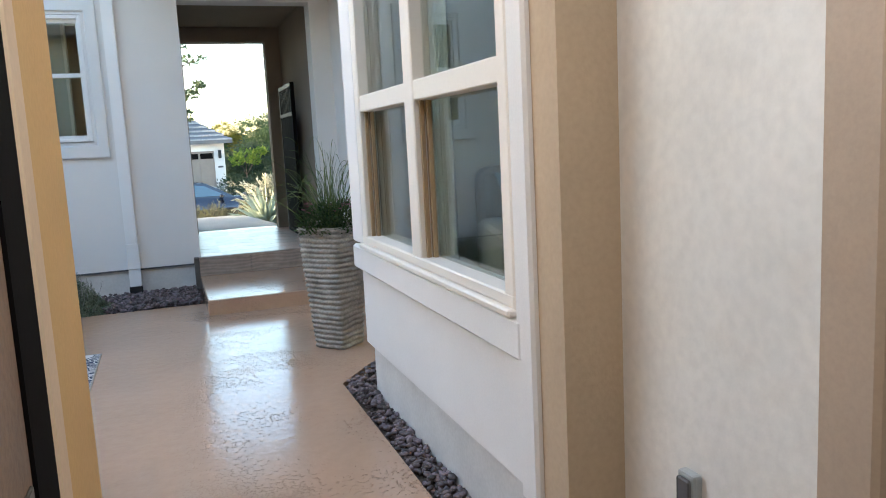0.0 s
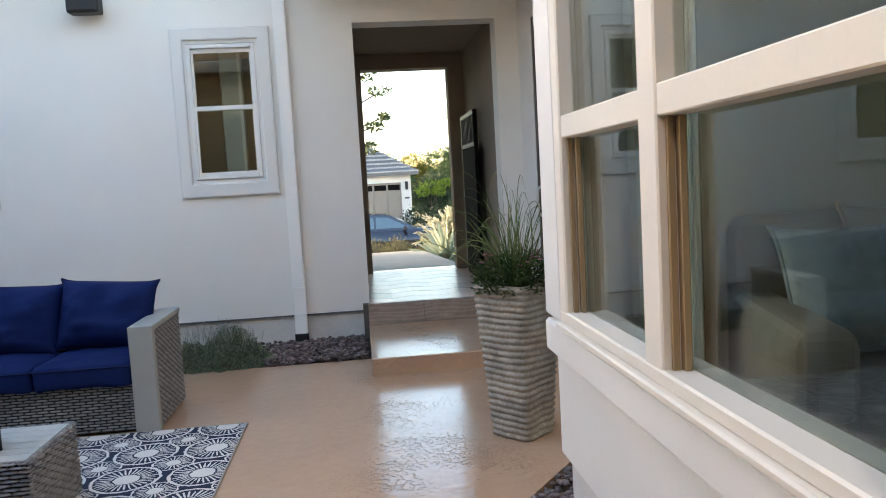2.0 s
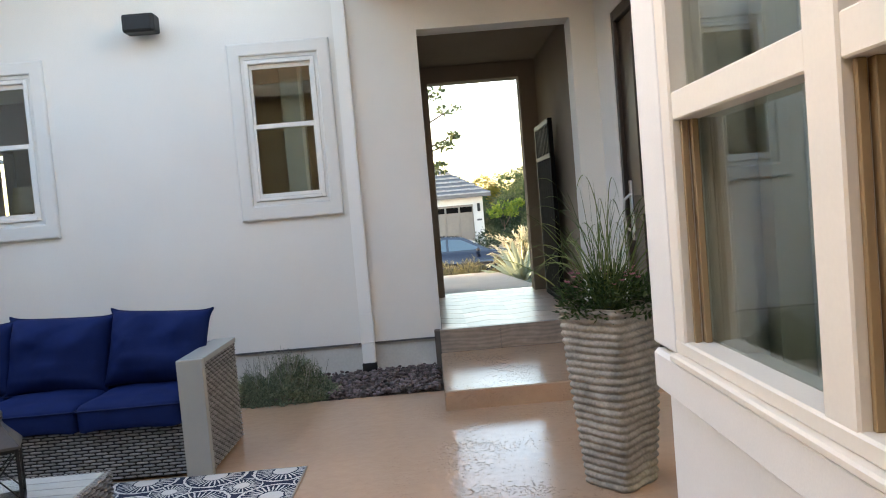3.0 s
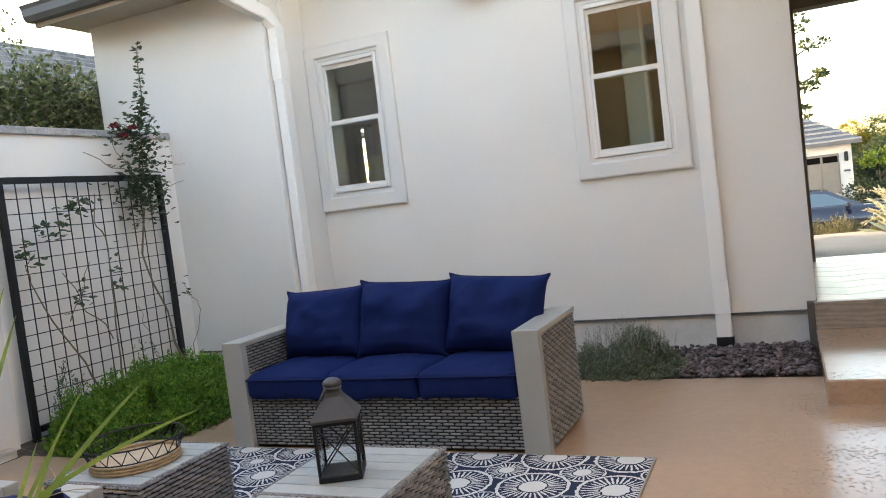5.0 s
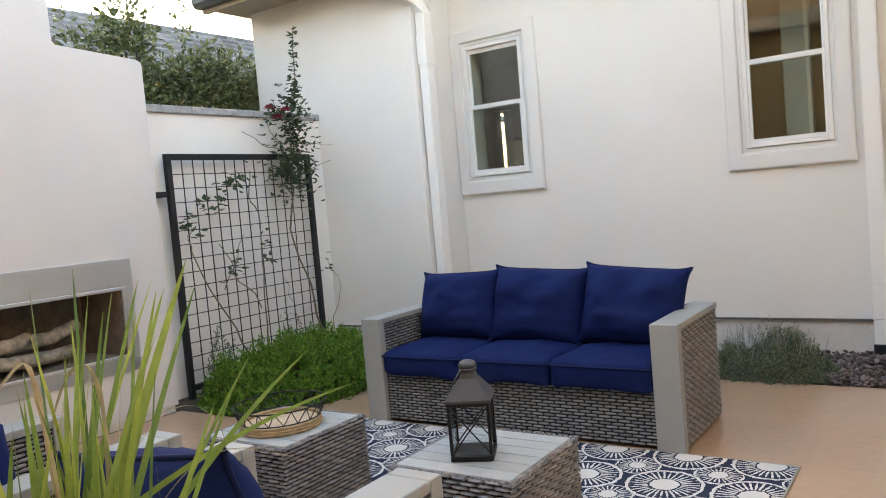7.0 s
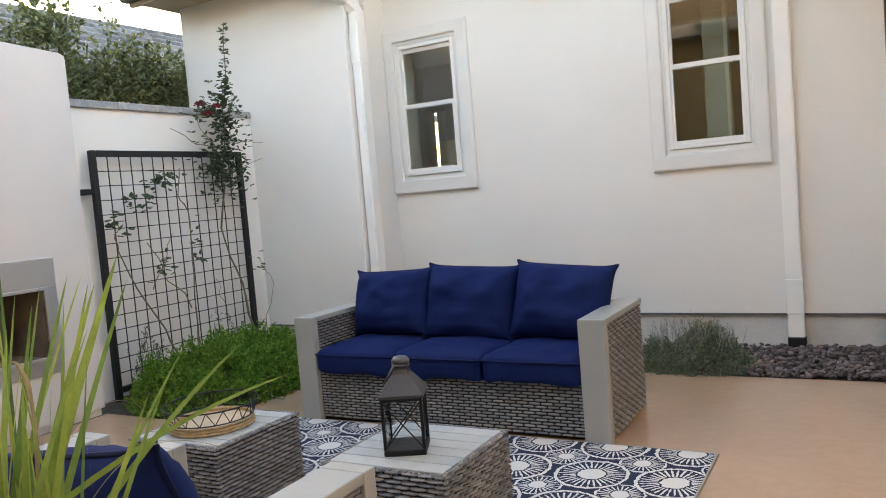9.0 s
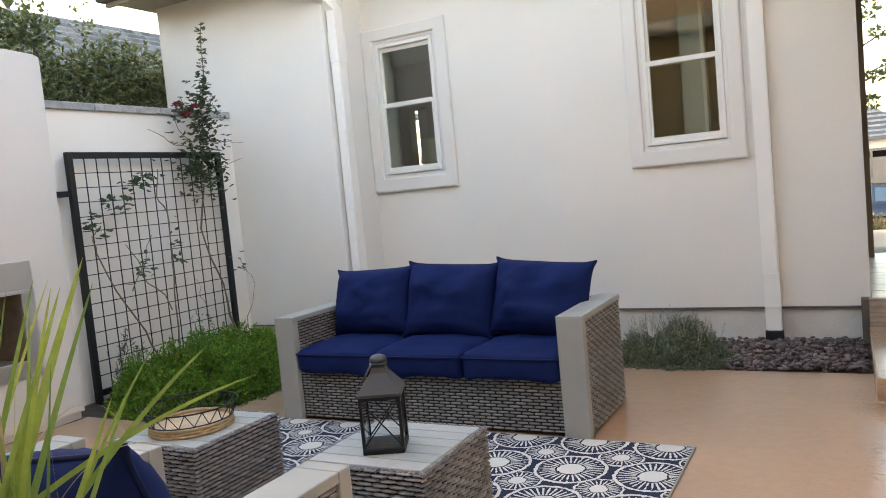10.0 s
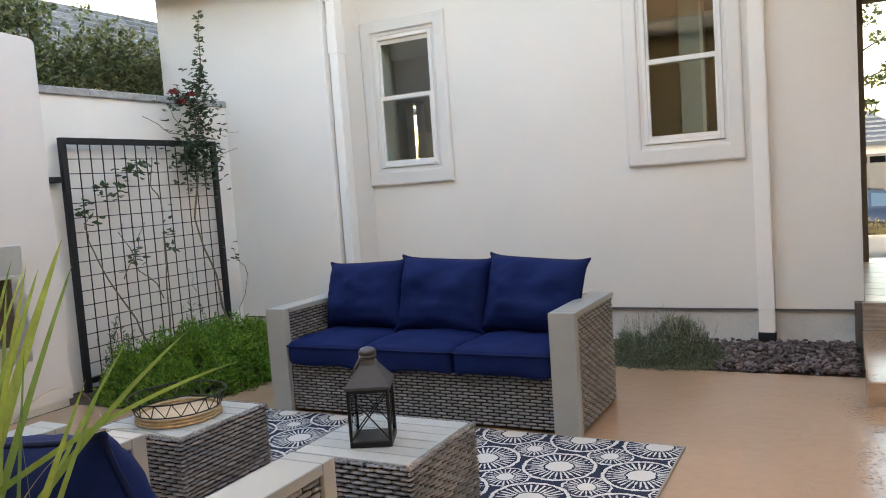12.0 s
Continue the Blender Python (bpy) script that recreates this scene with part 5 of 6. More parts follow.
def blade(bm, p, d, L, w, droop, rng_, n=8):
    """A long grass blade that rises along d and bends over under its weight."""
    p, d = Vector(p), Vector(d).normalized()
    pts = [p]
    v = d.copy()
    for i in range(n):
        pts.append(pts[-1] + v * L / n)
        v = (v + Vector((0, 0, -droop / n * (0.3 + 1.6 * i / n)))).normalized()
    side = d.cross(Vector((0, 0, 1)))
    side = side.normalized() if side.length > 1e-3 else Vector((1, 0, 0))
    tw = rng_.uniform(-1.4, 1.4)
    side = (side * math.cos(tw) + side.cross(d) * math.sin(tw)).normalized()
    up = Vector((0, 0, 1))
    prev = None
    for i, q in enumerate(pts):
        f = i / n
        ww = w * (1 - f) ** 0.6 * min(1, 0.55 + f * 2) + 0.0004
        a, c, b = bm.verts.new(q - side * ww / 2), bm.verts.new(q - up * ww * 0.18), bm.verts.new(q + side * ww / 2)
        if prev:
            bm.faces.new((prev[0], prev[1], c, a))
            bm.faces.new((prev[1], prev[2], b, c))
        prev = (a, c, b)
    return pts


def blade_to(bm, p, tip, w, lift, n=14, twist=0.0):
    """A long blade from p that arches by lift and ends at tip, turned about its length by twist."""
    p, tip = Vector(p), Vector(tip)
    mid = p.lerp(tip, 0.5) + Vector((0, 0, lift))
    side = (tip - p).cross(Vector((0, 0, 1))).normalized()
    prev = None
    for i in range(n + 1):
        f = i / n
        q = p * (1 - f) ** 2 + mid * 2 * f * (1 - f) + tip * f * f
        ww = w * (1 - f) ** 0.55 + 0.0005
        s = (side + Vector((0, 0, 0.8))).normalized()
        if twist:
            s = Matrix.Rotation(twist, 3, (tip - p).normalized()) @ side
        a, c, b = bm.verts.new(q - s * ww / 2), bm.verts.new(q + side.cross(s) * ww * 0.15), bm.verts.new(q + s * ww / 2)
        if prev:
            bm.faces.new((prev[0], prev[1], c, a))
            bm.faces.new((prev[1], prev[2], b, c))
        prev = (a, c, b)


p1 = ribbed_planter((1.30, 5.37, 0.0), 40, "tall tapered planter of ribbed grey-brown stone beside the bay")
g1 = thing("potted_grass", "arching green fountain grass growing in the planter", "grass", at=(1.30, 5.37, 0.75))
rg = random.Random(21)
bm = bmesh.new()
for i in range(46):
    a = rg.uniform(0, math.tau)
    q = rg.uniform(0.18, 0.46)
    tip = (q * math.cos(a) - 0.03, q * math.sin(a), rg.uniform(0.08, 0.55) + 0.2 * (0.46 - q))
    blade_to(bm, (rg.gauss(0, 0.03), rg.gauss(0, 0.03), 0), tip, rg.uniform(0.004, 0.007), rg.uniform(0.22, 0.62))
for i in range(75):
    a = rg.uniform(0, math.tau)
    tilt = abs(rg.gauss(0, 0.42))
    d = Vector((math.cos(a) * tilt, math.sin(a) * tilt, 1))
    blade(bm, (rg.gauss(0, 0.035), rg.gauss(0, 0.035), 0), d, rg.uniform(0.30, 0.66), rg.uniform(0.006, 0.010), rg.uniform(0.4, 1.6), rg)
part("blades", bm, leafy("grass_dark", (0.12, 0.165, 0.055)), g1)
f1 = thing("bedding_plants", "dark leafy bedding plants with small pink flowers in the planter", "flowers", at=(1.30, 5.37, 0.75))
bm = bmesh.new()
for i in range(1700):
    a, q = rg.uniform(0, math.tau), math.sqrt(rg.random()) * 0.225
    p = Vector((q * math.cos(a), q * math.sin(a), rg.uniform(0.01, 0.20) * (1.15 - q * 2.0)))
    leaf(bm, p, rand_dir(rg, -0.3) + Vector((p.x, p.y, 0)) * 4, Vector((0, 0, 1)), rg.uniform(0.02, 0.042), 0.018)
for i in range(34):
    a, q = rg.uniform(0, math.tau), math.sqrt(rg.random()) * 0.18
    c = Vector((q * math.cos(a), q * math.sin(a), 0.17 + rg.uniform(-0.04, 0.04)))
    fb = bmesh.new()
    for k in range(6):
        leaf(fb, c, Vector((math.cos(k), math.sin(k), 0.6)), Vector((0, 0, 1)), 0.017, 0.013)
    part("flower", fb, FLOWER, f1, "small dusty pink flower")
part("leaves", bm, leafy("bedding_leaf", (0.055, 0.095, 0.03)), f1)

p2 = ribbed_planter((-0.60, 3.01, 0.0), 0, "tall tapered planter of ribbed grey-brown stone beside the tan wall")
g2 = thing("potted_grass", "bright green fountain grass with dry curled tips in the planter", "grass", at=(-0.60, 3.01, 0.75))
bm, db = bmesh.new(), bmesh.new()
for i in range(36):
    a = rg.uniform(0, math.tau)
    tilt = abs(rg.gauss(0, 0.24))
    d = Vector((math.cos(a) * tilt, math.sin(a) * tilt, 1))
    blade(bm, (rg.gauss(0, 0.06), rg.gauss(0, 0.06), 0), d, rg.uniform(0.22, 0.42), rg.uniform(0.011, 0.019), rg.uniform(0.05, 0.4), rg)
# long blades: reach (x, y, z), width, arch
for x, y, z, w, lift in ((0.0, 0.23, 0.471, 0.022, 0.02), (-0.01, 0.25, 0.428, 0.015, 0.02), (0.175, 0.30, 0.317, 0.012, 0.05), (0.256, 0.315, 0.269, 0.012, 0.08), (0.05, 0.30, 0.31, 0.008, 0.03),
                         (-0.23, 0.10, 0.443, 0.014, 0.02), (-0.31, 0.16, 0.431, 0.013, 0.03), (-0.22, 0.17, 0.469, 0.016, 0.02), (-0.15, 0.15, 0.426, 0.016, 0.0), (-0.08, 0.13, 0.406, 0.015, 0.0), (-0.21, 0.23, 0.42, 0.012, 0.03),
                         (-0.13, 0.23, 0.442, 0.016, 0.02), (-0.05, 0.22, 0.427, 0.016, 0.02), (-0.15, 0.27, 0.436, 0.009, 0.03), (-0.12, 0.10, 0.398, 0.016, 0.0), (-0.09, 0.19, 0.401, 0.017, 0.0), (0.10, 0.10, 0.44, 0.013, 0.03), (0.16, -0.06, 0.40, 0.013, 0.04)):
    blade_to(bm, (rg.gauss(-0.02, 0.035), rg.gauss(0.02, 0.03), 0.0), (x, y, z), w, lift, twist=rg.uniform(0.9, 1.5))
part("blades", bm, GRASS, g2)


def curl(bm, pts, w, n=22):
    """A dry blade bent over along a smooth line through four places."""
    p = [Vector(q) for q in pts]
    prev = None
    for i in range(n + 1):
        f = i / n
        q = p[0] * (1 - f) ** 3 + p[1] * 3 * f * (1 - f) ** 2 + p[2] * 3 * f * f * (1 - f) + p[3] * f ** 3
        ww = w * (1 - 0.75 * f) * (0.8 + 0.2 * math.sin(i * 1.7))
        s = Vector((0.55, 0.35, 0.75 * math.cos(f * 3.0))).normalized()
        a, c, b = bm.verts.new(q - s * ww / 2), bm.verts.new(q + Vector((0.3, -0.3, 0)) * ww * 0.4), bm.verts.new(q + s * ww / 2)
        if prev:
            bm.faces.new((prev[0], prev[1], c, a))
            bm.faces.new((prev[1], prev[2], b, c))
        prev = (a, c, b)


for pts, w in ((((0.0, 0.0, 0.0), (-0.13, 0.03, 0.42), (-0.13, 0.05, 0.36), (-0.23, 0.03, 0.295)), 0.017), (((-0.01, 0.04, 0.0), (-0.03, 0.13, 0.42), (-0.14, 0.10, 0.36), (-0.155, 0.07, 0.235)), 0.014),
               (((-0.05, 0.05, 0.05), (-0.08, 0.19, 0.30), (0.01, 0.25, 0.26), (0.025, 0.25, 0.165)), 0.010), (((0.02, 0.03, 0.0), (0.05, 0.15, 0.24), (0.12, 0.20, 0.20), (0.20, 0.245, 0.165)), 0.008)):
    curl(db, pts, w)
part("dry_blades", db, GRASS_DRY, g2, "dry tan curled blades")

# ---- lantern and tray ----
lan = thing("lantern", "dark grey metal candle lantern with peaked roof on the table", "lantern", at=(-1.095, 4.78, 0.3425), turn=25)
hb = 0.071
part("base", boxed(-hb - 0.006, hb + 0.006, -hb - 0.006, hb + 0.006, 0.0, 0.022, bevel=0.003), DARK_METAL, lan)
LH = 0.212
for sx in (-1, 1):
    for sy in (-1, 1):
        part("post", boxed(sx * hb - 0.006, sx * hb + 0.006, sy * hb - 0.006, sy * hb + 0.006, 0.022, LH, bevel=0.002), DARK_METAL, lan)
bm = bmesh.new()
for s in (-1, 1):
    box(bm, -hb, hb, s * hb - 0.006, s * hb + 0.006, LH - 0.012, LH)
    box(bm, s * hb - 0.006, s * hb + 0.006, -hb, hb, LH - 0.012, LH)
part("top_frame", bm, DARK_METAL, lan)
LAN = material("lantern_grey", (0.075, 0.075, 0.08), 0.5, metal=0.2, var=0.15, bump=0.05)
bm = bmesh.new()
lv = []
for z, h in ((LH, 0.082), (LH + 0.010, 0.082), (LH + 0.078, 0.032), (LH + 0.095, 0.026), (LH + 0.102, 0.026)):
    lv.append([bm.verts.new((sx * h, sy * h, z)) for sx, sy in ((-1, -1), (1, -1), (1, 1), (-1, 1))])
for a, b in zip(lv, lv[1:]):
    for k in range(4):
        bm.faces.new((a[k], a[(k + 1) % 4], b[(k + 1) % 4], b[k]))
bm.faces.new(lv[0][::-1])
bm.faces.new(lv[-1])
roof_ = part("roof", bm, LAN, lan)
bm = bmesh.new()
bmesh.ops.create_uvsphere(bm, u_segments=18, v_segments=10, radius=0.034, matrix=Matrix.Translation((0, 0, LH + 0.122)) @ Matrix.Diagonal((1, 1, 0.62, 1)))
ring(bm, (0, 0, LH + 0.108), 0.028, 0.028, 0.006, 20, 6)
part("cap", bm, LAN, roof_, smooth=True)
bm = bmesh.new()
ring(bm, (-0.045, 0, LH + 0.075), 0.045, 0.045, 0.004, 28, 6, tilt=Euler((0, radians(-58), 0)).to_matrix())
part("handle", bm, LAN, lan, smooth=True)
for m4 in (Matrix(), Matrix.Rotation(math.pi / 2, 4, 'Z'), Matrix.Rotation(math.pi, 4, 'Z'), Matrix.Rotation(-math.pi / 2, 4, 'Z')):
    bm = bmesh.new()
    for s in (-1, 1):
        tube(bm, [(-s * hb, -hb - 0.001, 0.025), (s * hb, -hb - 0.001, LH - 0.012)], 0.0028, 6)
    bmesh.ops.transform(bm, matrix=m4, verts=bm.verts)
    part("cross_bar", bm, DARK_METAL, lan)
    bm = boxed(-hb + 0.006, hb - 0.006, -hb + 0.001, -hb + 0.003, 0.022, LH - 0.012)
    bmesh.ops.transform(bm, matrix=m4, verts=bm.verts)
    part("pane", bm, glass("lantern_glass" , (0.97, 0.98, 0.98), 0.03), lan).visible_shadow = False

RATTAN = material("rattan", (0.50, 0.36, 0.20), 0.6, var=0.3, scale=40, bump=0.3)
TRAYWOOD = material("tray_wood", (0.62, 0.46, 0.30), 0.6, var=0.25, scale=10, bump=0.1)
tray = thing("wire_tray", "round black wire tray with a coiled rattan base on the table", "tray", at=(-2.135, 4.82, 0.3425))
bm = bmesh.new()
for k in range(3):
    ring(bm, (0, 0, 0.007 + k * 0.012), 0.178 - 0.002 * k, 0.178 - 0.002 * k, 0.0068, 48, 8)
part("coil", bm, RATTAN, tray, smooth=True)
bm = bmesh.new()
bmesh.ops.create_circle(bm, cap_ends=True, radius=0.172, segments=48, matrix=Matrix.Translation((0, 0, 0.020)))
part("bottom", bm, TRAYWOOD, tray)
bm = bmesh.new()
ring(bm, (0, 0, 0.105), 0.205, 0.205, 0.0035, 56, 6)
ring(bm, (0, 0, 0.044), 0.180, 0.180, 0.003, 56, 6)
part("rim", bm, DARK_METAL, tray, smooth=True)
for k in range(18):
    a, b = k * math.tau / 18, (k + 0.5) * math.tau / 18
    bm = bmesh.new()
    lo = (0.18 * math.cos(a), 0.18 * math.sin(a), 0.044)
    hi = (0.205 * math.cos(b), 0.205 * math.sin(b), 0.105)
    c = (k + 1) * math.tau / 18
    tube(bm, [lo, hi], 0.0022, 5)
    tube(bm, [hi, (0.18 * math.cos(c), 0.18 * math.sin(c), 0.044)], 0.0022, 5)
    part("wire", bm, DARK_METAL, tray)


# ---- rooms seen through the glass ----
def curtain(at, w, h, label, turn=0.0, mat=None):
    bm = bmesh.new()
    n = 36
    a = [bm.verts.new((w * i / n, 0.022 * math.sin(i * 1.05) + 0.008 * math.sin(i * 2.3), 0)) for i in range(n + 1)]
    b = [bm.verts.new((w * i / n, 0.016 * math.sin(i * 1.05 + 0.2), h)) for i in range(n + 1)]
    for i in range(n):
        bm.faces.new((a[i], a[i + 1], b[i + 1], b[i]))
    ob = part("curtain", bm, mat or CURTAIN, smooth=True)
    ob.matrix_world = pose(*at, 0, 0, turn)
    return tagged(ob, label, "curtain")


curtain((BX + 0.34, 3.76, 0.36), 0.28, 2.5, "pale grey-green curtain hanging beside the bay window", 90)
den = thing("upholstered_armchair", "beige upholstered armchair in the den", "armchair", at=(2.06, 3.48, 0.35), turn=-14)
part("seat", boxed(-0.36, 0.36, -0.36, 0.36, 0.08, 0.42, bevel=0.05, seg=3), LINEN, den)
part("backrest", boxed(-0.42, 0.42, 0.30, 0.48, 0.08, 0.82, bevel=0.06, seg=3), LINEN, den)
for s in (-1, 1):
    part("armrest", boxed(s * 0.36 - 0.08, s * 0.36 + 0.08, -0.38, 0.32, 0.08, 0.58, bevel=0.05, seg=3), LINEN, den)
    for y in (-0.3, 0.4):
        part("leg", boxed(s * 0.34 - 0.025, s * 0.34 + 0.025, y - 0.025, y + 0.025, 0.0, 0.08), WOOD_DARK, den)
pil = thing("throw_pillow", "brown square pillow on the den armchair", "pillow", at=(2.24, 3.66, 0.98), turn=-20)
o_ = cushion("pillow_body", pil, (0, 0, 0), (0.46, 0.42, 0.16), (75, 0, 0), seed=31, pointed=0.06)
o_.data.materials[0] = LINEN
o_.children[0].data.materials[0] = LINEN
pb_ = thing("throw_pillow", "pale blue knitted pillow on the den armchair", "pillow", at=(1.93, 3.58, 0.96), turn=-2)
o_ = cushion("pillow_body", pb_, (0, 0, 0), (0.40, 0.38, 0.16), (70, 0, 0), seed=33, pointed=0.06)
o_.data.materials[0] = PALE
o_.children[0].data.materials[0] = PALE
lampT = thing("table_lamp", "table lamp with a cream drum shade on a dark console", "lamp", at=(-3.21, 9.35, 1.05))
bm = bmesh.new()
bmesh.ops.create_cone(bm, cap_ends=False, segments=28, radius1=0.16, radius2=0.13, depth=0.24, matrix=Matrix.Translation((0, 0, 0.64)))
part("shade", bm, SHADE, lampT, smooth=True)
bm = bmesh.new()
tube(bm, [(0, 0, 0), (0, 0, 0.02), (0, 0, 0.021), (0, 0, 0.56)], 0.06, 16, 0.012)
part("stem", bm, BRONZE, lampT, smooth=True)
con = thing("console_table", "dark wooden console table behind the window", "table", at=(-3.21, 9.35, 0.30))
part("tabletop", boxed(-0.5, 0.5, -0.2, 0.2, 0.71, 0.75, bevel=0.004), WOOD_DARK, con)
for sx in (-0.46, 0.46):
    for sy in (-0.16, 0.16):
        part("leg", boxed(sx - 0.025, sx + 0.025, sy - 0.025, sy + 0.025, 0, 0.71), WOOD_DARK, con)
# made-up upright panel, stands in for a pale band in the glass
ind = thing("interior_door", "pale grey-green panel added behind the window for a pale band in the glass", "door", at=(-0.56, WY + 0.46, 0.30), turn=-8)
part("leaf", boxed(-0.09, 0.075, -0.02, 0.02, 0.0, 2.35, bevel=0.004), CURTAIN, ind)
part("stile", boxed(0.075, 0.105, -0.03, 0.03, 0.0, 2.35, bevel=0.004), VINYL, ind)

# ---- front yard and street ----
ASPHALT = material("street", (0.30, 0.30, 0.30), 0.9, var=0.15, scale=2, bump=0.3, bscale=60)
PATHM = material("front_path", (0.50, 0.45, 0.38), 0.8, var=0.1, scale=3, bump=0.2, bscale=80)
bm = bmesh.new()
ys = [10.58, 11.4, 12.4, 13.4, 14.4, 15.2]
top = [[bm.verts.new((x, y, 0.285 - 0.16 * i / 5)) for x in (0.35, 1.82 - 0.05 * i)] for i, y in enumerate(ys)]
for a, b in zip(top, top[1:]):
    bm.faces.new((a[0], a[1], b[1], b[0]))
bmesh.ops.solidify(bm, geom=bm.faces[:], thickness=0.30)
tagged(part("pavement", bm, PATHM), "pale concrete front path leading to the street", "path", kind="structure")
slab("porch_threshold", (0.56, 1.80, 10.60, 10.75, 0.0, 0.302), CONCRETE, "tan concrete threshold", "step")
slab("road", (-90, 90, 24.0, 45.5, -1.2, -1.045), ASPHALT, "pale grey street and driveways", "road")
kerb = slab("kerb", (-90, 90, 23.7, 24.0, -1.2, -0.93), PATHM, "concrete kerb along the street", "kerb", bevel=0.03)


def foliage(bm, c, r, n, l, rng_, flat=1.0, fill=0.35):
    """Leaves scattered over an uneven ellipsoid, most of them near its surface."""
    c = Vector(c)
    o = rng_.uniform(0, 90)
    for _ in range(n):
        d = rand_dir(rng_)
        k = 1 - fill * rng_.random() ** 1.5
        k *= 0.82 + 0.45 * noise.noise(d * 2.2 + Vector((o, o, 0))) + 0.2 * noise.noise(d * 6 + Vector((o, 0, 0)))
        p = c + Vector((d.x * r[0], d.y * r[1], d.z * r[2])) * k
        leaf(bm, p, rand_dir(rng_, -0.7) + d * 0.6, rand_dir(rng_), l * rng_.uniform(0.6, 1.3), l * 0.55)


def tree(at, label, trunk_h, blobs, mat, n, l, seed, r=0.12):
    t = thing("tree", label, "tree", at=at)
    rg_ = random.Random(seed)
    bm, lb = bmesh.new(), bmesh.new()
    tube(bm, wander(rg_, (0, 0, 0), (0, 0, trunk_h), 6, 0.15), r, 8, r * 0.6)
    for c, rr in blobs:
        tube(bm, wander(rg_, (0, 0, trunk_h * 0.8), c, 6, 0.2), r * 0.45, 6, r * 0.1)
        foliage(lb, c, rr, n, l, rg_)
    part("trunk", bm, BARK, t, smooth=True)
    part("crown", lb, mat, t)
    return t


TREE_Y = leafy("tree_yellow_green", (0.20, 0.17, 0.02), 0.6, 0.15)
TREE_G = leafy("tree_green", (0.05, 0.085, 0.028), 0.6, 0.1)
TREE_D = leafy("tree_dark", (0.032, 0.055, 0.028), 0.6, 0.1)
LIME = leafy("lime_green", (0.17, 0.25, 0.03))
STREET = leafy("street_tree_leaf", (0.10, 0.13, 0.06))
tree((-1.35, 17.0, ground_height(0, 17)), "street tree with small dark leaves beside the path", 2.2, [((2.2, 0.0, 3.75), (0.24, 0.2, 0.20)), ((2.42, 0.1, 3.36), (0.26, 0.2, 0.08)), ((2.28, 0.1, 2.68), (0.20, 0.2, 0.08)), ((2.50, 0.1, 2.86), (0.10, 0.1, 0.05)), ((2.15, 0.1, 2.26), (0.14, 0.15, 0.12)), ((0.9, 0.0, 3.4), (0.7, 0.7, 0.8)), ((0.2, 0, 4.2), (1.0, 1.0, 0.9)), ((1.6, 0, 4.4), (0.8, 0.8, 0.5))], STREET, 80, 0.095, 41)
for i, (x, y, h, rr, m) in enumerate(((3.0, 88, 5.0, 3.2, TREE_G), (7.0, 92, 6.0, 1.7, TREE_Y), (10.5, 95, 5.6, 3.0, TREE_G), (13.6, 100, 7.4, 2.2, TREE_D), (9.2, 70, 3.4, 2.6, TREE_G), (12.0, 68, 3.8, 2.4, TREE_G), (6.6, 62, 2.2, 2.2, TREE_D), (9.8, 58, 2.0, 2.4, TREE_D), (-4, 96, 6.0, 3.5, TREE_G), (17, 90, 6.5, 3.5, TREE_G), (22, 84, 6.0, 4.0, TREE_D), (14.5, 60, 3.0, 2.6, TREE_D))):
    h, rr = h * 0.78, rr * 0.95
    tree((x, y, -1.06), "leafy green tree on the far side of the street", h * 0.55, [((0, 0, h), (rr, rr, rr * 0.75)), ((rr * 0.7, 0, h * 0.75), (rr * 0.7, rr * 0.7, rr * 0.6)), ((-rr * 0.6, 0, h * 0.7), (rr * 0.7, rr * 0.7, rr * 0.55)), ((0, 0, h * 0.45), (rr * 0.9, rr * 0.9, rr * 0.6))], m, 3600, rr * 0.075, 60 + i, r=0.2)
tree((4.6, 44.6, -1.05), "young lime green tree beside the garage", 1.3, [((0, 0, 2.1), (0.65, 0.6, 0.40)), ((0.45, 0, 1.85), (0.5, 0.5, 0.3)), ((-0.45, 0, 1.85), (0.45, 0.5, 0.3)), ((0.9, 0.2, 2.3), (0.4, 0.4, 0.25))], LIME, 200, 0.17, 91, r=0.05)


def bush(at, r, mat, n, l, label, seed, name="bush"):
    t = thing(name, label, "bush", at=at)
    rg_ = random.Random(seed)
    bm = bmesh.new()
    foliage(bm, (0, 0, r[2] * 0.55), r, n, l, rg_)
    for v in bm.verts:
        v.co.z = max(v.co.z, 0.0)
    part("foliage", bm, mat, t)
    return t


bush((3.75, 43.5, -1.05), (1.1, 0.9, 0.8), TREE_D, 700, 0.16, "round dark green shrub beside the garage", 101)
bush((5.2, 42.0, -1.05), (1.2, 1.0, 0.9), TREE_D, 600, 0.16, "dark green shrub by the driveway", 102)
bush((7.0, 44.0, -1.05), (1.6, 1.3, 1.5), TREE_D, 800, 0.2, "tall dark green shrub by the driveway", 103)
bush((6.2, 50.0, -1.05), (2.2, 1.6, 1.9), TREE_D, 900, 0.22, "broad dark green shrub behind the driveway", 104)
LAV = leafy("dry_lavender", (0.16, 0.15, 0.07))
for i in range(7):
    feathery_shrub((-1.2 + i * 0.62, 17.3 + 0.5 * math.sin(i * 2.1), ground_height(0, 17.4) - 0.02), (0.48, 0.42, 0.60 + 0.06 * math.sin(i * 3)), 330, LAV, "low dry lavender shrub beside the path", 110 + i, twig=0.11, stiff=True, name="lavender")


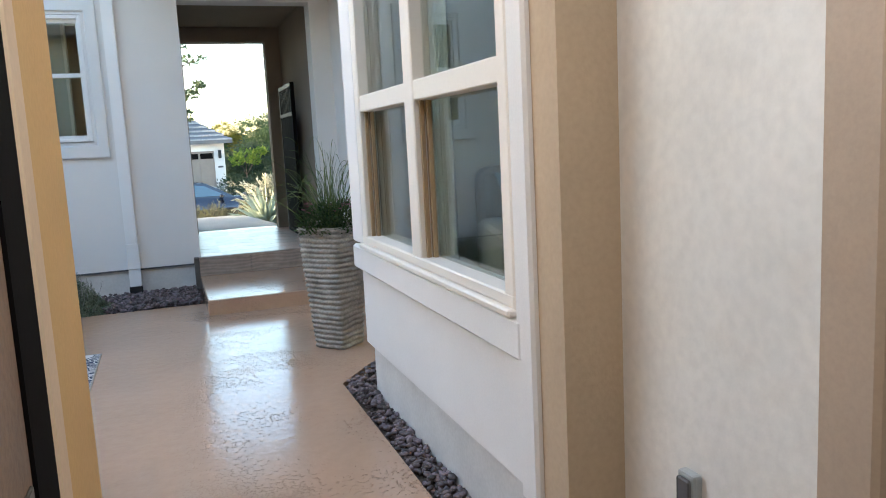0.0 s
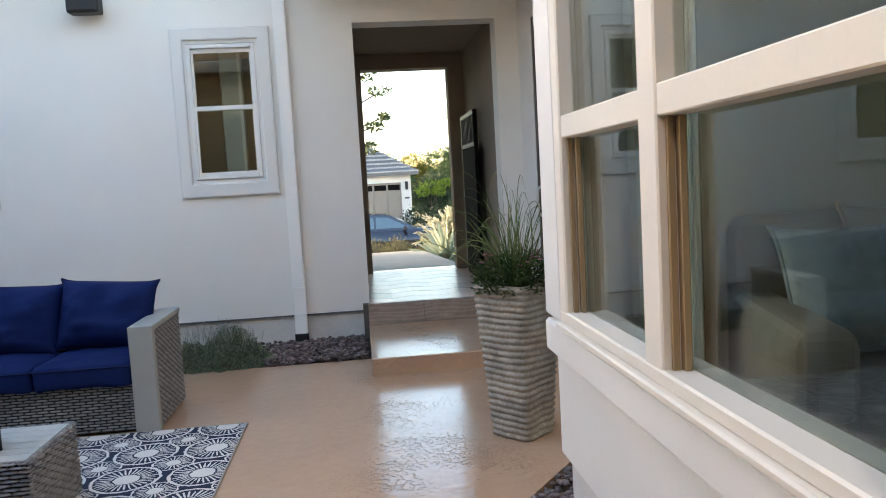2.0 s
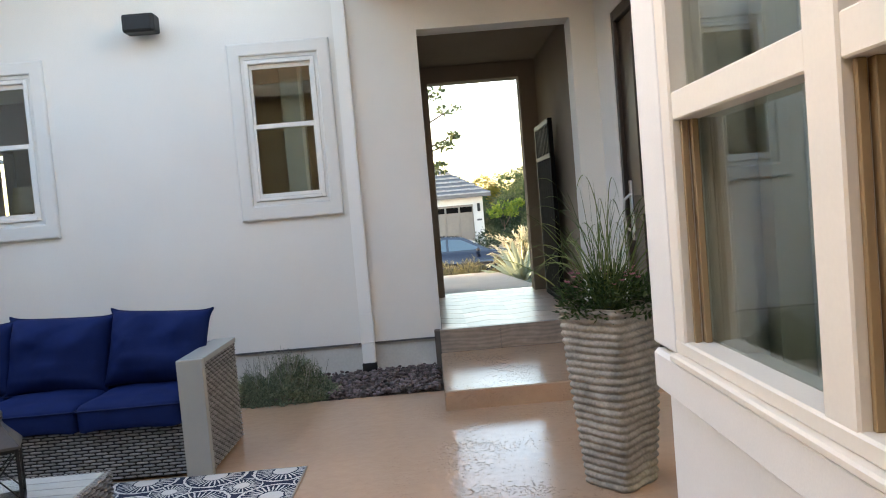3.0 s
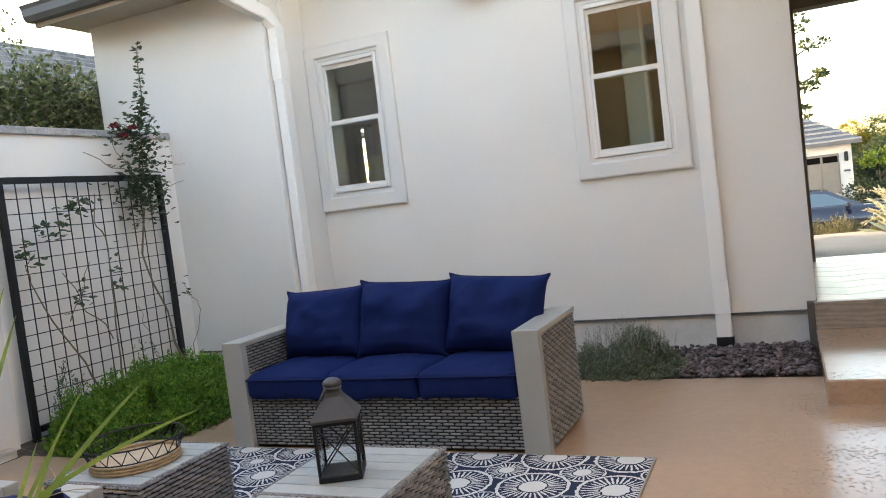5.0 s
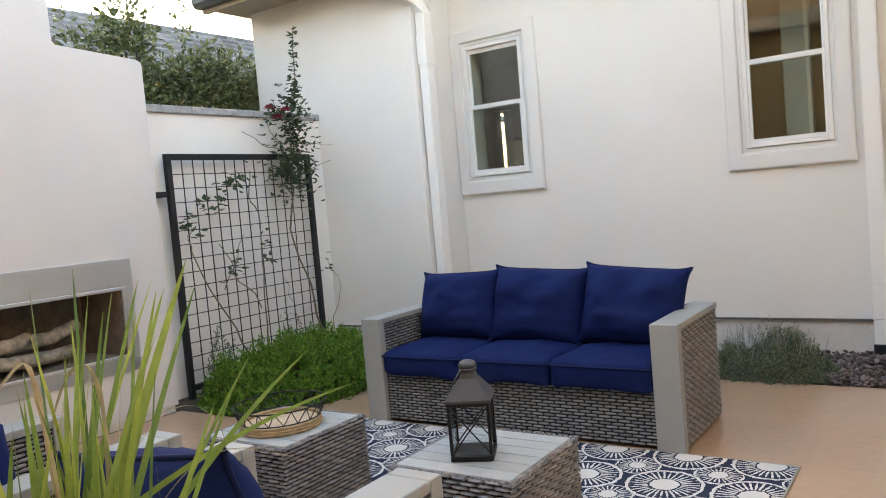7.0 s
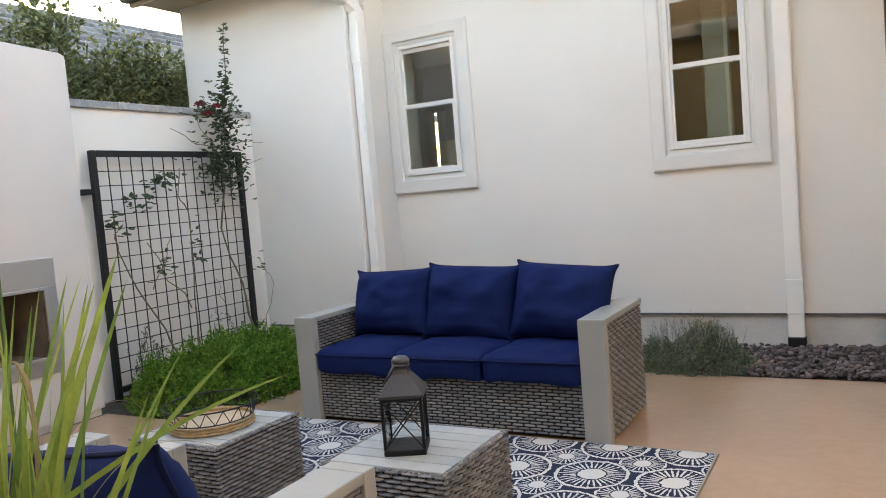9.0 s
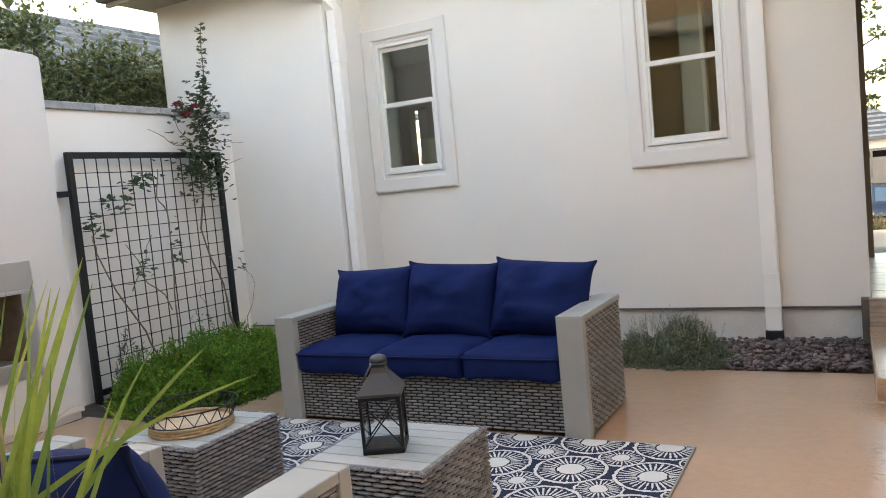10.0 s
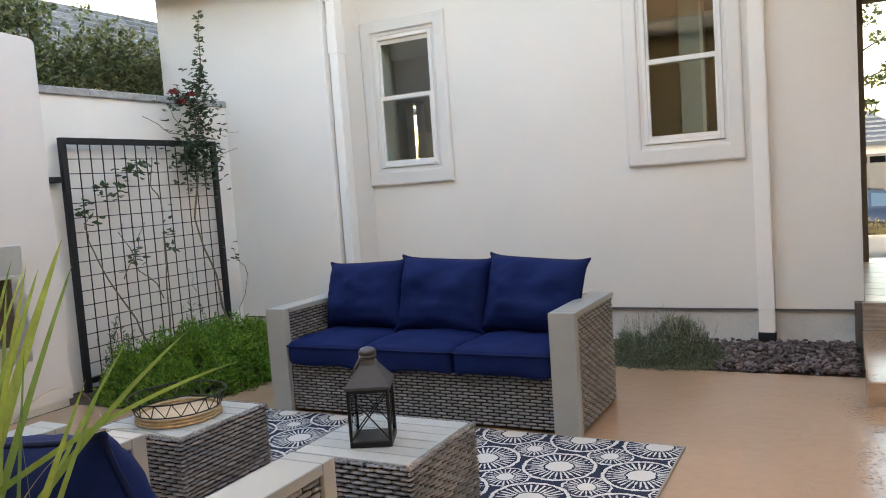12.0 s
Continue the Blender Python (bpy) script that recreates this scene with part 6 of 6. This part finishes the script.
def tuft(at, n, L, w, droop, mat, label, seed, name, spread=0.5, plume=None):
    t = thing(name, label, "grass", at=at)
    rg_ = random.Random(seed)
    bm, pb = bmesh.new(), bmesh.new()
    for i in range(n):
        a = rg_.uniform(0, math.tau)
        ti = abs(rg_.gauss(0, spread))
        pts = blade(bm, (rg_.gauss(0, 0.06), rg_.gauss(0, 0.06), 0), (math.cos(a) * ti, math.sin(a) * ti, 1), L * rg_.uniform(0.6, 1.1), w, droop * rg_.uniform(0.4, 1.3), rg_, 7)
        if plume and i % 2 == 0:
            e, d = pts[-1], (pts[-1] - pts[-2]).normalized()
            for k in range(12):
                leaf(pb, e - d * 0.28 * k / 12, d + rand_dir(rg_) * 0.45, rand_dir(rg_), 0.11, 0.04)
    part("blades", bm, mat, t)
    if plume:
        part("plumes", pb, plume, t, "cream feathery plumes")
    return t


PLUME = leafy("cream_plume", (0.50, 0.48, 0.36), 0.8, 0.3)
GRASS_OLIVE = leafy("olive_grass", (0.20, 0.24, 0.12))
tuft((2.72, 19.6, ground_height(0, 19.6)), 460, 1.15, 0.018, 1.7, GRASS_OLIVE, "fountain grass with cream plumes in the front yard", 131, "plumed_grass", 0.42, PLUME)
tuft((3.3, 20.4, ground_height(0, 20.4)), 420, 1.2, 0.018, 1.7, GRASS_OLIVE, "fountain grass with cream plumes in the front yard", 132, "plumed_grass", 0.42, PLUME)
AGAVE = leafy("agave_blue_green", (0.36, 0.42, 0.32), 0.5, 0.15)


def agave(at, n, L, seed):
    t = thing("agave", "pale blue-green agave with pointed leaves beside the path", "agave", at=at)
    rg_ = random.Random(seed)
    for i in range(n):
        bm = bmesh.new()
        a, el = i * 2.4, 0.25 + 1.1 * (i / n)
        d = Vector((math.cos(a) * math.cos(el), math.sin(a) * math.cos(el), math.sin(el)))
        blade(bm, d * 0.05, d, L * rg_.uniform(0.8, 1.1), 0.135, 0.12, rg_, 8)
        part("leaf", bm, AGAVE, t)
    return t


agave((2.02, 14.9, -0.06), 34, 0.72, 141)
agave((2.9, 15.8, -0.08), 34, 0.8, 142)
agave((2.25, 13.3, -0.06), 20, 0.42, 143)

# parked car
CARP = material("car_paint_dark", (0.010, 0.013, 0.026), 0.06, metal=0.0, var=0.1, bump=0.0, spec=1.0)
TYRE = material("tyre", (0.02, 0.02, 0.02), 0.8)
CARGLASS = material("car_glass", (0.10, 0.14, 0.16), 0.05, metal=0.4, var=0.05, bump=0.0, spec=1.0)
car = thing("car", "dark blue sedan parked along the street", "car", at=(1.55, 26.2, -1.045))
bm = bmesh.new()
half = [(-2.25, 0.35), (-2.28, 0.62), (-2.2, 0.80), (-1.6, 0.92), (-0.55, 0.96), (0.85, 0.93), (1.55, 0.82), (2.1, 0.70), (2.28, 0.55), (2.26, 0.30), (1.8, 0.22), (-1.9, 0.22)]
def loft(bm, poly, w, inset):
    a = [bm.verts.new((x, -w, z)) for x, z in poly]
    b = [bm.verts.new((x, w, z)) for x, z in poly]
    bm.faces.new(a)
    bm.faces.new(b[::-1])
    for i in range(len(poly)):
        j = (i + 1) % len(poly)
        bm.faces.new((a[i], b[i], b[j], a[j]))
    bmesh.ops.recalc_face_normals(bm, faces=bm.faces)
    bmesh.ops.bevel(bm, geom=bm.edges[:], offset=inset, segments=3, affect='EDGES')
loft(bm, half, 0.90, 0.06)
part("body", bm, CARP, car, smooth=True)
bm = bmesh.new()
ca = [(-2.0, 0.92), (-1.3, 1.36), (-0.65, 1.44), (-0.1, 1.40), (0.8, 0.93)]
lo = [[bm.verts.new((x, s * (0.80 - 0.16 * (z - 0.92) / 0.52), z)) for x, z in ca] for s in (-1, 1)]
for i in range(len(ca) - 1):
    bm.faces.new((lo[0][i], lo[0][i + 1], lo[1][i + 1], lo[1][i]))
bm.faces.new(lo[0])
bm.faces.new(lo[1][::-1])
bmesh.ops.recalc_face_normals(bm, faces=bm.faces)
bmesh.ops.bevel(bm, geom=bm.edges[:], offset=0.03, segments=2, affect='EDGES')
part("cabin", bm, CARP, car)
for name_, poly in (("side_window", [(-1.7, 1.0), (-1.25, 1.30), (-0.6, 1.36), (-0.6, 1.0)]), ("side_window", [(-0.53, 1.0), (-0.53, 1.36), (-0.15, 1.33), (0.5, 1.0)])):
    for s in (-1, 1):
        bm = bmesh.new()
        bm.faces.new([bm.verts.new((x, s * (0.812 - 0.16 * (z - 0.92) / 0.52), z)) for x, z in poly])
        part(name_, bm, CARGLASS, car)
bm = bmesh.new()
bm.faces.new([bm.verts.new(p) for p in ((-0.05, -0.60, 1.395), (-0.05, 0.60, 1.395), (0.75, 0.72, 0.985), (0.75, -0.72, 0.985))])
part("windscreen", bm, CARGLASS, car)
for x in (-1.4, 1.4):
    for s in (-1, 1):
        bm = bmesh.new()
        bmesh.ops.create_cone(bm, cap_ends=True, segments=24, radius1=0.33, radius2=0.33, depth=0.22, matrix=Matrix.Translation((x, s * 0.82, 0.33)) @ Matrix.Rotation(math.pi / 2, 4, 'X'))
        wh = part("wheel", bm, TYRE, car)
        bm = bmesh.new()
        bmesh.ops.create_cone(bm, cap_ends=True, segments=20, radius1=0.22, radius2=0.20, depth=0.03, matrix=Matrix.Translation((x, s * 0.94, 0.33)) @ Matrix.Rotation(math.pi / 2, 4, 'X'))
        part("rim", bm, STEEL, wh)
for s in (-1, 1):
    part("headlight", boxed(2.12, 2.24, s * 0.66 - 0.16, s * 0.66 + 0.16, 0.58, 0.68, bevel=0.03), VINYL, car)
    part("wing_mirror", boxed(0.30, 0.42, s * 0.95 - 0.08, s * 0.95 + 0.08, 0.94, 1.06, bevel=0.03), CARP, car)


# garage house across the street
def hip_roof(parent, x0, x1, y0, y1, z, rise, mat, rows=9):
    """Courses of tiles on a hipped roof, each a stepped band."""
    w = min(x1 - x0, y1 - y0) / 2
    for k in range(rows):
        bm, eb = bmesh.new(), bmesh.new()
        f0, f1 = k / rows, (k + 1) / rows
        def rect(f, dz):
            i = w * f * 0.98
            return [(x0 + i, y0 + i, z + rise * f + dz), (x1 - i, y0 + i, z + rise * f + dz), (x1 - i, y1 - i, z + rise * f + dz), (x0 + i, y1 - i, z + rise * f + dz)]
        lo = [bm.verts.new(p) for p in rect(f0, 0.13)]
        lb = [bm.verts.new(p) for p in rect(f0, -0.03)]
        hi = [bm.verts.new(p) for p in rect(f1, 0.03)]
        for a in range(4):
            b = (a + 1) % 4
            bm.faces.new((lo[a], lo[b], hi[b], hi[a]))
            eb.faces.new([eb.verts.new(v.co) for v in (lb[a], lb[b], lo[b], lo[a])])
        # edges take a paler colour to paint in the light on them
        part("tile_edge", eb, CAPSTONE, part("tile_course", bm, mat, parent))


gh = thing("garage_house", "white stucco house with a taupe garage door and grey tiled roof", "house", at=(0, 0, 0))
wall_ = bmesh.new()
box(wall_, -7.0, 3.60, 46.0, 55.0, -1.05, 1.92)
part("wall", wall_, STUCCO, gh)
hip_roof(gh, -7.5, 4.05, 45.5, 55.5, 1.92, 3.0, ROOF, rows=12)
part("fascia", boxed(-7.5, 4.05, 45.45, 45.55, 1.78, 1.97), GUTTER, gh)
GDOOR = material("garage_door_taupe", (0.24, 0.20, 0.165), 0.6, var=0.1, bump=0.05)
gd = part("garage_door", boxed(-1.8, 3.02, 45.93, 46.02, -1.05, 1.38), GDOOR, gh)
for i in range(6):
    x = -1.7 + i * 0.79
    for z0_, z1_ in ((-0.98, 0.86),):
        part("door_panel", boxed(x, x + 0.72, 45.90, 45.935, z0_, z1_, bevel=0.02), GDOOR, gd)
    part("door_window", boxed(x + 0.02, x + 0.70, 45.91, 45.935, 0.95, 1.26), GATE, gd)
part("door_trim", boxed(-1.95, 3.14, 45.95, 45.99, 1.38, 1.50), TRIM, gh)
part("wall_light", boxed(3.26, 3.42, 45.80, 46.0, 0.95, 1.42, bevel=0.03), DARK_METAL, gh)
part("number_plate", boxed(3.20, 3.48, 45.96, 46.0, 0.42, 0.52), GUTTER, gh)

nh = thing("neighbour_house", "pale stucco house with a terracotta tiled roof", "house", at=(0, 0, 0))
TERRA = random_tint(material("terracotta_tile", (0.26, 0.15, 0.09), 0.8, var=0.3, scale=4, bump=0.3, bscale=20), 0.8, 1.2, 0.01)
part("wall", boxed(7.0, 14.0, 40.0, 50.0, -1.05, 2.4), STUCCO, nh)
part("upper_wall", boxed(7.8, 13.0, 42.0, 50.0, 2.4, 3.9), STUCCO, nh)
hip_roof(nh, 6.75, 14.4, 39.5, 50.4, 2.4, 1.6, TERRA)
hip_roof(nh, 7.5, 13.5, 41.5, 50.5, 3.9, 1.6, TERRA)

# ---- beyond the garden wall: hedge and the house next door ----
hd = thing("hedge", "tall leafy green hedge above the garden wall", "hedge", at=(-5.6, 5.5, -0.06))
rg2 = random.Random(77)
bm = bmesh.new()
for i in range(21):
    y = 3.4 - 5.5 + i * 0.29
    top = 3.10 + 0.10 * math.sin(i * 1.9) + (0.24 if i in (4, 11) else 0)
    for z in (top - 0.45, top - 1.0, top - 1.6):
        foliage(bm, (rg2.gauss(0, 0.12), y, z), (0.40, 0.34, 0.38), 760 if i < 17 or z > 2.5 else 260, 0.066, rg2, fill=0.8)
for i in range(16):
    y = 3.4 - 5.5 + rg2.uniform(0, 4.0)
    foliage(bm, (rg2.gauss(0, 0.2), y, 3.0 + rg2.uniform(0, 0.25)), (0.08, 0.08, 0.26), 40, 0.06, rg2)
part("foliage", bm, HEDGE, hd)
for i in range(8):
    bm = bmesh.new()
    y = -2.0 + i * 0.75
    tube(bm, wander(rg2, (0, y, 0), (0.1, y + 0.2, 2.9), 6, 0.1), 0.03, 6, 0.01)
    part("trunk", bm, BARK, hd, smooth=True)

wh_ = thing("next_door_house", "cream house with a dark grey curved-tile roof beyond the hedge", "house", at=(0, 0, 0))
CREAM = material("cream_siding", (0.66, 0.50, 0.22), 0.8, var=0.1, bump=0.1)
part("wall", boxed(-16.0, -9.0, -6.0, 18.4, -0.06, 3.1), CREAM, wh_)
bm = bmesh.new()
prism_pts = [(-8.45, 3.05), (-12.5, 5.12), (-16.5, 3.05)]
f0 = [bm.verts.new((x, -6.5, z)) for x, z in prism_pts]
f1 = [bm.verts.new((x, 19.0, z)) for x, z in prism_pts]
bm.faces.new(f0)
bm.faces.new(f1[::-1])
for i in range(3):
    bm.faces.new((f0[i], f1[i], f1[(i + 1) % 3], f0[(i + 1) % 3]))
bmesh.ops.recalc_face_normals(bm, faces=bm.faces)
# near-black under the tiles, painting the shade between them
part("roof", bm, DARK_METAL, wh_)
# curved tiles over the part of the roof that shows
tm = bmesh.new()
n = 6
prof = [(-0.10 + 0.20 * k / n, 0.085 * math.sin(math.pi * k / n)) for k in range(n + 1)]
a = [tm.verts.new((0.0, y, z * 1.1 + 0.05)) for y, z in prof]
b = [tm.verts.new((-0.40, y * 0.92, z + 0.19 + 0.0)) for y, z in prof]
for k in range(n):
    tm.faces.new((a[k], a[k + 1], b[k + 1], b[k]))
tm.faces.new(a[::-1])
tile_me = bpy.data.meshes.new("roof_tile")
tm.to_mesh(tile_me)
tm.free()
tile_me.materials.append(ROOF)
for i in range(11):
    for j in range(27):
        ob = new("roof_tile", tile_me)
        ob.location = (-8.42 - i * 0.36, 8.3 + j * 0.235 + 0.02 * math.sin(i * 5 + j), 3.07 + i * 0.36 * 0.511)
        ob.rotation_euler = (0, 0, 0.03 * math.sin(i * 3.1 + j * 1.7))
        ob.parent = wh_


# ---- pieces: chevron tiles, river rocks ----
chevron(passage, 0.565, 1.795, 8.19, 10.59, 0.3105)

rock_meshes = []
rr_ = random.Random(9)
for k in range(7):
    bm = bmesh.new()
    bmesh.ops.create_icosphere(bm, subdivisions=1, radius=1.0)
    o = Vector((k * 7.3, 2, 1))
    for v in bm.verts:
        v.co *= 1 + 0.30 * noise.noise(v.co * 1.1 + o)
        v.co.z *= 0.5
        v.co.y *= 0.78
    me = bpy.data.meshes.new("rock")
    bm.to_mesh(me)
    bm.free()
    me.materials.append(ROCK)
    for p in me.polygons:
        p.use_smooth = True
    rock_meshes.append(me)


def rock_bed(name, label, areas, singles, inside=None):
    """River rocks over rectangles (x0, x1, y0, y1, z, count); the first ones are pieces of their own, the rest one joined part."""
    t = thing(name, label, "rocks", kind="structure")
    spots = []
    for x0, x1, y0, y1, z, count in areas:
        for _ in range(count):
            x, y = rr_.uniform(x0, x1), rr_.uniform(y0, y1)
            if inside is None or inside(x, y):
                spots.append((x, y, z + rr_.uniform(0.0, 0.035), rr_.uniform(0.010, 0.025)))
    rest = bmesh.new()
    for i, (x, y, z, r) in enumerate(spots):
        m = pose(x, y, z, rr_.uniform(-25, 25), rr_.uniform(-25, 25), rr_.uniform(0, 360)) @ Matrix.Diagonal((r * rr_.uniform(0.8, 1.3), r * rr_.uniform(0.8, 1.2), r, 1))
        me = rock_meshes[i % 7]
        if i < singles:
            ob = new("rock", me)
            ob.matrix_world = m
            ob.parent = t
        else:
            k = len(rest.verts)
            rest.from_mesh(me)
            rest.verts.ensure_lookup_table()
            bmesh.ops.transform(rest, matrix=m, verts=rest.verts[k:])
    if spots[singles:]:
        tagged(part("rock_fill", rest, ROCK_FILL, t, smooth=True), kind="stuff")
    return t


rock_bed("rock_bed_wall", "mixed grey and plum river rocks along the stucco wall", [(-0.28, 0.52, 7.42, 8.24, -0.005, 1500), (-1.0, -0.28, 7.45, 8.24, -0.005, 600), (-3.1, -1.0, 7.45, 8.2, -0.008, 260)], 290)
rock_bed("rock_bed_bay", "mixed grey and plum river rocks below the bay window", [(1.15, 1.26, 2.3, 4.6, -0.025, 620), (1.15, 1.75, 4.3, 4.93, -0.028, 520)], 290, lambda x, y: y < 4.50 + max(0.0, x - 1.13) * 1.31)
